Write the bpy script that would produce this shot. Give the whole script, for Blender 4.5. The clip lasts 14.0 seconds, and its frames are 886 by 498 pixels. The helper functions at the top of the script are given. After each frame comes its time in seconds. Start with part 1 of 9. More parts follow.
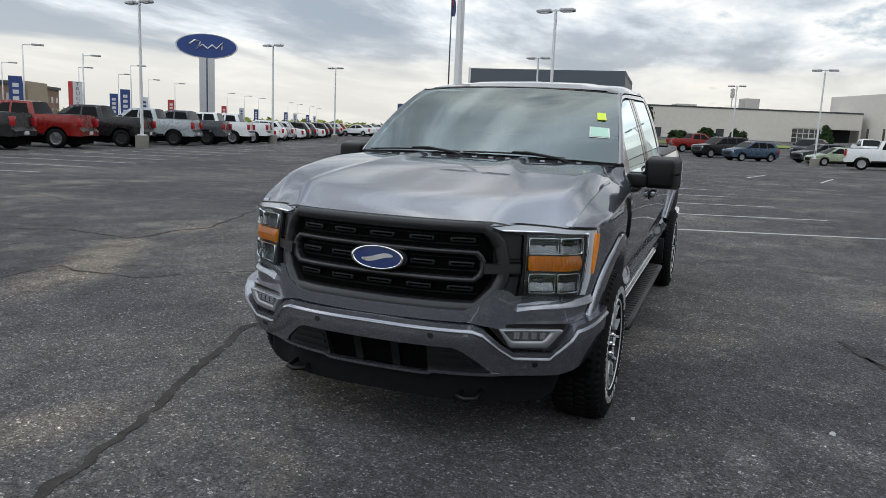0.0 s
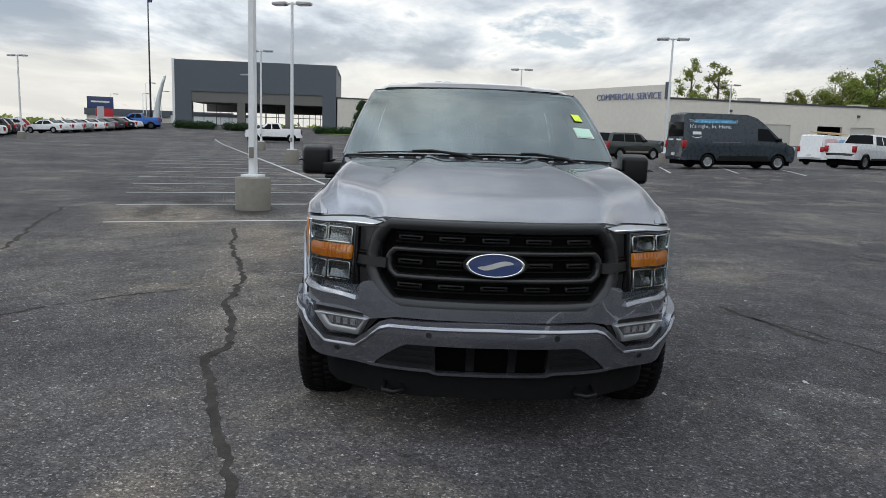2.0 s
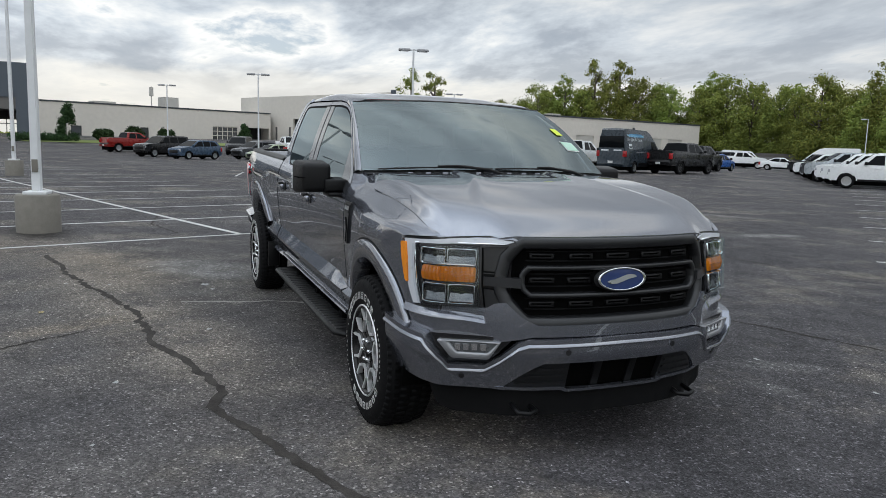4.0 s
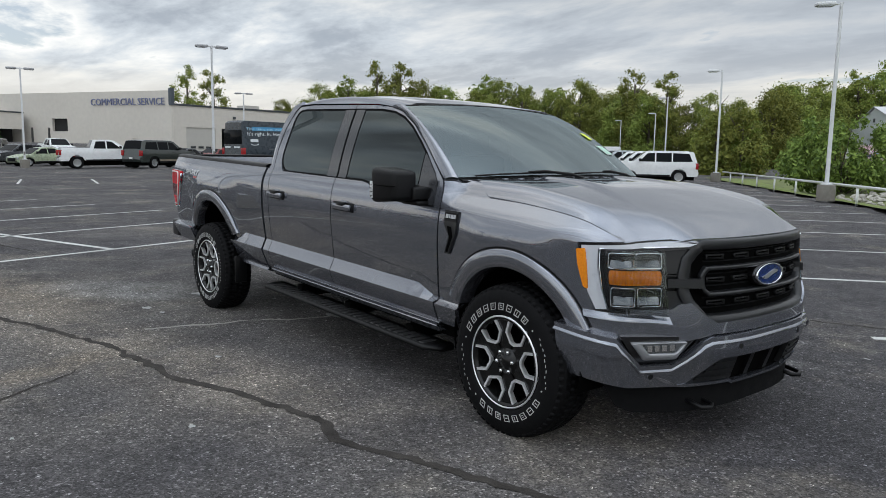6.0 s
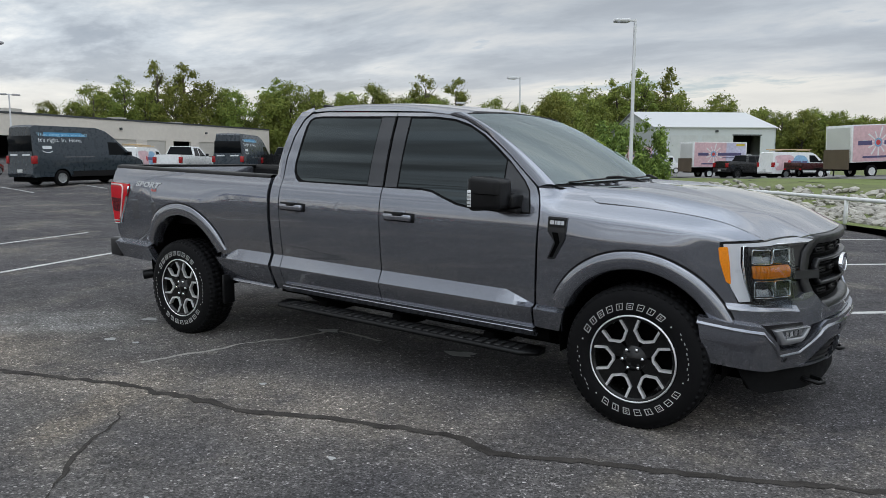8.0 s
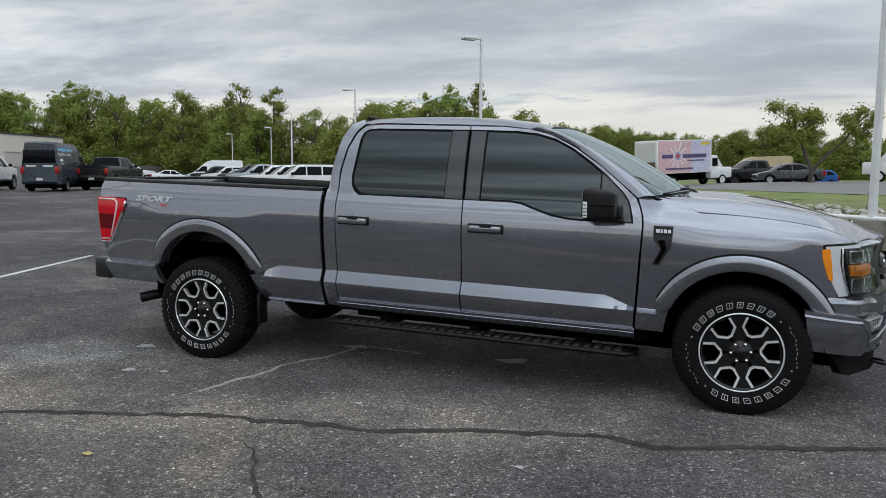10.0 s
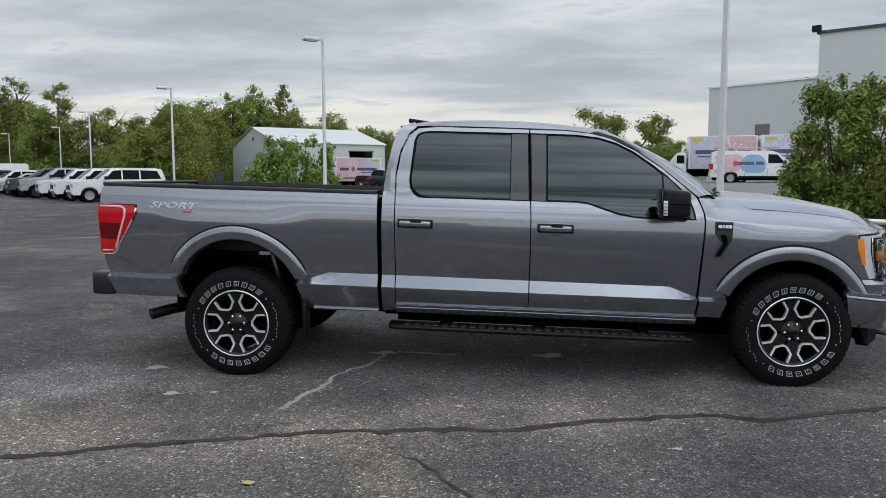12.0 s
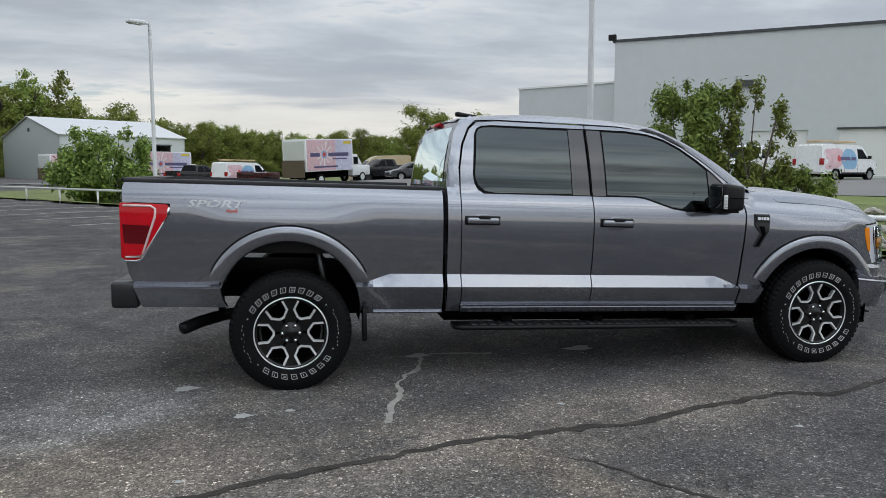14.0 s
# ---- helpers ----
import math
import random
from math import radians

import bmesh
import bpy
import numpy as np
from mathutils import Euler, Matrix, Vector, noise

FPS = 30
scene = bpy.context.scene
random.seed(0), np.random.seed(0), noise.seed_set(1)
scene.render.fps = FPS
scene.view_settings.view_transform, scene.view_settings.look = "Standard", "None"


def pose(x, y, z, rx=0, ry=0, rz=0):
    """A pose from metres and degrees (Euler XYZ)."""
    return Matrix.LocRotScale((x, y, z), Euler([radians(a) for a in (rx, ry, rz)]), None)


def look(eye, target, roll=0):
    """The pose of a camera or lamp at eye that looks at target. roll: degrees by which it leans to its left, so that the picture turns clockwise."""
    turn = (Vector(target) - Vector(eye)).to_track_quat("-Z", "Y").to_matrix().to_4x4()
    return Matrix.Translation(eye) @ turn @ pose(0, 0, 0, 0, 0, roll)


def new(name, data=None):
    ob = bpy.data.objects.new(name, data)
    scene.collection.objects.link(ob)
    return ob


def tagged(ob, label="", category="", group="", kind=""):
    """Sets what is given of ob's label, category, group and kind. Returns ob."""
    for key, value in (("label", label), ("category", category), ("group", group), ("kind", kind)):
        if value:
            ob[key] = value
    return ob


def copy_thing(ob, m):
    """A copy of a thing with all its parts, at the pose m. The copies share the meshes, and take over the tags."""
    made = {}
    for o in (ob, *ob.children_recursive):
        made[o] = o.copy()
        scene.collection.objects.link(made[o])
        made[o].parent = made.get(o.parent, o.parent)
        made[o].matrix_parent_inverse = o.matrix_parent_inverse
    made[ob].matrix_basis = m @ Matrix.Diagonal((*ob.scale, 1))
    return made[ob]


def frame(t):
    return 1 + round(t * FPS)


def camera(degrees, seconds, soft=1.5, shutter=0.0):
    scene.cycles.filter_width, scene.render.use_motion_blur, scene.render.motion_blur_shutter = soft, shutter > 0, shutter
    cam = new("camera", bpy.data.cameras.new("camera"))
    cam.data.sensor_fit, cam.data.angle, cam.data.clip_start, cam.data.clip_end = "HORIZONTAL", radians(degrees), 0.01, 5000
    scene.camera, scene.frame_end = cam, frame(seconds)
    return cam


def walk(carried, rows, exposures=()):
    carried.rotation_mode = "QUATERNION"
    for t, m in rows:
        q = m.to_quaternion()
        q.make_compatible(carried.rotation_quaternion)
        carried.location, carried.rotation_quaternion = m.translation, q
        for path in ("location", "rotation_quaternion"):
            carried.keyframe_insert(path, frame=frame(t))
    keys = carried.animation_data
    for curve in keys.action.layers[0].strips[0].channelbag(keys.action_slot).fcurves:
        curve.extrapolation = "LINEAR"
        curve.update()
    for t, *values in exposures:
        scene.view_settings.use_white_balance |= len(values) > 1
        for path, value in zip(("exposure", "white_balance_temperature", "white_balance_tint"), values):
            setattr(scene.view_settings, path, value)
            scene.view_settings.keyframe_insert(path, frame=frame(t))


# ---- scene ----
cam = camera(62.0, 14.0, soft=0.8)
PATH = [
    (0, (3.944, 1.503, 1.497), (2.103, 0.789, 1.179), 2.5),
    (0.5, (4.085, 1.074, 1.499), (2.184, 0.537, 1.187), 2.4),
    (1, (4.143, 0.624, 1.507), (2.2, 0.272, 1.196), 2.2),
    (1.5, (4.223, 0.146, 1.497), (2.253, -0.013, 1.191), 1.9),
    (2, (4.206, -0.312, 1.482), (2.23, -0.27, 1.177), 1.9),
    (2.5, (4.154, -0.778, 1.472), (2.191, -0.536, 1.172), 2.0),
    (3, (4.075, -1.247, 1.48), (2.141, -0.828, 1.194), 1.8),
    (3.5, (3.903, -1.669, 1.492), (2.012, -1.078, 1.218), 1.6),
    (4, (3.748, -2.097, 1.484), (1.918, -1.337, 1.216), 1.6),
    (4.2, (3.673, -2.259, 1.483), (1.871, -1.436, 1.213), 1.7),
    (6.3, (2.542, -3.865, 1.476), (1.063, -2.543, 1.223), 0.7),
    (6.5, (2.426, -3.998, 1.493), (0.983, -2.636, 1.24), 0.5),
    (7, (2.073, -4.279, 1.482), (0.739, -2.809, 1.234), 0.2),
    (7.5, (1.723, -4.587, 1.48), (0.496, -3.026, 1.237), -0.0),
    (8, (1.375, -4.873, 1.486), (0.258, -3.231, 1.247), 0.2),
    (8.2, (1.212, -4.955, 1.491), (0.145, -3.281, 1.25), 0.2),
    (10.3, (-0.497, -5.906, 1.489), (-1.089, -4.007, 1.277), 0.3),
    (10.5, (-0.679, -5.972, 1.479), (-1.215, -4.058, 1.261), 0.3),
    (11, (-1.124, -6.097, 1.493), (-1.525, -4.149, 1.283), -0.0),
    (11.5, (-1.581, -6.234, 1.495), (-1.856, -4.262, 1.298), -0.1),
    (12, (-2.048, -6.228, 1.481), (-2.202, -4.243, 1.283), -0.0),
    (12.5, (-2.529, -6.208, 1.464), (-2.557, -4.219, 1.258), 0.0),
    (13, (-2.995, -6.155, 1.46), (-2.889, -4.169, 1.25), 0.1),
    (13.5, (-3.457, -6.031, 1.469), (-3.211, -4.057, 1.255), 0.2),
    (14, (-3.911, -5.96, 1.477), (-3.534, -4.007, 1.268), 0.1),
]
walk(cam, [(t, look(eye, target, roll)) for t, eye, target, roll in PATH], [(0.0, 0.03, 6430, 10), (14.0, 0.03, 6430, 10)])

# ---------------------------------------------------------------- world, sun, exposure
SUN_AZ, SUN_EL = 262.0, 84.0          # degrees; the azimuth is counted from +x towards +y


def make_world():
    w = bpy.data.worlds.new("overcast_sky")
    w.use_nodes = True
    scene.world = w
    n, l = w.node_tree.nodes, w.node_tree.links
    n.clear()
    out = n.new("ShaderNodeOutputWorld")
    bg = n.new("ShaderNodeBackground")
    sky = n.new("ShaderNodeTexSky")
    sky.sky_type = "NISHITA"
    sky.sun_disc = False
    sky.sun_elevation = radians(SUN_EL)
    sky.sun_rotation = radians(90 - SUN_AZ)
    tc = n.new("ShaderNodeTexCoord")
    sep = n.new("ShaderNodeSeparateXYZ")
    l.new(tc.outputs["Generated"], sep.inputs[0])

    def math_node(op, a, b=None, clamp=False):
        m = n.new("ShaderNodeMath")
        m.operation, m.use_clamp = op, clamp
        for k, v in enumerate((a, b)):
            if v is None:
                continue
            if isinstance(v, (int, float)):
                m.inputs[k].default_value = v
            else:
                l.new(v, m.inputs[k])
        return m.outputs[0]

    up = math_node("MAXIMUM", sep.outputs[2], 0.0)
    den = math_node("ADD", up, 0.12)
    comb = n.new("ShaderNodeCombineXYZ")
    l.new(math_node("DIVIDE", sep.outputs[0], den), comb.inputs[0])
    l.new(math_node("DIVIDE", sep.outputs[1], den), comb.inputs[1])

    def cloud(scale, seed, stretch, rough):
        mp = n.new("ShaderNodeMapping")
        mp.inputs["Location"].default_value = (seed, seed * 0.7, 0)
        mp.inputs["Rotation"].default_value = (0, 0, radians(35))
        mp.inputs["Scale"].default_value = (scale, scale * stretch, 1)
        l.new(comb.outputs[0], mp.inputs[0])
        t = n.new("ShaderNodeTexNoise")
        t.inputs["Scale"].default_value = 1.0
        t.inputs["Detail"].default_value = 6
        t.inputs["Roughness"].default_value = rough
        t.inputs["Distortion"].default_value = 0.3
        l.new(mp.outputs[0], t.inputs["Vector"])
        return t.outputs[0]

    big, fine = cloud(0.55, 3.1, 1.9, 0.55), cloud(1.5, 8.2, 1.5, 0.62)
    dens = math_node("ADD", math_node("MULTIPLY", big, 0.69), math_node("MULTIPLY", fine, 0.31))
    heap = math_node("ADD", math_node("ADD", math_node("MULTIPLY", sep.outputs[0], -0.62), math_node("MULTIPLY", sep.outputs[1], -0.78)), math_node("MULTIPLY", sep.outputs[2], 0.10))
    rise_ = n.new("ShaderNodeMapRange")              # a thicker cloud over the far end of the lot
    rise_.interpolation_type = "SMOOTHSTEP"
    for k, v in (("From Min", 0.965), ("From Max", 1.0), ("To Min", 0.0), ("To Max", 0.09)):
        rise_.inputs[k].default_value = v
    l.new(heap, rise_.inputs["Value"])
    dens = math_node("ADD", dens, rise_.outputs[0])
    tone = n.new("ShaderNodeValToRGB")               # cloud shading, thick grey to bright thin
    e = tone.color_ramp.elements
    e[0].position, e[0].color = 0.40, (0.98, 0.99, 0.97, 1)
    e[1].position, e[1].color = 0.61, (0.350, 0.408, 0.472, 1)
    m = e.new(0.475)
    m.color = (0.65, 0.71, 0.765, 1)
    m = e.new(0.54)
    m.color = (0.435, 0.485, 0.545, 1)
    l.new(dens, tone.inputs[0])
    cover = n.new("ShaderNodeValToRGB")              # small gaps of blue between the clouds
    e = cover.color_ramp.elements
    e[0].position, e[0].color = 0.355, (0.35, 0.35, 0.35, 1)
    e[1].position, e[1].color = 0.40, (1, 1, 1, 1)
    l.new(dens, cover.inputs[0])
    # a bright band of thin cloud low over the horizon
    side = n.new("ShaderNodeMapRange")               # the cloud is thicker and more even over the woods
    side.interpolation_type = "SMOOTHSTEP"
    for k, v in (("From Min", 0.40), ("From Max", 0.95), ("To Min", 0.0), ("To Max", 0.62)):
        side.inputs[k].default_value = v
    l.new(sep.outputs[1], side.inputs["Value"])
    even = n.new("ShaderNodeMixRGB")
    even.inputs[2].default_value = (0.460, 0.500, 0.550, 1)
    l.new(side.outputs[0], even.inputs[0])
    l.new(tone.outputs[0], even.inputs[1])
    low = n.new("ShaderNodeValToRGB")
    e = low.color_ramp.elements
    e[0].position, e[0].color = 0.050, (1, 1, 1, 1)
    e[1].position, e[1].color = 0.150, (0, 0, 0, 1)
    m = e.new(0.084)
    m.color = (0.78, 0.78, 0.78, 1)
    m = e.new(0.097)
    m.color = (0.20, 0.20, 0.20, 1)
    l.new(math_node("ADD", up, math_node("MULTIPLY", math_node("SUBTRACT", big, 0.5), 0.10)), low.inputs[0])
    band = n.new("ShaderNodeMixRGB")
    band.inputs[2].default_value = (0.97, 0.935, 0.845, 1)
    l.new(math_node("MULTIPLY", low.outputs[0], 0.78), band.inputs[0])
    l.new(even.outputs[0], band.inputs[1])
    gain = n.new("ShaderNodeVectorMath")
    gain.operation = "SCALE"
    # an overcast sky is brightest overhead and towards the hidden sun
    ahead = math_node("ADD", math_node("MULTIPLY", sep.outputs[0], math.cos(radians(SUN_AZ))), math_node("MULTIPLY", sep.outputs[1], math.sin(radians(SUN_AZ))))
    rise = math_node("MULTIPLY", math_node("POWER", up, 1.25), math_node("ADD", math_node("ADD", 22.0, math_node("MULTIPLY", math_node("MAXIMUM", sep.outputs[1], 0.0), 10.0)), math_node("MULTIPLY", ahead, 22.0)))
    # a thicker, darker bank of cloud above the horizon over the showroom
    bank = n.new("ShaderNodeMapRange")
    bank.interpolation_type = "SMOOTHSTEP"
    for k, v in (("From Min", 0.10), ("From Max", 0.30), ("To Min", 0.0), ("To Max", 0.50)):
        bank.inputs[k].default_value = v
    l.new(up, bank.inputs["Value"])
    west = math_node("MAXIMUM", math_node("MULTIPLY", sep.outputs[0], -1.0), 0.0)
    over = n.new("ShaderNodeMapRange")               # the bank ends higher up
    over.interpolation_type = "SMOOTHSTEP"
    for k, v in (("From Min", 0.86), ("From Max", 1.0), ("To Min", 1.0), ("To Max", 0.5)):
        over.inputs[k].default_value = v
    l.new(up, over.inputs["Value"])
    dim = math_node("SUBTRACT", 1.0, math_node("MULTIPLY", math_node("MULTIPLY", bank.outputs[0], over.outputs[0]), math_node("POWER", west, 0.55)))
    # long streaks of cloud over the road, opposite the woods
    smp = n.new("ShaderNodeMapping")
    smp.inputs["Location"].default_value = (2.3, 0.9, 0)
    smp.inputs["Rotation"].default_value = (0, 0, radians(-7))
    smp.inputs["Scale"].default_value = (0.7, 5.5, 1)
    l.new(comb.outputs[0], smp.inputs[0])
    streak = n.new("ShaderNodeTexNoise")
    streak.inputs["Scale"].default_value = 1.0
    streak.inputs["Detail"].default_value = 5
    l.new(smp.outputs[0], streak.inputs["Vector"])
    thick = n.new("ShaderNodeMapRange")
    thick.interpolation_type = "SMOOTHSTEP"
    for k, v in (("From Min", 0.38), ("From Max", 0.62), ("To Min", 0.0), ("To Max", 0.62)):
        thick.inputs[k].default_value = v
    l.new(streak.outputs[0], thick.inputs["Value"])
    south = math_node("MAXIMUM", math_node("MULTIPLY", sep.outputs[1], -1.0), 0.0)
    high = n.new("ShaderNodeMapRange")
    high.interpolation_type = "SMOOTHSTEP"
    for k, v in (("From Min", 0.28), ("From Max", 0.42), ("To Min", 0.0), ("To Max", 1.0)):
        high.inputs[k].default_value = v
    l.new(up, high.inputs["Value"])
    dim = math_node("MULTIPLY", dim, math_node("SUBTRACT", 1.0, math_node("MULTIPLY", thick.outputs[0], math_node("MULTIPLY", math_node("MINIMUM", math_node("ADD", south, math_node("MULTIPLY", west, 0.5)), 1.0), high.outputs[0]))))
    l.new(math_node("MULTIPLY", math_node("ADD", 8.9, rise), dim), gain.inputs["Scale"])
    l.new(band.outputs[0], gain.inputs[0])
    mix = n.new("ShaderNodeMixRGB")
    l.new(cover.outputs[0], mix.inputs[0])
    l.new(sky.outputs[0], mix.inputs[1])
    l.new(gain.outputs[0], mix.inputs[2])
    l.new(mix.outputs[0], bg.inputs[0])
    bg.inputs[1].default_value = 0.10
    l.new(bg.outputs[0], out.inputs[0])


make_world()
sun = new("sun", bpy.data.lights.new("sun", "SUN"))
sun.data.energy, sun.data.angle, sun.data.color = 0.45, radians(170), (1.0, 0.95, 0.88)
sun.matrix_world = look(
    (30 * math.cos(radians(SUN_AZ)), 30 * math.sin(radians(SUN_AZ)), 30 * math.tan(radians(SUN_EL))), (0, 0, 0))

# ---------------------------------------------------------------- materials
MATS = {}


def mat(name, colour, rough=0.5, metal=0.0, spread=0.12, scale=6.0, bump=0.0, bump_scale=60.0, coat=0.0, spec=0.5,
        per_object=0.0, rough_spread=0.1, islands=False):
    """A painted or plain surface: base colour with broad and fine variation, wear in its gloss, fine relief."""
    if name in MATS:
        return MATS[name]
    m = bpy.data.materials.new(name)
    m.use_nodes = True
    n, l = m.node_tree.nodes, m.node_tree.links
    b = n["Principled BSDF"]
    b.inputs["Metallic"].default_value = metal
    b.inputs["Specular IOR Level"].default_value = spec
    b.inputs["Coat Weight"].default_value = coat
    b.inputs["Coat Roughness"].default_value = 0.03
    tc = n.new("ShaderNodeTexCoord")
    t1, t2 = n.new("ShaderNodeTexNoise"), n.new("ShaderNodeTexNoise")
    t1.inputs["Scale"].default_value, t1.inputs["Detail"].default_value = scale * 0.15, 4
    t2.inputs["Scale"].default_value, t2.inputs["Detail"].default_value = scale * 3, 6
    for t in (t1, t2):
        l.new(tc.outputs["Object"], t.inputs["Vector"])
    add = n.new("ShaderNodeMath")
    add.operation = "ADD"
    l.new(t1.outputs[0], add.inputs[0])
    l.new(t2.outputs[0], add.inputs[1])
    last = add.outputs[0]
    if per_object:
        oi = n.new("ShaderNodeObjectInfo")
        mm = n.new("ShaderNodeMath")
        mm.operation, mm.inputs[1].default_value = "MULTIPLY_ADD", per_object / max(spread, 1e-3)
        l.new(n.new("ShaderNodeNewGeometry").outputs["Random Per Island"] if islands else oi.outputs["Random"], mm.inputs[0])
        l.new(last, mm.inputs[2])
        last = mm.outputs[0]
    rng = n.new("ShaderNodeMapRange")
    rng.inputs["From Min"].default_value, rng.inputs["From Max"].default_value = 0.6, 1.4
    rng.inputs["To Min"].default_value, rng.inputs["To Max"].default_value = 1 - spread, 1 + spread
    rng.clamp = False
    l.new(last, rng.inputs["Value"])
    sc = n.new("ShaderNodeVectorMath")
    sc.operation = "SCALE"
    sc.inputs[0].default_value = colour[:3]
    l.new(rng.outputs[0], sc.inputs["Scale"])
    l.new(sc.outputs[0], b.inputs["Base Color"])
    rr = n.new("ShaderNodeMapRange")
    rr.inputs["From Min"].default_value, rr.inputs["From Max"].default_value = 0.3, 0.7
    rr.inputs["To Min"].default_value, rr.inputs["To Max"].default_value = max(rough - rough_spread * rough, 0.0), min(rough + rough_spread * rough, 1.0)
    l.new(t2.outputs[0], rr.inputs["Value"])
    l.new(rr.outputs[0], b.inputs["Roughness"])
    if bump:
        t3 = n.new("ShaderNodeTexNoise")
        t3.inputs["Scale"].default_value, t3.inputs["Detail"].default_value = bump_scale, 5
        l.new(tc.outputs["Object"], t3.inputs["Vector"])
        bp = n.new("ShaderNodeBump")
        bp.inputs["Strength"].default_value, bp.inputs["Distance"].default_value = bump, 0.01
        l.new(t3.outputs[0], bp.inputs["Height"])
        l.new(bp.outputs[0], b.inputs["Normal"])
    MATS[name] = m
    return m


def glass_mat(name, tint, rough=0.0, ior=1.5):
    """A thin tinted pane: lets through part of the light and mirrors by its gloss."""
    if name in MATS:
        return MATS[name]
    m = bpy.data.materials.new(name)
    m.use_nodes = True
    n, l = m.node_tree.nodes, m.node_tree.links
    n.clear()
    out, mix = n.new("ShaderNodeOutputMaterial"), n.new("ShaderNodeMixShader")
    tr, gl, fr = n.new("ShaderNodeBsdfTransparent"), n.new("ShaderNodeBsdfGlossy"), n.new("ShaderNodeFresnel")
    tr.inputs[0].default_value = (*tint, 1)
    gl.inputs["Roughness"].default_value = rough
    gl.inputs["Color"].default_value = (0.86, 0.98, 1.0, 1)
    fr.inputs["IOR"].default_value = ior
    l.new(fr.outputs[0], mix.inputs[0])
    l.new(tr.outputs[0], mix.inputs[1])
    l.new(gl.outputs[0], mix.inputs[2])
    l.new(mix.outputs[0], out.inputs[0])
    MATS[name] = m
    return m


def asphalt():
    """Worn parking lot asphalt: pale stones, broad stains, old wear."""
    m = bpy.data.materials.new("asphalt")
    m.use_nodes = True
    n, l = m.node_tree.nodes, m.node_tree.links
    b = n["Principled BSDF"]
    tc = n.new("ShaderNodeTexCoord")

    def noise_tex(scale, detail, rough=0.55):
        t = n.new("ShaderNodeTexNoise")
        t.inputs["Scale"].default_value, t.inputs["Detail"].default_value, t.inputs["Roughness"].default_value = scale, detail, rough
        l.new(tc.outputs["Object"], t.inputs["Vector"])
        return t.outputs[0]

    def ramp(src, *stops):
        r = n.new("ShaderNodeValToRGB")
        e = r.color_ramp.elements
        while len(e) < len(stops):
            e.new(0.5)
        for k, (p, c) in enumerate(stops):
            e[k].position = p
            e[k].color = (*c, 1) if isinstance(c, tuple) else (c, c, c, 1)
        l.new(src, r.inputs[0])
        return r.outputs[0]

    def blend(kind, fac, a, c):
        x = n.new("ShaderNodeMixRGB")
        x.blend_type = kind
        for k, v in enumerate((fac, a, c)):
            if isinstance(v, (int, float)):
                x.inputs[k].default_value = v if k == 0 else (v, v, v, 1)
            elif isinstance(v, tuple):
                x.inputs[k].default_value = (*v, 1)
            else:
                l.new(v, x.inputs[k])
        return x.outputs[0]

    broad = ramp(noise_tex(0.22, 5, 0.6), (0.3, (0.055, 0.0525, 0.0565)), (0.5, (0.085, 0.0805, 0.084)), (0.72, (0.148, 0.137, 0.131)))
    mid = blend("MULTIPLY", 1.0, ramp(noise_tex(1.6, 6, 0.65), (0.3, 0.74), (0.55, 1.0), (0.75, 1.26)), ramp(noise_tex(16, 5, 0.7), (0.3, 0.72), (0.7, 1.28)))
    col = blend("MULTIPLY", 1.0, broad, mid)
    pale = ramp(noise_tex(0.55, 7, 0.7), (0.52, 0.0), (0.68, 0.9))
    col = blend("MIX", pale, col, blend("MULTIPLY", 1.0, (0.23, 0.205, 0.175), mid))
    # a dusty, sun-bleached area
    far = n.new("ShaderNodeVectorMath")
    far.operation, far.inputs[1].default_value = "DISTANCE", (-4.6, -2.6, 0.0)
    l.new(tc.outputs["Object"], far.inputs[0])
    fade = n.new("ShaderNodeMapRange")
    fade.interpolation_type = "SMOOTHSTEP"
    for k, v in (("From Min", 1.2), ("From Max", 5.2), ("To Min", 0.46), ("To Max", 0.0)):
        fade.inputs[k].default_value = v
    l.new(far.outputs["Value"], fade.inputs["Value"])
    dust = blend("MULTIPLY", 1.0, fade.outputs[0], ramp(noise_tex(0.9, 6, 0.65), (0.32, 0.25), (0.62, 1.0)))
    col = blend("MIX", dust, col, blend("MULTIPLY", 1.0, (0.205, 0.188, 0.165), mid))
    # pale grit washed out along the long tar seam
    line = n.new("ShaderNodeVectorMath")
    line.operation, line.inputs[1].default_value = "DOT_PRODUCT", (0.236, -0.972, 0.0)
    l.new(tc.outputs["Object"], line.inputs[0])
    off = n.new("ShaderNodeMath")
    off.operation, off.inputs[1].default_value, off.inputs[2].default_value = "MULTIPLY_ADD", 1.0, -1.33
    l.new(line.outputs["Value"], off.inputs[0])
    gap = n.new("ShaderNodeMath")
    gap.operation = "ABSOLUTE"
    l.new(off.outputs[0], gap.inputs[0])
    grit = n.new("ShaderNodeMapRange")
    grit.interpolation_type = "SMOOTHSTEP"
    for k, v in (("From Min", 0.03), ("From Max", 0.75), ("To Min", 0.60), ("To Max", 0.0)):
        grit.inputs[k].default_value = v
    l.new(gap.outputs[0], grit.inputs["Value"])
    reach = n.new("ShaderNodeMapRange")
    reach.interpolation_type = "SMOOTHSTEP"
    for k, v in (("From Min", 2.6), ("From Max", 5.2), ("To Min", 1.0), ("To Max", 0.0)):
        reach.inputs[k].default_value = v
    l.new(far.outputs["Value"], reach.inputs["Value"])
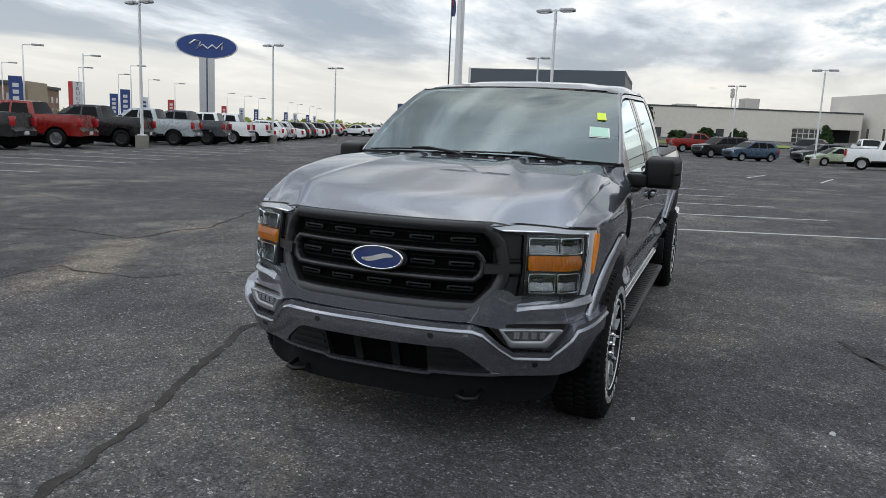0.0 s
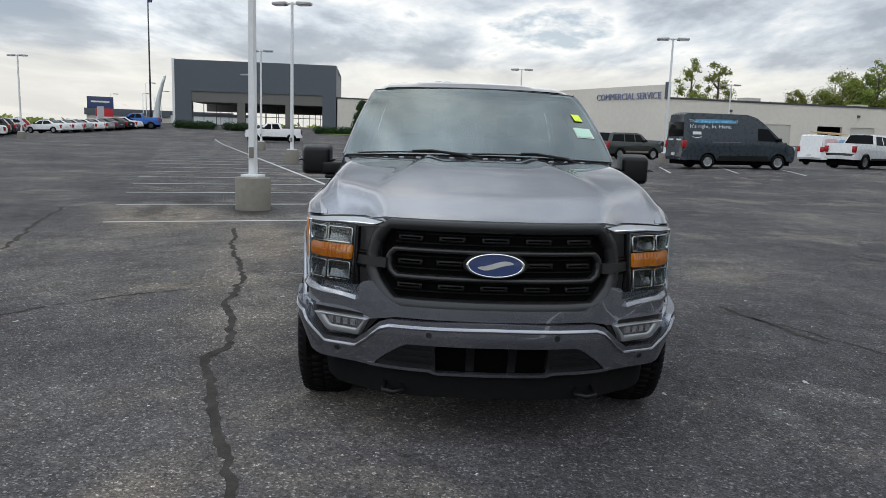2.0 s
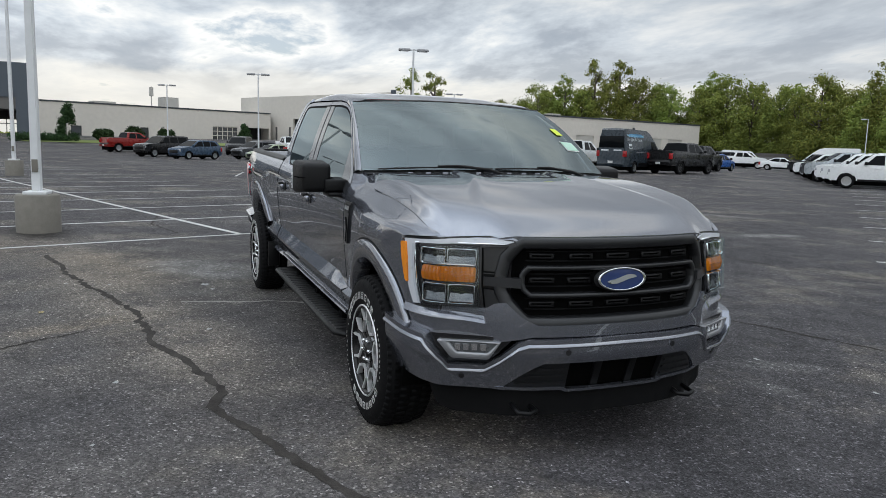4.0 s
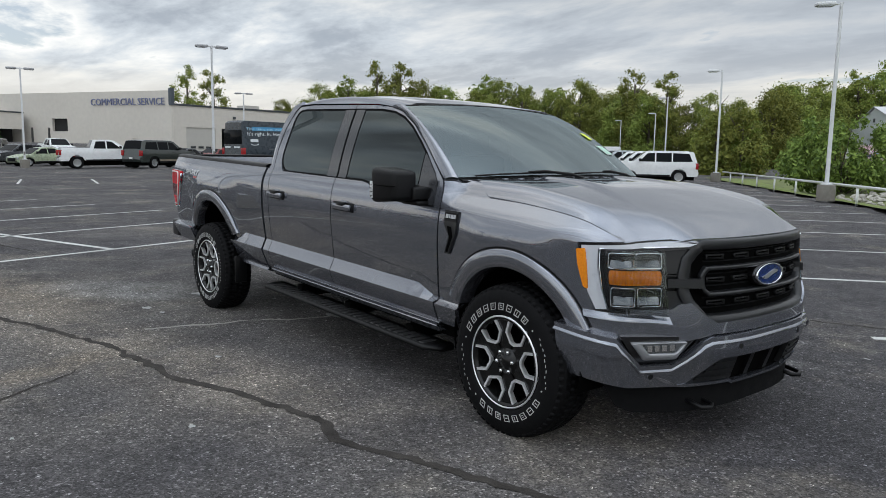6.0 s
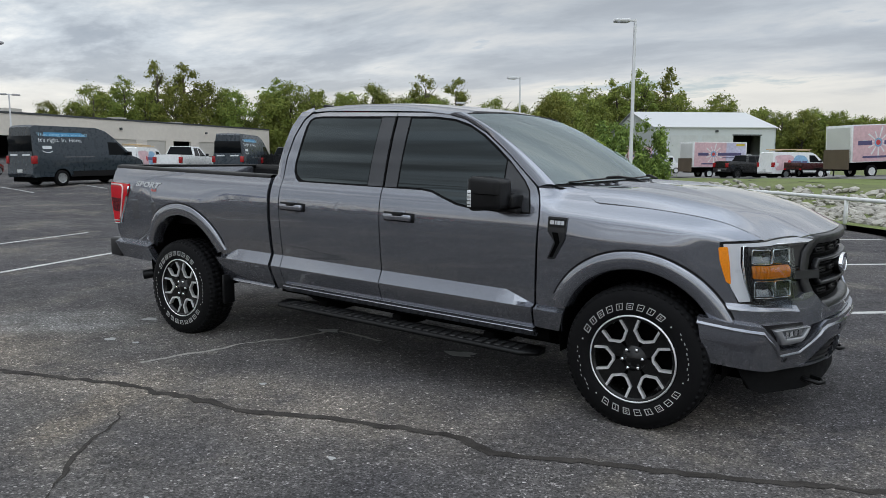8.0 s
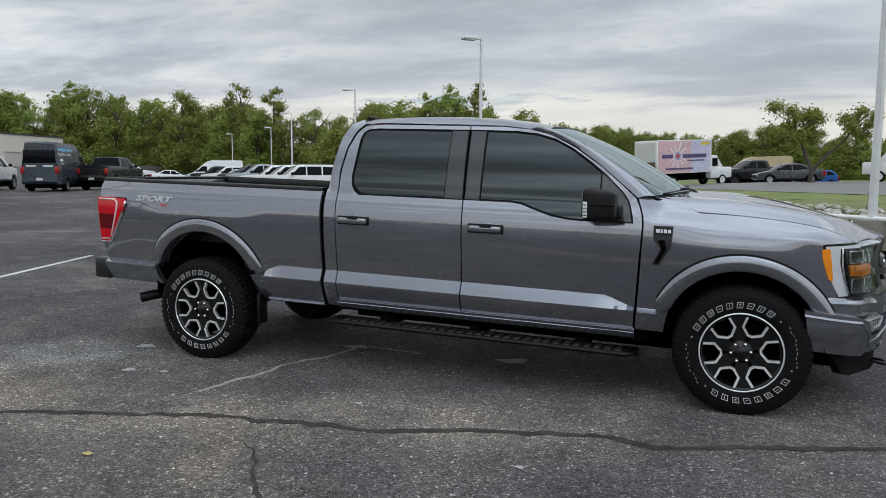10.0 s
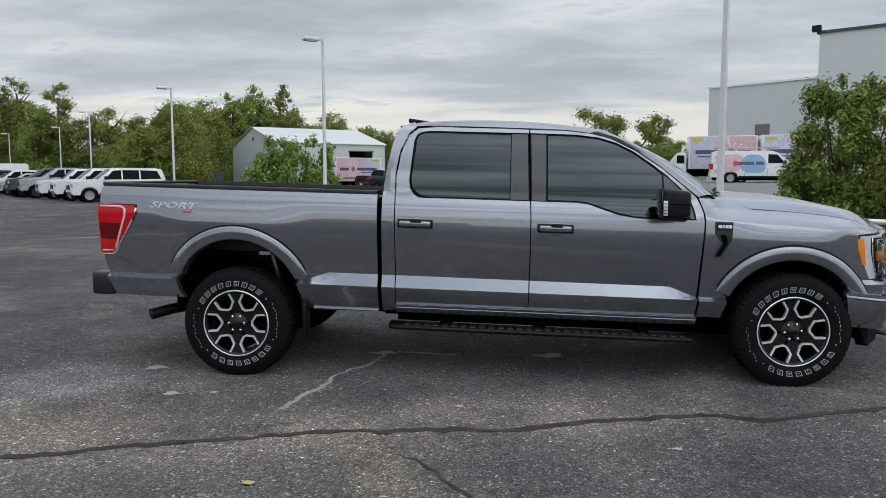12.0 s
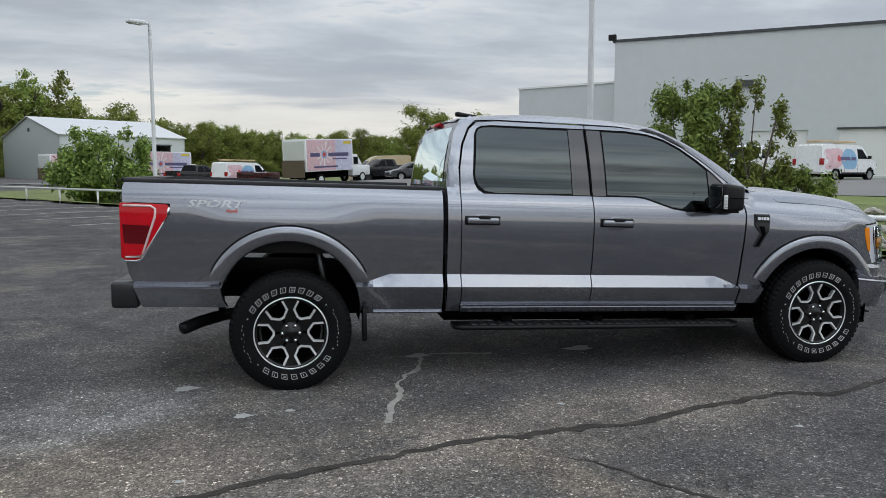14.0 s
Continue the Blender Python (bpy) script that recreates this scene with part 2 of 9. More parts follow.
    grit_f = blend("MULTIPLY", 1.0, blend("MULTIPLY", 1.0, grit.outputs[0], reach.outputs[0]), ramp(noise_tex(1.7, 6, 0.7), (0.33, 0.0), (0.54, 1.0)))
    col = blend("MIX", grit_f, col, blend("MULTIPLY", 1.0, (0.30, 0.260, 0.215), mid))
    # washed-out patches of tan dust, and dark drips by the lamp base
    rag = ramp(noise_tex(1.6, 7, 0.70), (0.34, 0.1), (0.54, 1.0))

    def patch(x, y, r, turn, squash, colour, amount):
        mp = n.new("ShaderNodeMapping")
        mp.vector_type = "TEXTURE"
        mp.inputs["Location"].default_value = (x, y, 0)
        mp.inputs["Rotation"].default_value = (0, 0, radians(turn))
        mp.inputs["Scale"].default_value = (r, r * squash, 1)
        l.new(tc.outputs["Object"], mp.inputs[0])
        ln = n.new("ShaderNodeVectorMath")
        ln.operation = "LENGTH"
        l.new(mp.outputs[0], ln.inputs[0])
        mr = n.new("ShaderNodeMapRange")
        mr.interpolation_type = "SMOOTHSTEP"
        for k, v in (("From Min", 0.25), ("From Max", 1.0), ("To Min", amount), ("To Max", 0.0)):
            mr.inputs[k].default_value = v
        l.new(ln.outputs["Value"], mr.inputs["Value"])
        return blend("MIX", blend("MULTIPLY", 1.0, mr.outputs[0], rag), col, blend("MULTIPLY", 1.0, colour, mid))

    tan, pale_dust, oil = (0.235, 0.200, 0.160), (0.26, 0.255, 0.245), (0.034, 0.030, 0.026)
    for x, y, r, turn, squash, colour, amount in (
            (-1.5, -4.45, 1.9, 25, 0.30, tan, 1.0), (-2.6, -5.1, 1.0, 28, 0.40, tan, 1.0), (-4.3, -5.4, 0.9, 8, 0.35, tan, 0.8), (-8.2, -4.7, 2.8, 20, 0.55, tan, 1.0),
            (-6.2, -2.4, 1.7, 30, 0.4, tan, 0.9), (-8.9, -5.2, 1.6, 10, 0.2, oil, 0.9), (-10.6, -5.0, 1.8, 20, 0.25, oil, 0.8),
            (-5.3, -2.2, 1.6, 20, 0.5, tan, 0.6), (-2.70, -2.60, 0.75, -65, 0.35, tan, 0.9), (-5.3, -1.4, 1.3, 40, 0.5, pale_dust, 0.75),
            (-9.4, -3.6, 1.5, 20, 0.45, oil, 0.9), (-11.6, 11.0, 2.4, 38, 0.16, pale_dust, 0.85), (-7.0, 9.0, 1.2, 80, 0.35, pale_dust, 0.8),
            (-0.1, 2.1, 0.5, 60, 0.4, pale_dust, 0.32), (0.35, 1.7, 0.35, 10, 0.4, pale_dust, 0.32), (1.5, -1.5, 0.8, -15, 0.4, tan, 0.55)):
        col = patch(x, y, r, turn, squash, colour, amount)
    vor = n.new("ShaderNodeTexVoronoi")
    vor.inputs["Scale"].default_value = 105
    l.new(tc.outputs["Object"], vor.inputs["Vector"])
    stone = ramp(vor.outputs["Color"], (0.0, 0.34), (0.5, 0.85), (0.80, 1.3), (0.96, 3.4))
    col = blend("MULTIPLY", 1.0, col, stone)
    vor2 = n.new("ShaderNodeTexVoronoi")
    vor2.inputs["Scale"].default_value = 62
    l.new(tc.outputs["Object"], vor2.inputs["Vector"])
    col = blend("MULTIPLY", 0.8, col, ramp(vor2.outputs["Color"], (0.0, 0.62), (0.6, 0.95), (0.86, 1.15), (0.93, 3.0)))
    l.new(col, b.inputs["Base Color"])
    l.new(ramp(noise_tex(3.0, 4), (0.3, 0.62), (0.7, 0.9)), b.inputs["Roughness"])
    b.inputs["Specular IOR Level"].default_value = 0.18
    b.inputs["Diffuse Roughness"].default_value = 1.0
    hsum = n.new("ShaderNodeMath")
    hsum.operation = "MULTIPLY_ADD"
    hsum.inputs[1].default_value = 0.6
    l.new(noise_tex(160, 3), hsum.inputs[0])
    l.new(vor.outputs["Distance"], hsum.inputs[2])
    bp = n.new("ShaderNodeBump")
    bp.inputs["Strength"].default_value, bp.inputs["Distance"].default_value = 0.8, 0.008
    l.new(hsum.outputs[0], bp.inputs["Height"])
    l.new(bp.outputs[0], b.inputs["Normal"])
    return m


M_ASPHALT = asphalt()
M_PAINT = mat("grey_metallic_paint", (0.186, 0.196, 0.228), 0.25, metal=0.8, spread=0.02, scale=2, coat=1.0, rough_spread=0.03)
M_PAINT.node_tree.nodes["Principled BSDF"].inputs["Coat IOR"].default_value = 2.0
M_PAINT.node_tree.nodes["Principled BSDF"].inputs["Specular Tint"].default_value = (0.42, 0.43, 0.46, 1)
M_CLAD = mat("grey_satin_plastic", (0.014, 0.0145, 0.016), 0.42, metal=0.3, spread=0.05, scale=8, coat=0.2)
M_BLACK = mat("black_plastic", (0.0045, 0.0045, 0.005), 0.42, spread=0.15, scale=10, spec=0.24, bump=0.1, bump_scale=400)
M_DAM = mat("matt_black_plastic", (0.0035, 0.0035, 0.004), 0.75, spread=0.2, spec=0.15, bump=0.1, bump_scale=300)
# shade of recesses and the underside put into the colour, far blacker than real parts
M_VOID = mat("void_shade_black", (0.0018, 0.0018, 0.0018), 0.9, spread=0.3, spec=0.05)
M_RUBBER = mat("tyre_rubber", (0.0045, 0.0045, 0.005), 0.72, spec=0.14, spread=0.2, scale=12, bump=0.15, bump_scale=120)
M_WHITE_RUB = mat("raised_white_letters", (0.48, 0.48, 0.47), 0.65, spread=0.25, scale=30)
M_ALU = mat("machined_aluminium", (0.82, 0.82, 0.83), 0.42, metal=0.75, spread=0.06, scale=20)
M_RIMBLACK = mat("gloss_black_rim", (0.006, 0.006, 0.006), 0.25, spread=0.1, spec=0.35)
M_MIRROR = mat("mirror_glass", (0.10, 0.105, 0.11), 0.02, metal=1.0, spread=0.02)
M_CHROME = mat("chrome", (0.80, 0.81, 0.83), 0.08, metal=1.0, spread=0.03)
M_TREAD = mat("worn_tread_plastic", (0.016, 0.016, 0.0165), 0.5, spread=0.3, scale=40)
M_STEEL = mat("dark_steel", (0.12, 0.12, 0.12), 0.4, metal=0.9, spread=0.2)
M_AMBER = mat("amber_lens", (0.86, 0.27, 0.012), 0.14, spread=0.2, scale=40, coat=0.4)
M_RED = mat("red_lens", (0.56, 0.006, 0.014), 0.14, spread=0.15, scale=20, coat=0.25, spec=0.3)
M_REDDARK = mat("dark_red_lens", (0.12, 0.003, 0.007), 0.1, spread=0.15, scale=20, coat=0.3, spec=0.3)
M_LENSGREY = mat("lamp_reflector", (0.55, 0.57, 0.60), 0.12, metal=0.85, spread=0.25, scale=40)
M_PROJ = mat("dark_projector", (0.17, 0.18, 0.19), 0.15, metal=0.7, spread=0.5, scale=60, coat=0.5)
M_LAMPDARK = mat("lamp_housing", (0.008, 0.008, 0.009), 0.2, spread=0.15, coat=0.3)
M_BLUE = mat("badge_blue", (0.012, 0.03, 0.13), 0.2, spread=0.08, coat=0.8)
M_SILVER = mat("satin_silver", (0.55, 0.56, 0.58), 0.3, metal=0.8, spread=0.06)
M_COVER = glass_mat("clear_lamp_cover", (0.90, 0.92, 0.93), ior=1.5)
M_PILLAR = mat("pillar_cover_gloss", (0.030, 0.031, 0.035), 0.16, spread=0.1, scale=4, coat=0.4)
M_GLASS = glass_mat("tinted_side_glass", (0.02, 0.02, 0.022), ior=1.68)
M_WIND = glass_mat("windscreen_glass", (0.25, 0.33, 0.335), ior=2.35)
M_SEAT = mat("dark_cloth", (0.05, 0.05, 0.052), 0.9, spread=0.2, scale=20)
M_WHITE = mat("white_paint", (0.70, 0.71, 0.70), 0.35, spread=0.05, scale=3, coat=0.3)
M_POLE = mat("white_pole_paint", (0.66, 0.67, 0.68), 0.45, spread=0.08, scale=3, bump=0.05)
M_CONCRETE = mat("concrete", (0.185, 0.172, 0.148), 0.9, spread=0.25, scale=3, bump=0.4, bump_scale=40)
M_LINE = mat("worn_white_line", (0.52, 0.52, 0.50), 0.75, spread=0.35, scale=6, bump=0.3, bump_scale=120)
M_TAR = mat("tar_seam", (0.050, 0.045, 0.041), 0.9, spec=0.1, spread=0.6, scale=45, bump=0.5, bump_scale=60)

# ---------------------------------------------------------------- mesh helpers
def part(name, bm, material, parent=None, label="", smooth=True, sharp=35):
    """Links a bmesh as one mesh object, under a thing or a part when one is given."""
    me = bpy.data.meshes.new(name)
    if smooth:
        for f in bm.faces:
            f.smooth = True
        lim = radians(sharp)
        for e in bm.edges:
            if len(e.link_faces) == 2 and e.calc_face_angle(0) > lim:
                e.smooth = False
    bm.to_mesh(me)
    bm.free()
    me.materials.append(material)
    ob = new(name, me)
    if parent is not None:
        ob.parent = parent
    if label:
        tagged(ob, label)
    return ob


def thing(name, m, label, category, group="", kind=""):
    e = new(name)
    e.matrix_world = m
    return tagged(e, label, category, group, kind)


def box(bm, x0, x1, y0, y1, z0, z1, bevel=0.0, seg=2):
    r = bmesh.ops.create_cube(bm, size=1.0)
    vs = r["verts"]
    for v in vs:
        v.co = Vector(((x0 + x1) / 2 + v.co.x * (x1 - x0), (y0 + y1) / 2 + v.co.y * (y1 - y0), (z0 + z1) / 2 + v.co.z * (z1 - z0)))
    if bevel:
        es = list({e for v in vs for e in v.link_edges})
        bmesh.ops.bevel(bm, geom=es, offset=bevel, segments=seg, affect="EDGES", profile=0.5)
    return bm


def boxed(*a, **k):
    return box(bmesh.new(), *a, **k)


def tube(bm, pts, r, seg=10, caps=True, r_end=None):
    """A round bar along a line of points."""
    pts = [Vector(p) for p in pts]
    rings = []
    for i, p in enumerate(pts):
        d = (pts[min(i + 1, len(pts) - 1)] - pts[max(i - 1, 0)]).normalized()
        a = d.cross(Vector((0, 0, 1)) if abs(d.z) < 0.9 else Vector((1, 0, 0))).normalized()
        b = d.cross(a)
        rr = r if r_end is None else r + (r_end - r) * i / (len(pts) - 1)
        rings.append([bm.verts.new(p + rr * (a * math.cos(t) + b * math.sin(t))) for t in (2 * math.pi * k / seg for k in range(seg))])
    for u, v in zip(rings, rings[1:]):
        for k in range(seg):
            bm.faces.new((u[k], u[(k + 1) % seg], v[(k + 1) % seg], v[k]))
    if caps:
        bm.faces.new(rings[0][::-1])
        bm.faces.new(rings[-1])
    return bm


def revolve(bm, prof, seg, axis_pt=(0, 0, 0)):
    """Turns a profile of (radius, y) round the y axis."""
    rings = []
    for r, y in prof:
        rings.append([bm.verts.new((axis_pt[0] + r * math.cos(t), axis_pt[1] + y, axis_pt[2] + r * math.sin(t)))
                      for t in (2 * math.pi * k / seg for k in range(seg))])
    for u, v in zip(rings, rings[1:]):
        for k in range(seg):
            bm.faces.new((u[k], u[(k + 1) % seg], v[(k + 1) % seg], v[k]))
    return bm


def lerp_table(tab, x):
    if x <= tab[0][0]:
        return tab[0][1]
    for (a, p), (b, q) in zip(tab, tab[1:]):
        if x <= b:
            return p + (q - p) * (x - a) / (b - a)
    return tab[-1][1]


def smooth_table(tab, x):
    """Cubic (monotone-free, Catmull-like) interpolation through the table."""
    if x <= tab[0][0]:
        return tab[0][1]
    if x >= tab[-1][0]:
        return tab[-1][1]
    for i in range(len(tab) - 1):
        (a, p), (b, q) = tab[i], tab[i + 1]
        if x <= b:
            def slope(j):
                if j == 0:
                    return (tab[1][1] - tab[0][1]) / (tab[1][0] - tab[0][0])
                if j == len(tab) - 1:
                    return (tab[-1][1] - tab[-2][1]) / (tab[-1][0] - tab[-2][0])
                return (tab[j + 1][1] - tab[j - 1][1]) / (tab[j + 1][0] - tab[j - 1][0])
            h = b - a
            t = (x - a) / h
            return ((2 * t**3 - 3 * t * t + 1) * p + (t**3 - 2 * t * t + t) * h * slope(i)
                    + (-2 * t**3 + 3 * t * t) * q + (t**3 - t * t) * h * slope(i + 1))


def smoothstep(a, b, x):
    t = min(max((x - a) / (b - a), 0.0), 1.0)
    return t * t * (3 - 2 * t)


def rounded(poly, r, n=4):
    """The corners of a flat outline rounded; r is one radius or one for each corner."""
    out, k = [], len(poly)
    for i, p in enumerate(poly):
        p0, p1, p2 = Vector(poly[i - 1]), Vector(p), Vector(poly[(i + 1) % k])
        ri = r[i] if isinstance(r, (list, tuple)) else r
        if ri <= 0:
            out.append(tuple(p1))
            continue
        a, b = (p0 - p1), (p2 - p1)
        d = min(ri, a.length * 0.45, b.length * 0.45)
        s, e = p1 + a.normalized() * d, p1 + b.normalized() * d
        for j in range(n + 1):
            t = j / n
            out.append(tuple((1 - t) ** 2 * s + 2 * t * (1 - t) * p1 + t * t * e))
    return out


def panel(outline, to3d, step=0.06, thick=0.012, cuts=()):
    """A sheet with that flat outline, cut into a grid and laid on a surface, with its edges turned inwards.
    to3d(u, v, depth) gives the place at that depth under the surface."""
    bm = bmesh.new()
    layer_u = bm.verts.layers.float_vector.new("uv0")
    pts = []
    for p in outline:                                    # no doubled corners
        if not pts or (Vector(p) - Vector(pts[-1])).length > 1e-4:
            pts.append(p)
    if (Vector(pts[0]) - Vector(pts[-1])).length < 1e-4:
        pts.pop()
    bm.faces.new([bm.verts.new((u, v, 0)) for u, v in pts])
    us, vs = [p[0] for p in pts], [p[1] for p in pts]
    su, sv = step if isinstance(step, tuple) else (step, step)
    for lo, hi, s, no in ((min(us), max(us), su, (1, 0, 0)), (min(vs), max(vs), sv, (0, 1, 0))):
        n = max(1, int((hi - lo) / s))
        for k in range(1, n):
            c = lo + (hi - lo) * k / n
            bmesh.ops.bisect_plane(bm, geom=bm.verts[:] + bm.edges[:] + bm.faces[:], dist=1e-5,
                                   plane_co=(c * no[0], c * no[1], 0), plane_no=no)
    for (ax, ay), (bx, by) in cuts:                      # extra cuts along creases of the surface
        bmesh.ops.bisect_plane(bm, geom=bm.verts[:] + bm.edges[:] + bm.faces[:], dist=1e-5, plane_co=(ax, ay, 0), plane_no=(ay - by, bx - ax, 0))
    rim = [e for e in bm.edges if e.is_boundary]
    if thick:
        r = bmesh.ops.extrude_edge_only(bm, edges=rim)
        inner = {g for g in r["geom"] if isinstance(g, bmesh.types.BMVert)}
    else:
        inner = set()
    for v in bm.verts:
        v.co = to3d(v.co.x, v.co.y, thick if v in inner else 0.0)
    bmesh.ops.recalc_face_normals(bm, faces=bm.faces[:])
    return bm


def text_mesh(body, size, thick=0.0, bold=0.0):
    """The built-in font's letters as a bmesh in the xy plane, centred."""
    cu = bpy.data.curves.new("letters", "FONT")
    cu.body, cu.size, cu.extrude, cu.align_x, cu.align_y = body, size, thick, "CENTER", "CENTER"
    cu.resolution_u, cu.offset = 2, bold
    ob = bpy.data.objects.new("letters", cu)
    scene.collection.objects.link(ob)
    me = bpy.data.meshes.new_from_object(ob.evaluated_get(bpy.context.evaluated_depsgraph_get()))
    bm = bmesh.new()
    bm.from_mesh(me)
    bpy.data.objects.remove(ob)
    bpy.data.curves.remove(cu)
    bpy.data.meshes.remove(me)
    return bm

# ---------------------------------------------------------------- the grey pickup: x to its nose, front axle at x = 0
RAKE = 0.030                                   # the body stands a little nose-down
AXLE_R, TYRE_R, HUB_Z = -3.99, 0.406, 0.394
UPPER = [(0.56, 0.905), (0.68, 0.917), (0.80, 0.930), (0.95, 0.944), (1.06, 0.946), (1.15, 0.936), (1.215, 0.913), (1.262, 0.889),
         (1.34, 0.868), (1.42, 0.845), (1.50, 0.819), (1.60, 0.783), (1.70, 0.742), (1.76, 0.715), (1.82, 0.66)]
LOWER = [(0.36, 0.83), (0.40, 0.866), (0.43, 0.886), (0.47, 0.906), (0.57, 0.947), (0.585, 0.950)]
LEDGE = [(-3.55, 0.585), (-3.31, 0.672), (-0.84, 0.668), (-0.64, 0.592)]
NOSE_Y = [(0.27, 0.965), (0.39, 0.940), (0.465, 0.926), (0.53, 0.908), (0.595, 0.884), (0.65, 0.852), (0.69, 0.826), (0.75, 0.75)]
HOOD_Z = [(-0.62, 1.322), (-0.30, 1.322), (-0.05, 1.315), (0.20, 1.289), (0.40, 1.255), (0.59, 1.213), (0.70, 1.184), (0.78, 1.160), (0.87, 1.130)]
SHUT_Z = [(-0.62, 1.318), (-0.42, 1.310), (-0.36, 1.288), (-0.29, 1.238), (-0.22, 1.232), (0.0, 1.226), (0.25, 1.206), (0.42, 1.180), (0.51, 1.152), (0.575, 1.126), (0.64, 1.096)]   # the joint of bonnet and wing
ROLL_Z = [(-0.62, 1.246), (-0.30, 1.238), (0.0, 1.226), (0.25, 1.206), (0.42, 1.180), (0.51, 1.152), (0.575, 1.126), (0.64, 1.096)]   # where the side turns into the top
SHUT_Y = [(-0.62, 0.846), (0.0, 0.860), (0.30, 0.864), (0.50, 0.856), (0.585, 0.840), (0.65, 0.820)]
LEDGE_CUTS = [(a, b) for a, b in zip(LEDGE, LEDGE[1:])] + [((-5.0, 0.585), (0.5, 0.585))]
ARCH_C = 0.44                                  # height of the arches' centre in the body


def wing_top(x):
    """Height of the wing's upper edge beside the bonnet."""
    return smooth_table(SHUT_Z, x)


def side_w(x, z):
    """Half the body's width."""
    top = lerp_table(LEDGE, x)
    if z >= top:
        w = smooth_table(UPPER, z)
        if x > -3.6 and x < -0.6:
            w -= 0.004 * smoothstep(0.10, 0.0, z - top)
    elif z > 0.585:
        a = smooth_table(UPPER, top) - 0.004
        w = a + (0.950 - a) * (top - z) / max(top - 0.585, 1e-3)
    else:
        w = smooth_table(LOWER, z)
    if x > -0.62:                              # the wing swells over the wheel
        w += 0.028 * smoothstep(-0.62, -0.15, x) * smoothstep(0.55, 0.70, z) * smoothstep(1.22, 1.02, z)
    if -4.62 < x < -3.4:
        w += 0.020 * smoothstep(-3.4, -3.75, x) * smoothstep(-4.62, -4.3, x) * smoothstep(0.55, 0.70, z) * smoothstep(1.18, 1.0, z)
    if x > 0.05:
        q = smooth_table(NOSE_Y, max(x, 0.27)) + 0.25 * max(0.27 - x, 0.0)
        h = min(max(0.5 + 0.5 * (q - w) / 0.02, 0.0), 1.0)
        w = q + (w - q) * h - 0.02 * h * (1 - h)
    if x > -0.62 and z > 0.95:                 # the wing rolls over to the bonnet
        zs, hw, zt = smooth_table(ROLL_Z, x), smooth_table(SHUT_Y, x), smooth_table(HOOD_Z, x) + 0.006
        if z <= zs:
            r = w - max(w - hw, 0.0) * (1 - min((zs - z) / 0.10, 1.0)) ** 2.0
        else:
            r = hw - 0.105 * (1 - min(max(zt - z, 0.0) / (zt - zs), 1.0) ** (1 / 2.1))
        w += (r - w) * smoothstep(-0.62, -0.50, x)
    if x < -4.3:
        w -= 0.035 * ((-4.3 - x) / 0.75) ** 2
    if x < -2.86 and x > -2.93 and z > 1.26:
        w -= 0.03 * smoothstep(-2.86, -2.93, x)
    return w


def on_side(s, lift=0.0):
    def f(x, z, depth):
        return Vector((x, s * (side_w(x, z) + lift - depth), z))
    return f


def sheared(bm):
    for v in bm.verts:
        v.co.z -= RAKE * v.co.x
    return bm


def bpart(name, bm, material, parent, label="", **k):
    return part(name, sheared(bm), material, parent, label, **k)


def arch(cx, rx, rz, a0, a1, n=22):
    return [(cx + rx * math.cos(radians(a)), ARCH_C + rz * math.sin(radians(a))) for a in np.linspace(a0, a1, n)]


def arch_edge(cx, a0, a1, n=40):
    """The body's edge round a wheel: wide under the flare, close to the opening below its ends."""
    out = []
    for a in np.linspace(a0, a1, n):
        k = (0.55, 0.53) if 24 < a < 156 else (0.468, 0.458)
        out.append((cx + k[0] * math.cos(radians(a)), ARCH_C + k[1] * math.sin(radians(a))))
    return out


# the plan of the nose, from the middle outwards: cumulative length, x, y
NOSE = []
for k in range(0, 40):
    yy = 0.80 * k / 39
    NOSE.append((0.955 - 0.18 * (yy / 0.74) ** 2.6 - 0.062 * smoothstep(0.50, 0.74, yy), yy))
NOSE += [(0.638, 0.824), (0.600, 0.845), (0.555, 0.862), (0.50, 0.875), (0.44, 0.884), (0.37, 0.892), (0.30, 0.897)]
NOSE = [(x, y + 0.040 * smoothstep(0.62, 0.86, y)) for x, y in NOSE]
NOSE_S = [0.0]
for (ax, ay), (bx, by) in zip(NOSE, NOSE[1:]):
    NOSE_S.append(NOSE_S[-1] + math.hypot(bx - ax, by - ay))
NOSE_TX = list(zip(NOSE_S, [p[0] for p in NOSE]))
NOSE_TY = list(zip(NOSE_S, [p[1] for p in NOSE]))


def nose(u, off=0.0):
    """A point of the nose's plan at u along it (negative: right side), set off outwards."""
    s, a = (1 if u >= 0 else -1), abs(u)
    x, y = lerp_table(NOSE_TX, a), lerp_table(NOSE_TY, a)
    x2, y2 = lerp_table(NOSE_TX, a + 0.03), lerp_table(NOSE_TY, a + 0.03)
    x1, y1 = lerp_table(NOSE_TX, max(a - 0.03, 0)), lerp_table(NOSE_TY, max(a - 0.03, 0))
    t = Vector((x2 - x1, y2 - y1)).normalized()
    if a < 0.03:
        t = Vector((0, 1))
    return x + off * t.y, s * (y - off * t.x)


def on_nose(off, lean=0.0, z_ref=0.7, mid=0.0):
    """off: depth of the surface behind the bumper's face; lean: how it falls back with height; mid: fuller in the middle."""
    def f(u, z, depth):
        x, y = nose(u, -off - depth - lean * max(z - z_ref, 0.0) ** 1.5)
        return Vector((x + mid * smoothstep(0.7, 0.2, abs(u)), y, z))
    return f


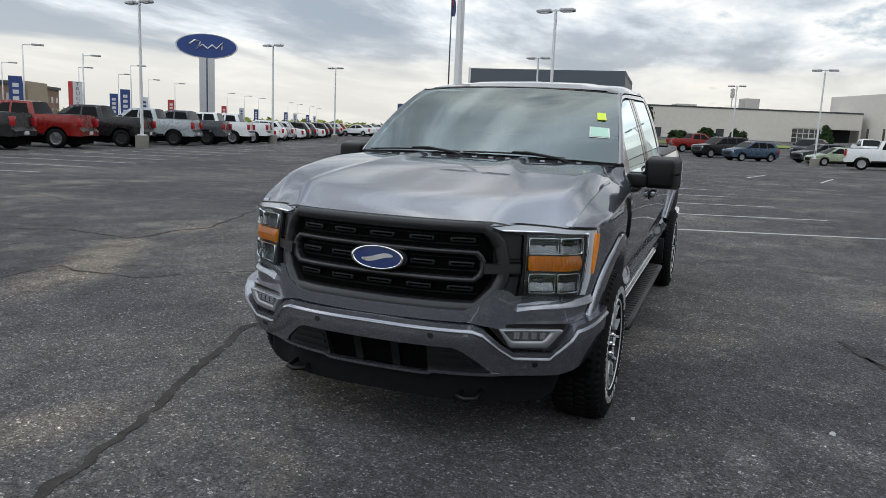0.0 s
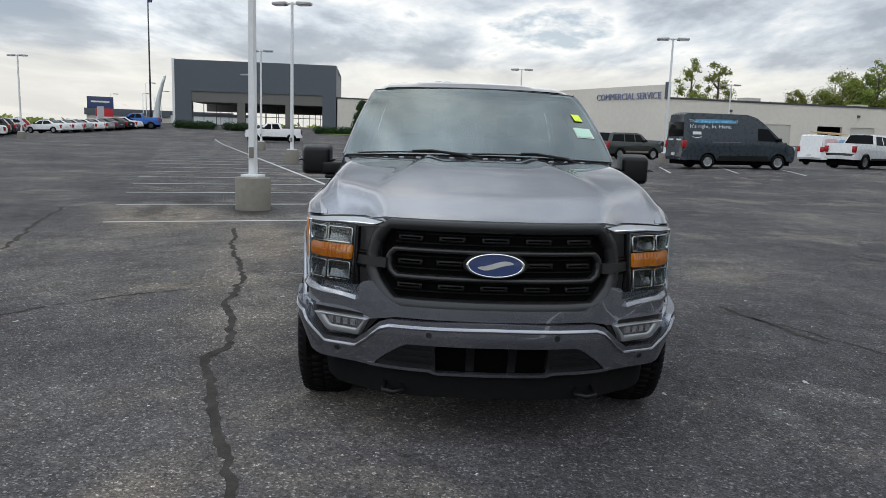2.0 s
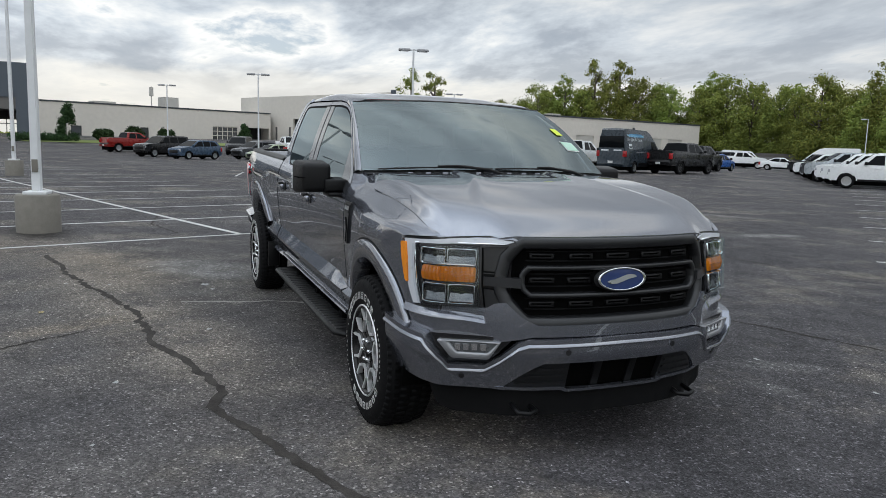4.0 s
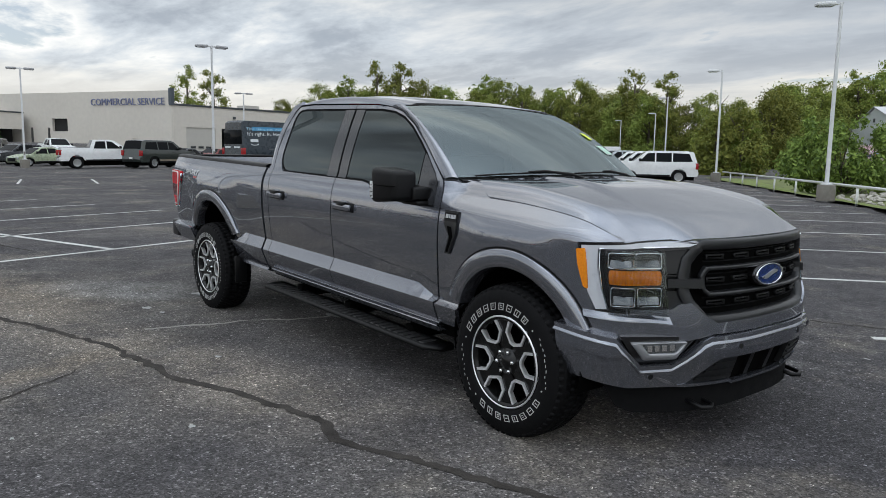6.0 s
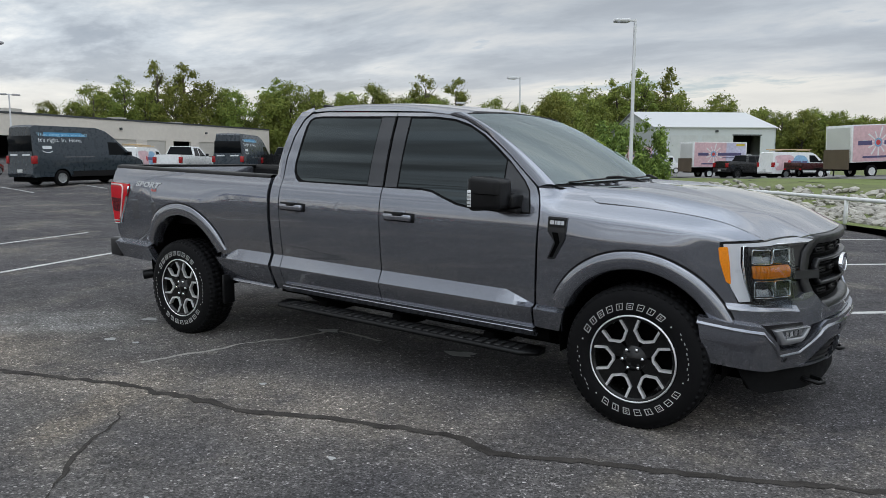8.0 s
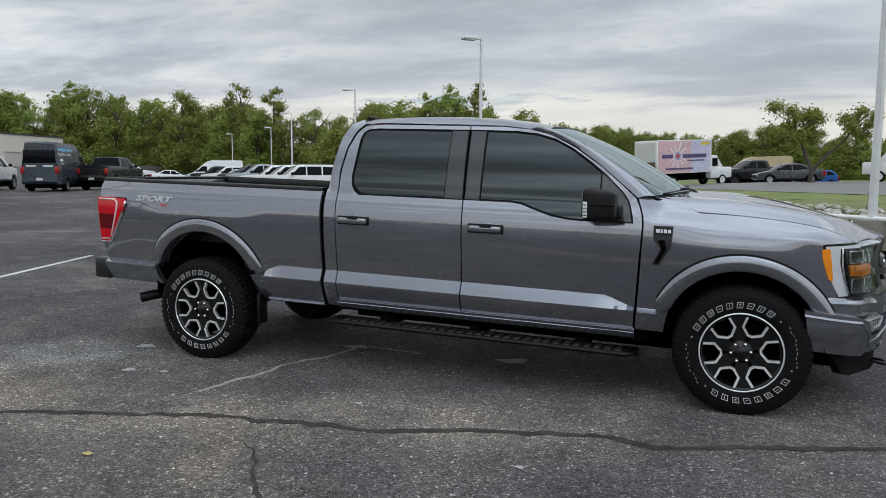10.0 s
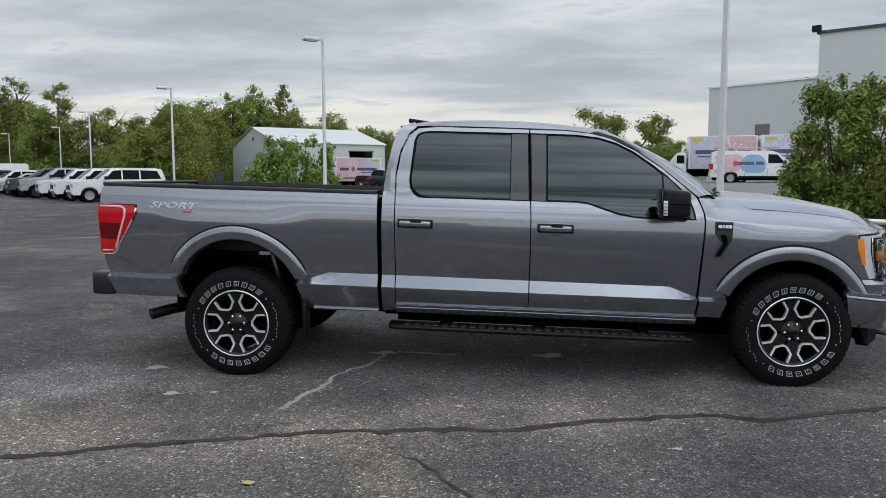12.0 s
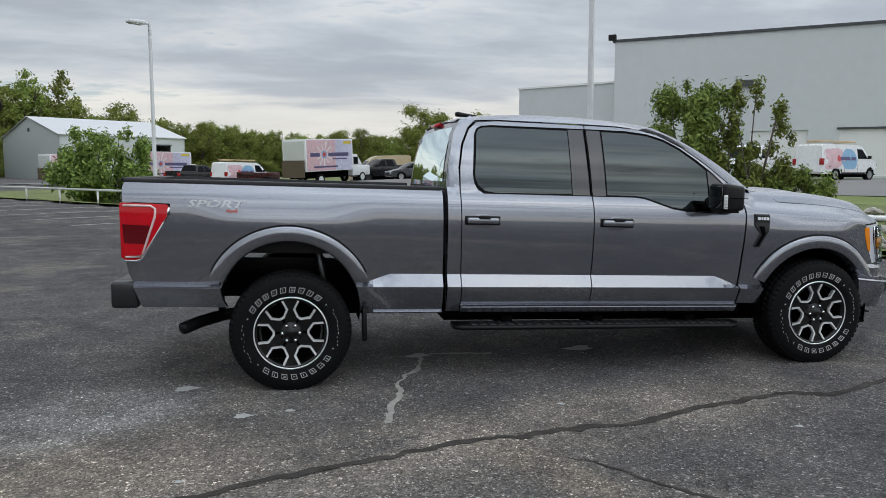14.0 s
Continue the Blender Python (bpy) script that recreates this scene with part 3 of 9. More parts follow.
def on_bump(off):
    """The bumper's face: like the nose, but fuller towards its ends."""
    def f(u, z, depth):
        return on_nose(off - 0.052 * smoothstep(0.50, 0.86, abs(u)) + 0.34 * max(0.59 - z, 0.0))(u, z, depth)
    return f


def flip(poly):
    return [(-u, v) for u, v in poly][::-1]


def u_of(y):
    """Length along the nose's plan for a given y."""
    return lerp_table([(p[1], s) for p, s in zip(NOSE, NOSE_S)], y)


def pickup():
    T = thing("pickup_truck", Matrix.Identity(4), "dark grey metallic crew cab pickup with black trim parked on asphalt", "pickup truck")

    # ---- bonnet
    def hood_front(y):
        return 0.852 - 0.178 * (abs(y) / 0.79) ** 2.6 - 0.056 * smoothstep(0.50, 0.74, abs(y))

    def hood_top(x, y):
        """The bonnet's upper face: raised middle with two creases and a shallow valley before the windscreen."""
        e = abs(y)
        z = smooth_table(HOOD_Z, x) + 0.010 * (1 - min(e / 0.79, 1.0) ** 2)
        crease = 0.61 - 0.25 * smoothstep(0.72, -0.25, x)
        dome = smoothstep(crease + 0.025, crease - 0.045, e)
        z += (0.002 + 0.019 * smoothstep(0.62, -0.10, x)) * dome * smoothstep(0.80, 0.50, x)
        z -= 0.016 * smoothstep(0.36, 0.22, e) * smoothstep(0.22, -0.16, x)
        d = 1 - min(max(hood_front(y) - x, 0.0) / 0.26, 1.0)      # rounds down to its front edge
        return z + (1.124 - 0.022 * smoothstep(0.50, 0.64, e) - z) * d ** 2.4

    def hood_z(x, y):
        hw = smooth_table(SHUT_Y, x)
        t = min(max((abs(y) - (hw - 0.105)) / 0.105, 0.0), 1.0)
        z = hood_top(x, y)
        return z - max(z - smooth_table(ROLL_Z, x), 0.0) * t ** 2.1

    def hood_f(x, y, depth):
        return Vector((x, y, hood_z(x, y) - depth))

    front = [(hood_front(y), y) for y in np.linspace(-0.838, 0.838, 34)]
    side = [(x, smooth_table(SHUT_Y, x) - 0.0015) for x in np.linspace(0.545, -0.29, 22)] + [(-0.325, 0.838), (-0.365, 0.818), (-0.41, 0.796), (-0.455, 0.780)]
    rear = [(-0.33 - 0.17 * (abs(y) / 0.79) ** 2, y) for y in np.linspace(0.768, -0.768, 24)]
    hood = bpart("hood", panel(front + side + rear + [(x, -y) for x, y in side[::-1]], hood_f, (0.04, 0.0125), 0.03), M_PAINT, T, sharp=16)
    lip = bmesh.new()                              # dark leading edge under the bonnet
    rows = []
    for y in np.linspace(-0.55, 0.55, 30):
        x0 = hood_front(y)
        rows.append([lip.verts.new((x0 + dx, y, hood_z(x0, y) + dz)) for dx, dz in ((-0.02, -0.014), (-0.006, -0.017), (-0.002, -0.024), (-0.002, -0.040), (-0.02, -0.046))])
    for a, b in zip(rows, rows[1:]):
        for k in range(4):
            lip.faces.new((a[k], b[k], b[k + 1], a[k + 1]))
    bpart("hood_edge_seal", lip, M_BLACK, hood, "black rubber seal under the bonnet edge", sharp=14)
    # ---- front wings, both sides
    for s in (-1, 1):
        top = [(x, wing_top(x) - 0.0015) for x in np.linspace(-0.60, 0.600, 44)]
        out = [(-0.645, 0.46), (-0.625, 0.80), (-0.606, 1.14), (-0.613, 1.20), (-0.628, 1.25), (-0.650, 1.312)] + top
        out += [(0.610, 1.105), (0.55, 1.098), (0.425, 1.086), (0.435, 1.00), (0.485, 0.86), (0.528, 0.765), (0.530, 0.712)]
        out += arch_edge(0, 30, 178)
        fender = bpart("front_fender", panel(out, on_side(s), (0.04, 0.012), 0.03), M_PAINT, T)
        # vent behind the wheel, with its badge
        vent = [(-0.425, 1.145), (-0.545, 1.145), (-0.545, 1.06), (-0.50, 1.00), (-0.548, 0.895), (-0.505, 0.895), (-0.435, 1.02)]
        bpart("fender_vent", panel(vent, on_side(s, 0.012), 0.03, 0.02), M_CLAD, fender, "dark grey fender vent trim")
        # the slot's depth is only a near-black sheet, its shade painted on
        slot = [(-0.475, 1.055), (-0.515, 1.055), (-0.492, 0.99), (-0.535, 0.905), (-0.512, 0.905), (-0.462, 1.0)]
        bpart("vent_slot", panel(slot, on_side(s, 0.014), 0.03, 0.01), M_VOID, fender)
        plate = [(-0.43, 1.135), (-0.54, 1.135), (-0.54, 1.085), (-0.43, 1.085)]
        badge = bpart("badge", panel(plate, on_side(s, 0.016), 0.05, 0.01), M_BLACK, fender, "black model badge with pale bars")
        for k, (a, b) in enumerate(((-0.528, -0.503), (-0.497, -0.487), (-0.481, -0.461), (-0.456, -0.438))):
            bar = [(a, 1.124), (b, 1.124), (b, 1.102), (a, 1.102)]
            bpart("badge_bar", panel(bar, on_side(s, 0.0185), 0.05, 0.004), M_SILVER, badge)

    # ---- doors with their windows
    def door(s, lower, upper, glass, seal, covers, handle_x, name_label):
        d = bpart("door", panel(lower, on_side(s), (0.08, 0.024), 0.02, cuts=LEDGE_CUTS), M_PAINT, T, name_label, sharp=9)
        bpart("window_frame", panel(upper, on_side(s), (0.06, 0.04), 0.025), M_PAINT, d)
        bpart("window_seal", panel(seal, on_side(s, -0.009), (0.05, 0.03), 0.012), M_DAM, d, "black rubber window seal")
        for cov in covers:
            bpart("pillar_cover", panel(cov, on_side(s, -0.003), (0.05, 0.03), 0.006), M_PILLAR, d, "dark grey glossy pillar cover")
        bpart("window_pane", panel(glass, on_side(s, -0.005), (0.06, 0.025), 0.0), M_GLASS, d, "dark tinted side window")
        z = 1.058
        w = side_w(handle_x, z)
        gap = boxed(handle_x - 0.128, handle_x + 0.128, s * w - 0.006, s * w + 0.006, z - 0.034, z + 0.030, 0.005)
        bpart("handle_gasket", gap, M_BLACK, d, "black gasket behind the handle")
        cup = boxed(handle_x - 0.05, handle_x + 0.05, s * w - 0.004, s * w + 0.004, z - 0.05, z + 0.042, 0.003)
        bpart("handle_cup", cup, M_PAINT, d)
        h = boxed(handle_x - 0.115, handle_x + 0.115, s * (w + 0.022) - 0.016, s * (w + 0.022) + 0.016, z - 0.024, z + 0.019, 0.012, 3)
        for e in (-0.095, 0.095):
            box(h, handle_x + e - 0.018, handle_x + e + 0.018, s * (w + 0.006) - 0.012, s * (w + 0.006) + 0.012, z - 0.014, z + 0.012)
        hh = bpart("handle", h, M_PAINT, d, "grey painted door handle")
        k = bpart("handle_key_cap", boxed(handle_x - 0.035, handle_x + 0.05, s * (w + 0.024) - 0.017, s * (w + 0.024) + 0.017, z + 0.006, z + 0.034, 0.008), M_BLACK, hh)
        return d

    belt = 1.243
    for s in (-1, 1):
        low_r = [(-2.805, 0.458), (-1.846, 0.458), (-1.836, 0.80), (-1.833, 1.15), (-1.836, belt), (-2.806, belt), (-2.806, 1.0)]
        hole_r = [(-1.841, 1.736), (-2.55, 1.735), (-2.628, 1.726), (-2.664, 1.704), (-2.684, 1.66), (-2.712, 1.375), (-2.706, 1.315), (-2.680, 1.268), (-2.640, belt)]
        up_r = [(-2.806, belt), (-2.800, 1.42), (-2.770, 1.58), (-2.715, 1.70), (-2.655, 1.752), (-2.5, 1.765), (-1.841, 1.762)] + hole_r
        seal_r = hole_r[::-1] + [(-1.838, belt)]
        gl_r = [(-2.56, 1.252), (-2.625, 1.262), (-2.672, 1.296), (-2.692, 1.340), (-2.694, 1.38), (-2.662, 1.675), (-2.645, 1.702), (-2.61, 1.715), (-2.54, 1.720), (-1.972, 1.718), (-1.982, 1.256)]
        cov_r = [(-1.976, 1.250), (-1.966, 1.727), (-1.850, 1.727), (-1.844, 1.250)]
        door(s, low_r, up_r, gl_r, seal_r, [cov_r], -2.66, "rear passenger door, grey, with tinted window")
        low_f = [(-1.838, 0.458), (-0.660, 0.458), (-0.640, 0.80), (-0.617, 1.14), (-0.624, 1.20), (-0.672, 1.148), (-0.80, 1.146), (-1.02, 1.146), (-1.10, 1.150), (-1.21, 1.166), (-1.33, 1.204),
                 (-1.42, 1.234), (-1.50, belt), (-1.828, belt), (-1.825, 1.15), (-1.828, 0.80)]
        hole_f = [(-0.672, 1.148), (-0.680, 1.20), (-0.704, 1.285), (-0.745, 1.345), (-0.862, 1.455), (-0.972, 1.540), (-1.092, 1.622), (-1.212, 1.682), (-1.342, 1.718), (-1.505, 1.734), (-1.833, 1.737)]
        up_f = [(-1.833, 1.762), (-1.58, 1.759), (-1.40, 1.745), (-1.26, 1.713), (-1.08, 1.627), (-0.90, 1.506), (-0.76, 1.391), (-0.666, 1.310), (-0.638, 1.25), (-0.624, 1.20)] + hole_f
        seal_f = hole_f + [(-1.830, belt), (-1.50, belt), (-1.42, 1.234), (-1.33, 1.204), (-1.21, 1.166), (-1.10, 1.150), (-1.02, 1.146), (-0.80, 1.146)]
        gl_f = [(-1.708, 1.256), (-1.702, 1.720), (-1.505, 1.718), (-1.342, 1.702), (-1.215, 1.665), (-1.098, 1.606), (-0.980, 1.524), (-0.898, 1.462), (-0.898, 1.160), (-1.02, 1.158), (-1.10, 1.163),
                (-1.208, 1.180), (-1.327, 1.217), (-1.42, 1.248), (-1.50, 1.256)]
        cov_f = [(-1.822, 1.250), (-1.824, 1.727), (-1.716, 1.727), (-1.720, 1.250)]
        sail = [(-0.888, 1.156), (-0.888, 1.458), (-0.862, 1.443), (-0.752, 1.338), (-0.714, 1.282), (-0.692, 1.20), (-0.684, 1.156)]
        door(s, low_f, up_f, gl_f, seal_f, [cov_f, sail], -1.655, "front door, grey, with tinted window")
        # cab corner behind the doors
        cc = [(-2.911, 0.40), (-2.812, 0.40), (-2.814, 1.42), (-2.784, 1.585), (-2.728, 1.71), (-2.665, 1.768), (-2.69, 1.80), (-2.775, 1.765), (-2.835, 1.66),
              (-2.880, 1.45), (-2.903, 1.26)]
        bpart("cab_corner", panel(cc, on_side(s), (0.03, 0.03), 0.02, cuts=LEDGE_CUTS), M_PAINT, T, sharp=9)
        sill = [(-2.808, 0.395), (-0.652, 0.395), (-0.648, 0.452), (-2.808, 0.452)]
        bpart("rocker_panel", panel(sill, on_side(s, 0.024), (0.2, 0.012), 0.05), M_PAINT, T)

        def slope(z0, z1, out0, out1):
            """A narrow face sloping from out0 at its lower edge to out1 at its upper edge."""
            def f(x, z, depth):
                k = (z - z0) / (z1 - z0)
                return Vector((x, s * (out0 + (out1 - out0) * k - depth - (0.035 * ((-4.3 - x) / 0.75) ** 2 if x < -4.3 else 0.0)), z))
            return f

        ledge = [(-2.808, 0.434), (-0.652, 0.434), (-0.648, 0.458), (-2.808, 0.458)]
        bpart("rocker_ledge", panel(ledge, slope(0.434, 0.458, 0.920, 0.896), (0.2, 0.012), 0.02), M_PAINT, T)
        # ---- cargo bed side
        bed = [(-2.940, 1.262), (-2.940, 0.385), (-3.42, 0.380)]
        bed += arch_edge(AXLE_R, -4, 172)
        bed += [(-4.555, 0.586), (-4.99, 0.586), (-5.02, 0.66), (-5.035, 0.745), (-4.935, 0.745), (-4.77, 1.02), (-4.745, 1.06), (-4.742, 1.125), (-5.04, 1.13), (-5.042, 1.22), (-5.03, 1.262)]
        bs = bpart("bed_side", panel(bed, on_side(s), (0.07, 0.024), 0.03, cuts=LEDGE_CUTS), M_PAINT, T, sharp=9)
        trim = [(-4.447, 0.584), (-4.432, 0.500), (-4.405, 0.440), (-4.945, 0.440), (-4.985, 0.584)]
        bpart("quarter_trim", panel(trim, on_side(s, 0.026), (0.1, 0.03), 0.06), M_PAINT, bs)
        ledge = [(-4.985, 0.576), (-4.447, 0.576), (-4.452, 0.606), (-4.99, 0.606)]
        bpart("quarter_ledge", panel(ledge, slope(0.576, 0.606, 0.979, 0.920), (0.1, 0.015), 0.02), M_PAINT, bs)
        ledge = [(-3.425, 0.398), (-2.942, 0.398), (-2.942, 0.420), (-3.43, 0.420)]
        bpart("bed_sill_ledge", panel(ledge, slope(0.398, 0.420, 0.893, 0.871), (0.1, 0.011), 0.02), M_PAINT, bs)
        rail = bmesh.new()
        rr = []
        for x in np.linspace(-2.945, -5.035, 30):
            w = side_w(x, 1.262)
            rr.append([rail.verts.new((x, s * (w + dy), 1.262 + dz)) for dy, dz in ((0.004, -0.006), (0.004, 0.010), (-0.02, 0.022), (-0.09, 0.022), (-0.095, -0.03))])
        for a, b in zip(rr, rr[1:]):
            for k in range(4):
                rail.faces.new((a[k], b[k], b[k + 1], a[k + 1]))
        bpart("bed_rail_cap", rail, M_BLACK, bs, "black plastic bed rail cap")
        inner = boxed(-5.0, -2.95, s * 0.76 - 0.012, s * 0.76 + 0.012, 0.80, 1.24)
        bpart("bed_inner_wall", inner, M_BLACK, bs)
        # bed lettering on both flanks
        sx, sz = -4.455, 1.128
        tb = text_mesh("SPORT", 0.094, 0.0015, 0.003)
        for v in tb.verts:
            lx, ly = v.co.x * 1.25 * (-s) + 0.36 * v.co.y * (-s), v.co.y * 0.66
            dep = v.co.z
            v.co = Vector((sx + lx, s * (side_w(sx + lx, sz + ly) + 0.003 + dep), sz + ly + 0.0))
        bpart("bed_lettering", tb, mat("decal_silver", (0.50, 0.505, 0.52), 0.4, metal=0.2, spread=0.1, scale=30), bs, "silver sport lettering decal")
        tb = text_mesh("4x4", 0.05, 0.0012, 0.002)
        for v in tb.verts:
            lx, ly = v.co.x * (-s) + (-s) * 0.10, v.co.y * 0.6 - 0.042
            v.co = Vector((sx + lx, s * (side_w(sx + lx, sz + ly) + 0.003 + v.co.z), sz + ly))
        bpart("drive_lettering", tb, mat("decal_red", (0.45, 0.10, 0.09), 0.4, spread=0.1), bs, "small silver and red drive lettering")

        # ---- wheel arch flares
        for cx in (0.0, AXLE_R):
            fl = bmesh.new()
            prof = ((1.228, -0.010), (1.222, 0.010), (1.214, 0.015), (1.12, 0.018), (1.02, 0.019), (1.002, 0.012), (0.985, -0.08))
            cols = []
            for a in np.linspace(22, 158 if cx else 157, 48):
                col = []
                for k, dy in prof:
                    x, z = cx + 0.462 * k * math.cos(radians(a)), ARCH_C + 0.452 * k * math.sin(radians(a))
                    w = side_w(min(x, 0.50) if cx == 0 else x, max(z, 0.60))
                    w = 0.955 + 0.9 * (w - 0.955)
                    col.append(fl.verts.new((x, s * (w + dy), z)))
                cols.append(col)
            for a, b in zip(cols, cols[1:]):
                for k in range(len(prof) - 1):
                    fl.faces.new((a[k], b[k], b[k + 1], a[k + 1]))
            flare = bpart("wheel_arch_flare", fl, M_PAINT, T, sharp=18)
            gasket = bmesh.new()                   # dark joint between flare and body
            cols = []
            for a in np.linspace(26, 154, 44):
                col = []
                for k in (1.246, 1.216):
                    x, z = cx + 0.462 * k * math.cos(radians(a)), ARCH_C + 0.452 * k * math.sin(radians(a))
                    w = side_w(min(x, 0.50) if cx == 0 else x, max(z, 0.60))
                    col.append(gasket.verts.new((x, s * (w + 0.003), z)))
                cols.append(col)
            for a, b in zip(cols, cols[1:]):
                gasket.faces.new((a[0], b[0], b[1], a[1]))
            bpart("flare_gasket", gasket, M_BLACK, flare, "black rubber joint along the flare")
            # liner coloured near black, so the arch's shade is in its colour
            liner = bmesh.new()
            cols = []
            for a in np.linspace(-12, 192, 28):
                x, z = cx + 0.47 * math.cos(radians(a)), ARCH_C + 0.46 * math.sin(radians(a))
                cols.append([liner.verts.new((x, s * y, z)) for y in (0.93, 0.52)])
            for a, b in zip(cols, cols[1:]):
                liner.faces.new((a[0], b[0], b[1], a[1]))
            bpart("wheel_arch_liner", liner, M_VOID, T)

    # ---- windscreen, pillars, roof
    def ws(a, v, depth=0.0):
        xb, xt = -0.36 - 0.19 * a * a, -1.235 - 0.030 * a * a
        zb, zt = 1.352 - 0.026 * a * a, 1.787 - 0.030 * a * a
        bul = 0.035 * 4 * v * (1 - v)
        return Vector((xb + (xt - xb) * v + bul * 0.45 - depth * 0.45, a * (0.856 + (0.722 - 0.856) * v), zb + (zt - zb) * v + bul * 0.9 - depth * 0.9))

    w = panel([(-0.998, 0.005), (0.998, 0.005), (0.998, 0.998), (-0.998, 0.998)], lambda a, v, d: ws(a, v, d), (0.1, 0.08), 0.0)
    shield = bpart("windshield", w, M_WIND, T, "laminated windscreen mirroring the clouds")
    band = [(-0.99, 0.982), (0.99, 0.982), (0.99, 0.998), (-0.99, 0.998)]
    bpart("windshield_seal", panel(band, lambda a, v, d: ws(a, v, d) + Vector((0.001, 0, 0.002)), (0.1, 0.03), 0.003), M_BLACK, shield, "thin black seal along the windscreen")
    foot = [(-0.99, 0.0), (0.99, 0.0), (0.99, 0.035), (-0.99, 0.035)]
    bpart("windshield_frit", panel(foot, lambda a, v, d: ws(a, v, d) - Vector((0.002, 0, 0.004)), (0.1, 0.03), 0.003), M_BLACK, shield)
    cam_box = [(-0.10, 0.86), (0.10, 0.86), (0.13, 0.96), (-0.13, 0.96)]
    bpart("sensor_cover", panel(cam_box, lambda a, v, d: ws(a, v, d) - Vector((0.02, 0, 0.03)), (0.1, 0.03), 0.01), M_BLACK, shield)
    for nm, col, aa, vv in (("price_sticker", (0.62, 0.75, 0.05), (0.835, 0.905), (0.485, 0.585)), ("paper_slip", (0.42, 0.62, 0.50), (0.80, 0.93), (0.27, 0.38))):
        poly = [(aa[0], vv[0]), (aa[1], vv[0]), (aa[1] - 0.01, vv[1]), (aa[0] - 0.01, vv[1])]
        st = bpart(nm, panel(poly, lambda a, v, d: ws(a, v, d) + Vector((0.003, 0, 0.006)), (0.1, 0.1), 0.002), mat(nm, col, 0.6, spread=0.06),
                   shield, "yellow-green price sticker" if nm == "price_sticker" else "pale green paper slip with white rim")
        if nm == "paper_slip":
            poly = [(0.792, 0.262), (0.938, 0.262), (0.930, 0.388), (0.784, 0.388)]
            bpart("slip_rim", panel(poly, lambda a, v, d: ws(a, v, d) + Vector((0.0015, 0, 0.003)), (0.1, 0.1), 0.001), M_WHITE, shield)
    # door top line, from the cowl along the roof to the rear
    TOP = [(-0.652, 1.312), (-0.752, 1.394), (-0.893, 1.510), (-1.075, 1.634), (-1.258, 1.719), (-1.40, 1.751), (-1.58, 1.769), (-1.868, 1.774), (-2.5, 1.777), (-2.66, 1.768)]
    for s in (-1, 1):
        pil = bmesh.new()
        rows = []
        n = 14
        for i in range(n + 1):
            v = i / n
            p = ws(s * 1.0, v)
            x = -0.652 + (-1.40 + 0.652) * v
            z = lerp_table([(-b[0], b[1]) for b in TOP], -x)
            q = Vector((x, s * (side_w(x, z)), z))
            bul = Vector((0.008, s * 0.010, 0.010))
            rows.append([pil.verts.new(p + (q - p) * k / 4 + bul * (math.sin(math.pi * k / 4))) for k in range(5)])
        for a, b in zip(rows, rows[1:]):
            for k in range(4):
                pil.faces.new((a[k], b[k], b[k + 1], a[k + 1]))
        bpart("windshield_pillar", pil, M_PAINT, T)
    roof = bmesh.new()
    rows = []
    xs = np.linspace(0, 1, 26)
    for f in xs:
        row = []
        for a in np.linspace(-1, 1, 33):
            x0, x1 = -1.235 - 0.030 * a * a, -2.815 + 0.02 * a * a
            x = x0 + (x1 - x0) * f
            half = 0.722 - 0.03 * smoothstep(0.9, 1.0, f) + 0.0
            zc = 1.789 + 0.056 * math.sin(math.pi * min(f * 0.95, 1)) ** 0.8 - 0.03 * smoothstep(0.86, 1.0, f) ** 2
            edge = lerp_table([(-b[0], b[1]) for b in TOP], -x)
            e = abs(a)
            y = a * half if e < 0.9 else (0.9 * half + (e - 0.9) / 0.1 * (side_w(max(x, -2.66), edge) - 0.9 * half)) * (1 if a > 0 else -1)
            z = zc - 0.02 * e * e
            if e > 0.86:
                t = (e - 0.86) / 0.14
                z = z + (edge - z) * t * t
            z += 0.008 * smoothstep(0.62, 0.55, e) * smoothstep(0.05, 0.15, f)       # pressed ribs
            row.append(roof.verts.new((x, y, z)))
        rows.append(row)
    for a, b in zip(rows, rows[1:]):
        for k in range(32):
            roof.faces.new((a[k], b[k], b[k + 1], a[k + 1]))
    rf = bpart("roof", roof, M_PAINT, T)
    fin = boxed(-2.76, -2.60, -0.50, -0.44, 1.805, 1.84, 0.014, 3)
    for v in fin.verts:
        if v.co.z > 1.82 and v.co.x > -2.66:
            v.co.z -= 0.018
    bpart("aerial_fin", fin, M_BLACK, rf)
    bl = boxed(-2.835, -2.80, -0.16, 0.16, 1.745, 1.775, 0.008)
    bpart("high_brake_light", bl, M_RED, T, "red high brake light")
    # back of the cab, with its window
    def on_back(off):
        def f(y, z, depth):
            x = lerp_table([(0.4, -2.915), (1.26, -2.912), (1.45, -2.885), (1.66, -2.835), (1.78, -2.775)], z) - 0.02 * (1 - (y / 0.8) ** 2)
            return Vector((x - off + depth, y * (1.0 if z < 1.26 else 1 - 0.36 * (z - 1.26)), z))
        return f
    bk = [(-0.86, 0.45), (0.86, 0.45), (0.86, 1.33), (-0.86, 1.33)]
    bpart("cab_back", panel(bk, on_back(0), 0.1, 0.01), M_PAINT, T)
    for poly in ([(-0.86, 1.33), (-0.74, 1.33), (-0.74, 1.70), (0.74, 1.70), (0.74, 1.33), (0.86, 1.33), (0.86, 1.77), (-0.86, 1.77)],):
        bpart("rear_window_frame", panel(poly, on_back(0), 0.1, 0.01), M_PAINT, T)
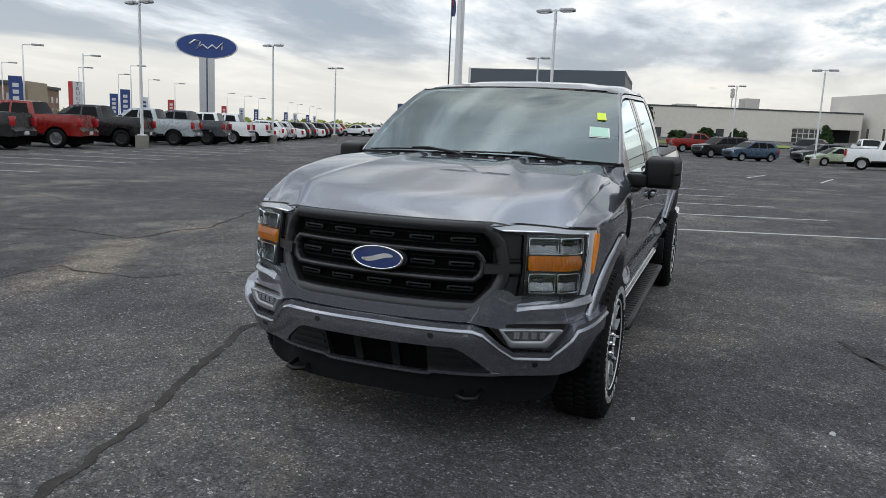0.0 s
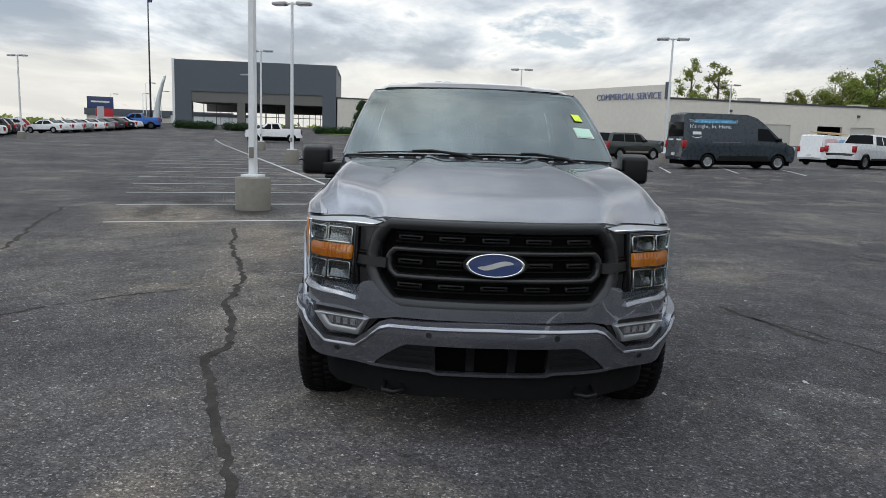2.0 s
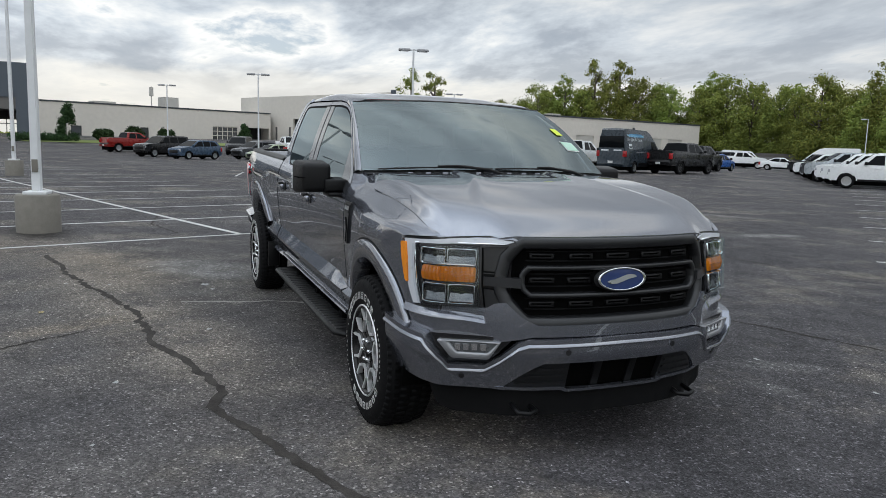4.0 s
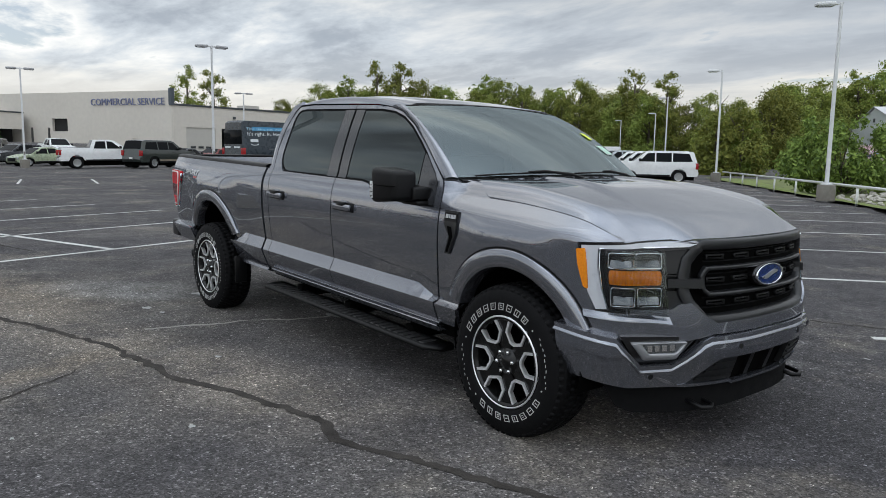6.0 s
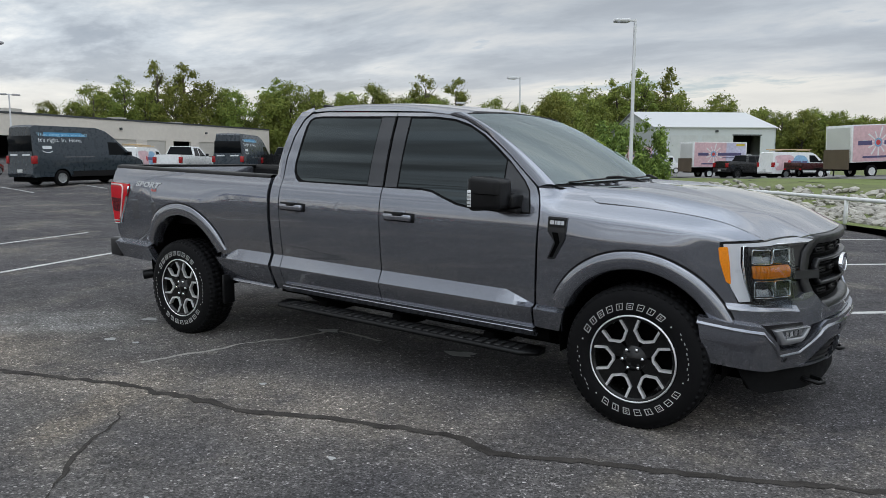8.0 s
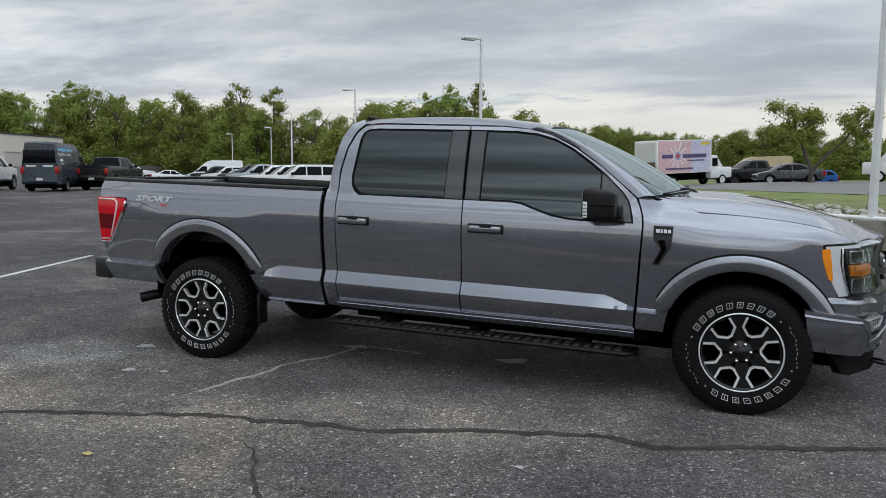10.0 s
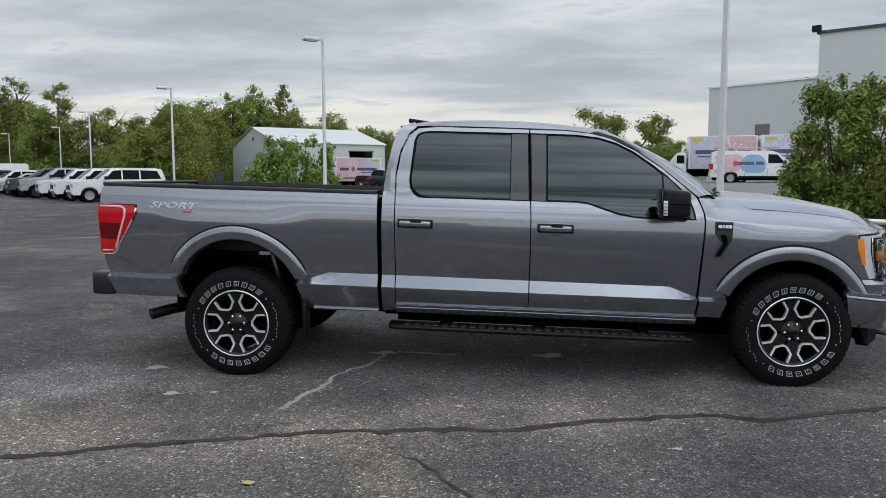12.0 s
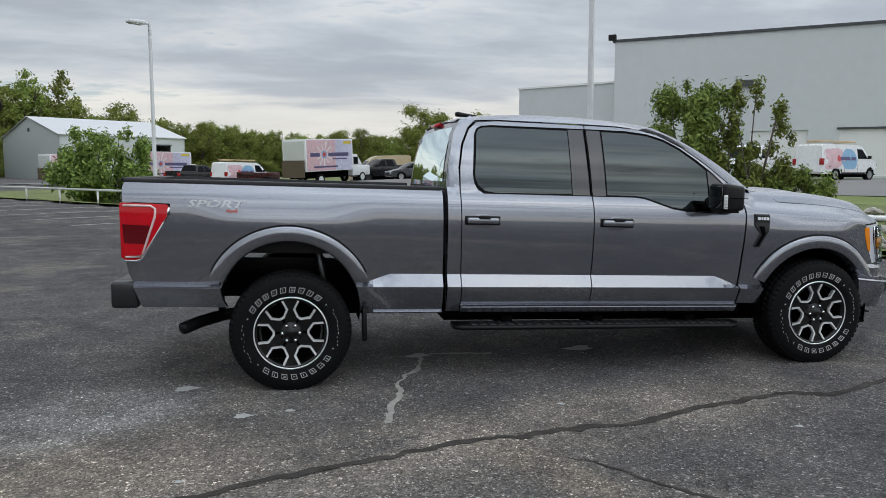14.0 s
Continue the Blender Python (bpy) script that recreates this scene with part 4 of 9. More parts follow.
    bpart("rear_window", panel([(-0.755, 1.32), (0.755, 1.32), (0.755, 1.715), (-0.755, 1.715)], on_back(0.004), 0.1, 0.0), M_GLASS, T, "tinted rear window")
    # cowl under the windscreen
    cow = bmesh.new()
    rows = []
    for a in np.linspace(-1, 1, 40):
        g = ws(a, 0.02)
        y = a * 0.80
        xh = -0.325 - 0.17 * (abs(y) / 0.79) ** 2
        h = Vector((xh, y, hood_top(xh, y) - 0.014))
        rows.append([cow.verts.new(p) for p in (h, h + (g - h) * 0.5 - Vector((0, 0, 0.014)), g + Vector((0, 0, -0.002)))])
    for a, b in zip(rows, rows[1:]):
        for k in range(2):
            cow.faces.new((a[k], b[k], b[k + 1], a[k + 1]))
    cowl = bpart("cowl_panel", cow, M_BLACK, T)
    for k in range(26):
        a = -0.78 + 1.56 * k / 25
        g, y = ws(a, 0.02), a * 0.80
        xh = -0.325 - 0.17 * (abs(y) / 0.79) ** 2
        h = Vector((xh, y, hood_top(xh, y) - 0.014))
        c = h + (g - h) * 0.42
        bpart("cowl_slot", boxed(c.x - 0.022, c.x + 0.022, c.y - 0.016, c.y + 0.016, c.z - 0.012, c.z + 0.002, 0.002), M_PAINT if k % 2 else M_BLACK, cowl)
    for y0, y1 in ((-0.77, -0.08), (-0.06, 0.56)):      # wipers
        wb = bmesh.new()
        pts = []
        for t in np.linspace(0, 1, 14):
            a = (y0 + (y1 - y0) * t) / 0.86
            pts.append(ws(a, 0.004 + 0.010 * math.sin(math.pi * t)) + Vector((0.012, 0, 0.008)))
        tube(wb, pts, 0.006, 6, r_end=0.004)
        wiper = bpart("wiper", wb, M_BLACK, T, "black windscreen wiper")
        ab = bmesh.new()
        a1 = (y1 + 0.07) / 0.86
        tube(ab, [ws(a1, -0.05) + Vector((0.03, 0, 0.0)), ws(a1 - 0.12, -0.01) + Vector((0.026, 0, 0.012)), ws(a1 - 0.34, 0.014) + Vector((0.016, 0, 0.018)),
                  ws((y0 + y1) / 2 / 0.86, 0.016) + Vector((0.014, 0, 0.014))], 0.011, 7, r_end=0.007)
        bpart("wiper_arm", ab, M_BLACK, wiper)

    # ---- nose: upper fascia, grille, headlights
    uG = u_of(0.60)
    fas_r = [(0.0, 0.672), (0.46, 0.672), (0.55, 0.655), (0.62, 0.640), (0.80, 0.660), (u_of(0.925) + 0.05, 0.688), (u_of(0.925) + 0.04, 0.775),
             (u_of(0.91), 0.778), (u_of(0.835), 0.785), (0.69, 0.79), (0.655, 0.815), (0.60, 0.825), (0.52, 0.765), (0.44, 0.725), (0.0, 0.725)]
    full = fas_r + flip(fas_r)[1:-1]
    bpart("front_fascia", panel(full, on_nose(0.020, 0.15, 0.70), (0.05, 0.02), 0.03), M_PAINT, T)
    # near-black backing sheet: the shade behind the mesh as colour
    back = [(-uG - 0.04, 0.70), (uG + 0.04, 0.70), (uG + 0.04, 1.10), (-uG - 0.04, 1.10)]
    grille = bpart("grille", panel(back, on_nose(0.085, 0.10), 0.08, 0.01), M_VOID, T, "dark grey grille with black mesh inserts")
    hexo = [(0.515, 0.708), (0.622, 0.784), (0.662, 0.860), (0.667, 0.945), (0.648, 1.035), (0.600, 1.090), (0.525, 1.118)]
    hexi = [(0.478, 0.758), (0.574, 0.834), (0.598, 0.878), (0.604, 0.940), (0.590, 1.002), (0.562, 1.036), (0.518, 1.068)]
    o_full = hexo + flip(hexo)
    i_full = hexi + flip(hexi)
    ring = bmesh.new()
    f0, f1 = on_nose(0.030, 0.15, 0.70, 0.0), on_nose(0.060, 0.12, 0.70)

    def frame_ring(bm, outer, inner, fo, fi, deep, n=120):
        """A raised frame between two outlines of equal corner count, with a turned-in inner edge."""
        rows = []
        oo, ii = [], []
        co, ci = outer + [outer[0]], inner + [inner[0]]
        per = max(2, n // len(outer))
        for (a, b), (c, d) in zip(zip(co, co[1:]), zip(ci, ci[1:])):
            for k in range(per):
                t = k / per
                oo.append((a[0] + (b[0] - a[0]) * t, a[1] + (b[1] - a[1]) * t))
                ii.append((c[0] + (d[0] - c[0]) * t, c[1] + (d[1] - c[1]) * t))
        for p, q in zip(oo, ii):
            m1 = (p[0] + (q[0] - p[0]) * 0.12, p[1] + (q[1] - p[1]) * 0.12)
            m2 = (p[0] + (q[0] - p[0]) * 0.84, p[1] + (q[1] - p[1]) * 0.84)
            rows.append([bm.verts.new(v) for v in (fo(*p, 0.03), fo(*p, 0.004), fo(*m1, 0.0), fo(*m2, 0.002), fi(*q, 0.0), fi(*q, deep))])
        for a, b in zip(rows, rows[1:] + rows[:1]):
            for k in range(5):
                bm.faces.new((a[k], b[k], b[k + 1], a[k + 1]))
        return bm

    bpart("grille_surround", frame_ring(ring, o_full, i_full, f0, f1, 0.03), M_CLAD, grille, "satin dark grey grille surround", sharp=10)
    in_o = [(0.482, 0.849), (0.524, 0.878), (0.541, 0.908), (0.541, 0.948), (0.526, 0.970), (0.497, 0.992)]
    in_i = [(0.469, 0.868), (0.496, 0.887), (0.506, 0.910), (0.506, 0.943), (0.496, 0.956), (0.474, 0.972)]
    fa, fb = on_nose(0.042, 0.12, 0.70), on_nose(0.052, 0.12, 0.70)
    bpart("grille_inner_frame", frame_ring(bmesh.new(), in_o + flip(in_o), in_i + flip(in_i), fa, fb, 0.03), M_CLAD, grille, sharp=10)
    for s in (-1, 1):                                   # side bars from the inner frame to the headlights
        for z0, z1 in ((0.893, 0.937),):
            poly = [(0.530, z0), (0.530, z1), (0.712, z1 - 0.004), (0.712, z0 - 0.002)]
            poly = poly if s > 0 else flip(poly)
            bpart("grille_side_bar", panel(poly, on_nose(0.028, 0.12, 0.70), 0.05, 0.03), M_CLAD, grille)
        for side in ([(0.60, 0.79), (0.700, 0.79), (0.712, 0.872), (0.604, 0.872)], [(0.604, 0.955), (0.716, 0.955), (0.722, 1.068), (0.600, 1.085), (0.640, 1.02)]):
            side = side if s > 0 else flip(side)
            bpart("grille_side_cover", panel(side, on_nose(0.046, 0.13, 0.70), 0.04, 0.02), M_CLAD, grille)
        strip = [(0.622, 0.945), (0.640, 0.951), (0.716, 0.948), (0.716, 0.943)]
        bpart("grille_side_rib", panel(strip if s > 0 else flip(strip), on_nose(0.040, 0.13, 0.70), 0.04, 0.012), M_CLAD, grille)
        gap_ = [(0.59, 0.77), (0.725, 0.77), (0.735, 1.08), (0.59, 1.09)]
        bpart("grille_side_backing", panel(gap_ if s > 0 else flip(gap_), on_nose(0.066, 0.13, 0.70), 0.05, 0.02), M_BLACK, grille)
    fm = on_nose(0.066, 0.12, 0.70)
    for row, (z, us) in enumerate(((1.034, (-0.416, -0.207, 0.0, 0.207, 0.416)), (0.924, (-0.414, -0.216, 0.216, 0.414)), (0.814, (-0.412, -0.205, 0.0, 0.205, 0.412)))):
        for u in us:                                    # small bridges in the mesh
            ob_, ib_ = [(-0.065, -0.013), (0.065, -0.013), (0.065, 0.013), (-0.065, 0.013)], [(-0.052, -0.005), (0.052, -0.005), (0.052, 0.005), (-0.052, 0.005)]
            b = frame_ring(bmesh.new(), [(u + a, z + c) for a, c in ob_], [(u + a, z + c) for a, c in ib_], fm, fm, 0.015, 8)
            bpart("mesh_bridge", b, M_BLACK, grille)
    for z in (0.790, 0.838, 0.895, 0.952, 1.012, 1.055):
        poly = [(-0.50, z - 0.003), (0.50, z - 0.003), (0.50, z + 0.003), (-0.50, z + 0.003)]
        bpart("mesh_bar", panel(poly, on_nose(0.076, 0.12, 0.70), (0.05, 0.1), 0.01), M_DAM, grille)
    em = bmesh.new()                                    # blue oval emblem with bright rim
    fe = on_nose(0.034, 0.10, 0.70)

    def oval(k, n=40):
        return [(0.137 * k * math.cos(t), 0.930 + 0.055 * k * math.sin(t)) for t in np.linspace(0, 2 * math.pi, n, endpoint=False)]
    bpart("emblem_mount", panel(oval(1.10), lambda u, z, d: fe(u, z, d) - Vector((0.012, 0, 0)), 0.05, 0.05), M_BLACK, grille)
    ebl = bpart("emblem", panel(oval(0.93), fe, 0.05, 0.012), M_BLUE, grille, "blue oval emblem with a silver rim")
    bpart("emblem_rim", frame_ring(em, oval(1.0, 40), oval(0.90, 40), lambda u, z, d: fe(u, z, d) + Vector((0.006, 0, 0)), lambda u, z, d: fe(u, z, d) + Vector((0.004, 0, 0)), 0.008, 40), M_CHROME, ebl)
    stroke = [(0.082 * math.cos(t), 0.930 + 0.012 * math.sin(t) + 0.012 * math.sin(2.2 * math.cos(t))) for t in np.linspace(0, 2 * math.pi, 40, endpoint=False)]
    bpart("emblem_stroke", panel(stroke, lambda u, z, d: fe(u, z, d - 0.003), 0.03, 0.004), M_SILVER, ebl, "plain silver stroke across the emblem")

    def on_lamp(off):
        """The lamp's face: leans back with the grille, flush with the wing at its outer end."""
        def f(u, z, depth):
            e = smoothstep(0.74, u_of(0.925) + 0.01, abs(u))
            x, y = nose(u, -((off + 0.15 * max(z - 0.70, 0.0) ** 1.5) * (1 - e) + (off - 0.024) * e) - depth)
            return Vector((x, y, z))
        return f

    for s in (-1, 1):                                   # painted return under the bonnet's corner
        fb_ = bmesh.new()
        rows = []
        for y in np.linspace(0.53, 0.855, 14):
            yh = min(y, 0.836)
            xh = hood_front(yh) - 0.008 - 0.55 * max(y - 0.836, 0.0)
            a_ = Vector((xh, s * y, hood_z(xh, yh) - 0.008 - 0.35 * max(y - 0.836, 0.0)))
            b_ = on_lamp(0.034)(s * u_of(y), 1.099, 0.0)
            rows.append([fb_.verts.new(p) for p in (a_, a_.lerp(b_, 0.5) + Vector((0.006, 0, 0.004)), b_)])
        for p_, q_ in zip(rows, rows[1:]):
            for k in range(2):
                fb_.faces.new((p_[k], q_[k], q_[k + 1], p_[k + 1]))
        bpart("hood_corner_return", fb_, M_PAINT, hood)
    for s in (-1, 1):                                   # painted shelf under each headlight, and the corner behind it
        uo = u_of(0.925)
        pf = (lambda p: p) if s > 0 else flip

        def shelf(u, z, d):
            """Falls outwards from the lamp's lower edge."""
            low_ = 0.722 + 0.018 * smoothstep(0.70, 0.90, abs(u))
            return on_lamp(0.019 - 0.55 * max(min(low_ + 0.030 - z, 0.030), 0.0))(u, z, d)
        strip = [(0.690, 0.722), (0.80, 0.731), (uo - 0.05, 0.740), (uo - 0.03, 0.772), (0.80, 0.764), (0.700, 0.754)]
        bpart("fascia_shelf", panel(pf(strip), shelf, (0.03, 0.008), 0.02), M_PAINT, T)
        back_ = [(0.77, 0.640), (uo + 0.025, 0.650), (uo + 0.020, 0.775), (0.80, 0.764), (0.77, 0.74)]
        bpart("fascia_corner", panel(pf(back_), on_lamp(0.020), (0.03, 0.02), 0.02), M_PAINT, T)
    for s in (-1, 1):                                   # headlights
        uo = u_of(0.925)
        outl = [(0.700, 0.750), (0.722, 0.90), (0.728, 1.062), (0.56, 1.083), (0.575, 1.105), (0.70, 1.118), (0.86, 1.105), (uo + 0.018, 1.083), (uo + 0.01, 1.00), (uo - 0.045, 0.86), (uo - 0.09, 0.768), (0.80, 0.758)]
        pf = (lambda p: p) if s > 0 else flip
        hl = bpart("headlight", panel(pf(outl), on_lamp(0.030), 0.03, 0.04), M_LAMPDARK, T, "clear headlight with amber lamp and bright surround")
        guide = mat("light_guide_silver", (0.58, 0.60, 0.64), 0.30, metal=0.0, spread=0.05, coat=1.0)
        edge_ = bmesh.new()
        tube(edge_, [on_lamp(0.017)(s * u, z, 0.0) for u, z in ((uo - 0.160, 0.786), (uo - 0.128, 0.88), (uo - 0.109, 0.98), (uo - 0.109, 1.066), (0.80, 1.079), (0.62, 1.086))], 0.005, 6)
        bpart("guide_edge", edge_, M_CHROME, hl, "bright edge of the light guide")
        g1 = [(uo - 0.100, 0.778), (uo - 0.052, 0.862), (uo - 0.020, 0.965), (uo - 0.012, 1.074), (0.87, 1.098), (0.70, 1.108), (0.575, 1.100), (0.62, 1.085), (0.80, 1.078),
              (uo - 0.096, 1.066), (uo - 0.098, 0.98), (uo - 0.122, 0.88), (uo - 0.156, 0.785)]
        bpart("light_guide", panel(pf(g1), on_lamp(0.022), 0.03, 0.012), guide, hl, "pale white light guide")
        am = rounded([(uo + 0.012, 1.056), (uo + 0.002, 0.985), (uo - 0.034, 0.878), (uo - 0.058, 0.868), (uo - 0.046, 0.985), (uo - 0.034, 1.062)], 0.010)
        bpart("side_marker", panel(pf(am), on_lamp(0.013), 0.03, 0.012), M_AMBER, hl, "amber side marker")
        bez = [(0.726, 0.786), (uo - 0.185, 0.786), (uo - 0.150, 0.89), (uo - 0.130, 0.985), (uo - 0.132, 1.066), (0.738, 1.068)]
        bpart("lamp_bezel", frame_ring(bmesh.new(), pf(bez), pf([(0.738, 0.798), (uo - 0.198, 0.798), (uo - 0.164, 0.89), (uo - 0.144, 0.985), (uo - 0.146, 1.056), (0.748, 1.058)]),
                                       on_lamp(0.020), on_lamp(0.028), 0.0, 18), M_LAMPDARK, hl, sharp=25)
        fl_ = on_lamp(0.0)
        for z0, z1, u_end in ((0.978, 1.054, uo - 0.150), (0.802, 0.892, uo - 0.170)):
            um = (0.745 + u_end) / 2
            for u0, u1 in ((0.745, um - 0.004), (um + 0.004, u_end)):
                o_ = rounded([(u0, z0), (u1, z0), (u1, z1), (u0, z1)], 0.012, 2)
                i_ = rounded([(u0 + 0.005, z0 + 0.005), (u1 - 0.005, z0 + 0.005), (u1 - 0.005, z1 - 0.005), (u0 + 0.005, z1 - 0.005)], 0.010, 2)
                rim_ = bpart("projector_rim", frame_ring(bmesh.new(), pf(o_), pf(i_), on_lamp(0.010), on_lamp(0.020), 0.020, 24), M_CHROME, hl, sharp=25)
                bpart("projector", panel(pf(i_), on_lamp(0.040), 0.02, 0.0), M_LAMPDARK, rim_)
                zb_ = z0 + (z1 - z0) * 0.16                  # bright bowl below, dark shade above, small glass lens between
                zm_ = z0 + (z1 - z0) * 0.52
                bowl = panel(pf([(u0 + 0.006, zb_ - 0.006), (u1 - 0.006, zb_ - 0.006), (u1 - 0.010, zm_), (u0 + 0.010, zm_)]),
                             lambda u, z, d: fl_(u, z, 0.020 + 0.30 * max(z - zb_, 0.0) + d), 0.012, 0.0)
                bpart("reflector_bowl", bowl, M_PROJ, rim_)
                shade_ = [(u0 + 0.008, zm_ + 0.004), (u1 - 0.008, zm_ + 0.008), (u1 - 0.008, zm_ + 0.018), (u0 + 0.008, zm_ + 0.014)]
                bpart("projector_shade", panel(pf(shade_), on_lamp(0.022), 0.03, 0.012), M_LAMPDARK, rim_)
                uc, zc_ = (u0 + u1) / 2, z0 + (z1 - z0) * 0.62
                lens_ = panel(pf([(uc + 0.020 * math.cos(t), zc_ + 0.018 * math.sin(t)) for t in np.linspace(0, 2 * math.pi, 14, endpoint=False)]),
                              lambda u, z, d: fl_(u, z, 0.034 - 0.016 * (1 - min(((abs(u) - uc) / 0.02) ** 2 + ((z - zc_) / 0.018) ** 2, 1.0))), 0.007, 0.0)
                bpart("projector_lens", lens_, M_LAMPDARK, rim_)
        uL, uR = 0.747, uo - 0.156

        def drum(u, z, d):
            """The ribbed amber drum between the two rows of lamps."""
            return fl_(u, z, 0.012 + 9.0 * (z - 0.936) ** 2 - 0.0035 * math.cos((abs(u) - uL) * 2 * math.pi / 0.020) + d)
        q = rounded([(uL, 0.902), (uR - 0.006, 0.902), (uR + 0.002, 0.970), (uL, 0.970)], 0.012)
        bpart("turn_lamp", panel(pf(q), drum, (0.005, 0.012), 0.02), M_AMBER, hl, "amber turn lamp")
        for z in (0.938, 0.984):                             # fine bars of the amber lamp
            q = [(uL + 0.01, z - 0.002), (uR - 0.02, z - 0.002), (uR - 0.02, z + 0.002), (uL + 0.01, z + 0.002)]
            bpart("turn_lamp_bar", panel(pf(q), on_lamp(0.005), 0.03, 0.006), M_AMBER if z < 0.95 else M_CHROME, hl)
        cover = [(0.704, 0.754), (0.726, 0.90), (0.732, 1.060), (0.80, 1.072), (uo - 0.110, 1.062), (uo - 0.110, 0.98), (uo - 0.130, 0.88), (uo - 0.165, 0.780), (0.80, 0.762)]
        bpart("lamp_cover", panel(pf(cover), on_lamp(-0.004), 0.05, 0.0), M_COVER, hl, "clear glossy headlight cover")

        # ---- bumper corner lamps
        pocket = [(0.560, 0.655), (0.680, 0.535), (0.865, 0.535), (0.945, 0.665), (0.88, 0.668), (0.68, 0.662)]
        fl = bpart("fog_light", panel(pf(pocket), on_bump(0.040), 0.03, 0.04), M_LAMPDARK, T, "fog light in a dark pocket")
        o_ = rounded([(0.668, 0.554), (0.840, 0.556), (0.905, 0.644), (0.612, 0.642)], 0.012, 2)
        i_ = rounded([(0.672, 0.588), (0.815, 0.590), (0.852, 0.636), (0.630, 0.634)], 0.010, 2)
        bpart("fog_trim", frame_ring(bmesh.new(), pf(o_), pf(i_), on_bump(0.012), on_bump(0.022), 0.01, 24), mat("grey_lamp_trim", (0.30, 0.305, 0.32), 0.22, metal=0.5, spread=0.05, coat=0.5), fl, sharp=25)
        lens = bpart("fog_lens", panel(pf(i_), on_bump(0.024), 0.02, 0.0), M_PROJ, fl, "clear fog lamp lens over dark reflectors")
        for u in (0.692, 0.732, 0.772, 0.812):               # four small lamps behind the lens
            q = [(u - 0.013, 0.600), (u + 0.011, 0.600), (u + 0.014, 0.628), (u - 0.013, 0.628)]
            bpart("fog_reflector", panel(pf(q), on_bump(0.018), 0.03, 0.006), M_CHROME, lens)

    # ---- front bumper
    uE = u_of(0.932) + 0.03
    up = [(0.0, 0.669), (0.485, 0.664), (0.532, 0.648), (0.612, 0.580), (0.686, 0.531), (0.855, 0.530), (0.905, 0.592), (0.958, 0.662), (uE, 0.690)]
    lo = [(uE - 0.035, 0.440), (0.90, 0.415), (0.62, 0.408), (0.565, 0.452), (0.435, 0.535), (0.40, 0.550), (0.0, 0.550)]
    half = up + lo
    bump = bpart("front_bumper", panel(half + flip(half)[1:-1], on_bump(0.0), (0.04, 0.015), 0.05), M_PAINT, T)
    hi = bmesh.new()                                     # rounded shelf along the bumper's top
    rows = []
    for sgn in (-1, 1):
        rows = []
        for (a, b) in zip(up, up[1:]):
            for t in np.linspace(0, 1, 10, endpoint=False):
                rows.append((a[0] + (b[0] - a[0]) * t, a[1] + (b[1] - a[1]) * t))
        rows.append(up[-1])
        cols = []
        for u, z in rows:
            col = []
            for off, dz in ((0.0, -0.042), (-0.011, -0.037), (-0.010, -0.031), (0.018, -0.006), (0.055, 0.004)):
                col.append(hi.verts.new(on_bump(off)(sgn * u, z + dz, 0.0)))
            cols.append(col)
        for a, b in zip(cols, cols[1:]):
            for k in range(4):
                hi.faces.new((a[k], b[k], b[k + 1], a[k + 1]))
    bpart("bumper_shelf", hi, M_PAINT, bump)
    # flat near-black sheet painted as the shade inside the lower opening
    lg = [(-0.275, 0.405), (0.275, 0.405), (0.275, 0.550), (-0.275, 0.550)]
    lgp = bpart("lower_grille", panel(lg, on_bump(0.05), 0.05, 0.02), M_VOID, bump, "lower grille opening, its shade drawn as a black sheet")
    for u in (-0.10, 0.10):
        bpart("lower_grille_post", panel([(u - 0.02, 0.41), (u + 0.02, 0.41), (u + 0.02, 0.55), (u - 0.02, 0.55)], on_bump(0.03), 0.05, 0.02), M_BLACK, lgp)
    for s in (-1, 1):
        pf = (lambda p: p) if s > 0 else flip
        tv = [(0.27, 0.412), (0.61, 0.418), (0.565, 0.446), (0.445, 0.530), (0.40, 0.548), (0.27, 0.548)]
        v = bpart("bumper_vent", panel(pf(tv), on_bump(0.014), 0.04, 0.03), M_CLAD, bump, "dark grey ribbed bumper vent")
        for z, u1 in ((0.515, 0.44), (0.478, 0.49), (0.442, 0.545)):
            q = [(0.285, z - 0.007), (u1, z - 0.007), (u1 - 0.012, z + 0.006), (0.285, z + 0.006)]
            bpart("vent_rib", panel(pf(q), on_bump(0.004), 0.05, 0.012), M_CLAD, v)
        for u, z in ((0.295, 0.605), (0.79, 0.472)):       # parking sensors
            c = [(u * s + 0.021 * math.cos(t), z + 0.021 * math.sin(t)) for t in np.linspace(0, 2 * math.pi, 16, endpoint=False)]
            sn = bpart("parking_sensor", panel(c, on_bump(-0.003), 0.05, 0.01), M_PAINT, bump)
            i = [(u * s + 0.014 * math.cos(t), z + 0.014 * math.sin(t)) for t in np.linspace(0, 2 * math.pi, 16, endpoint=False)]
            bpart("sensor_face", panel(i, on_bump(-0.005), 0.05, 0.004), M_CLAD, sn)
        hk = bmesh.new()                                  # tow hooks
        x, y = nose(0.47 * s, -0.03)
        tube(hk, [(x - 0.10, y - 0.04, 0.33), (x, y - 0.045, 0.315), (x + 0.02, y, 0.312), (x, y + 0.045, 0.315), (x - 0.10, y + 0.04, 0.33)], 0.012, 8)
        bpart("tow_hook", hk, M_BLACK, bump)
    edge = [(0.0, 0.395), (0.27, 0.395), (0.30, 0.408), (0.63, 0.408), (0.64, 0.420), (0.60, 0.424), (0.29, 0.424), (0.265, 0.410), (0.0, 0.410)]
    bpart("bumper_lower_edge", panel(edge + flip(edge)[1:-1], on_bump(-0.004), 0.05, 0.03), M_PAINT, bump)
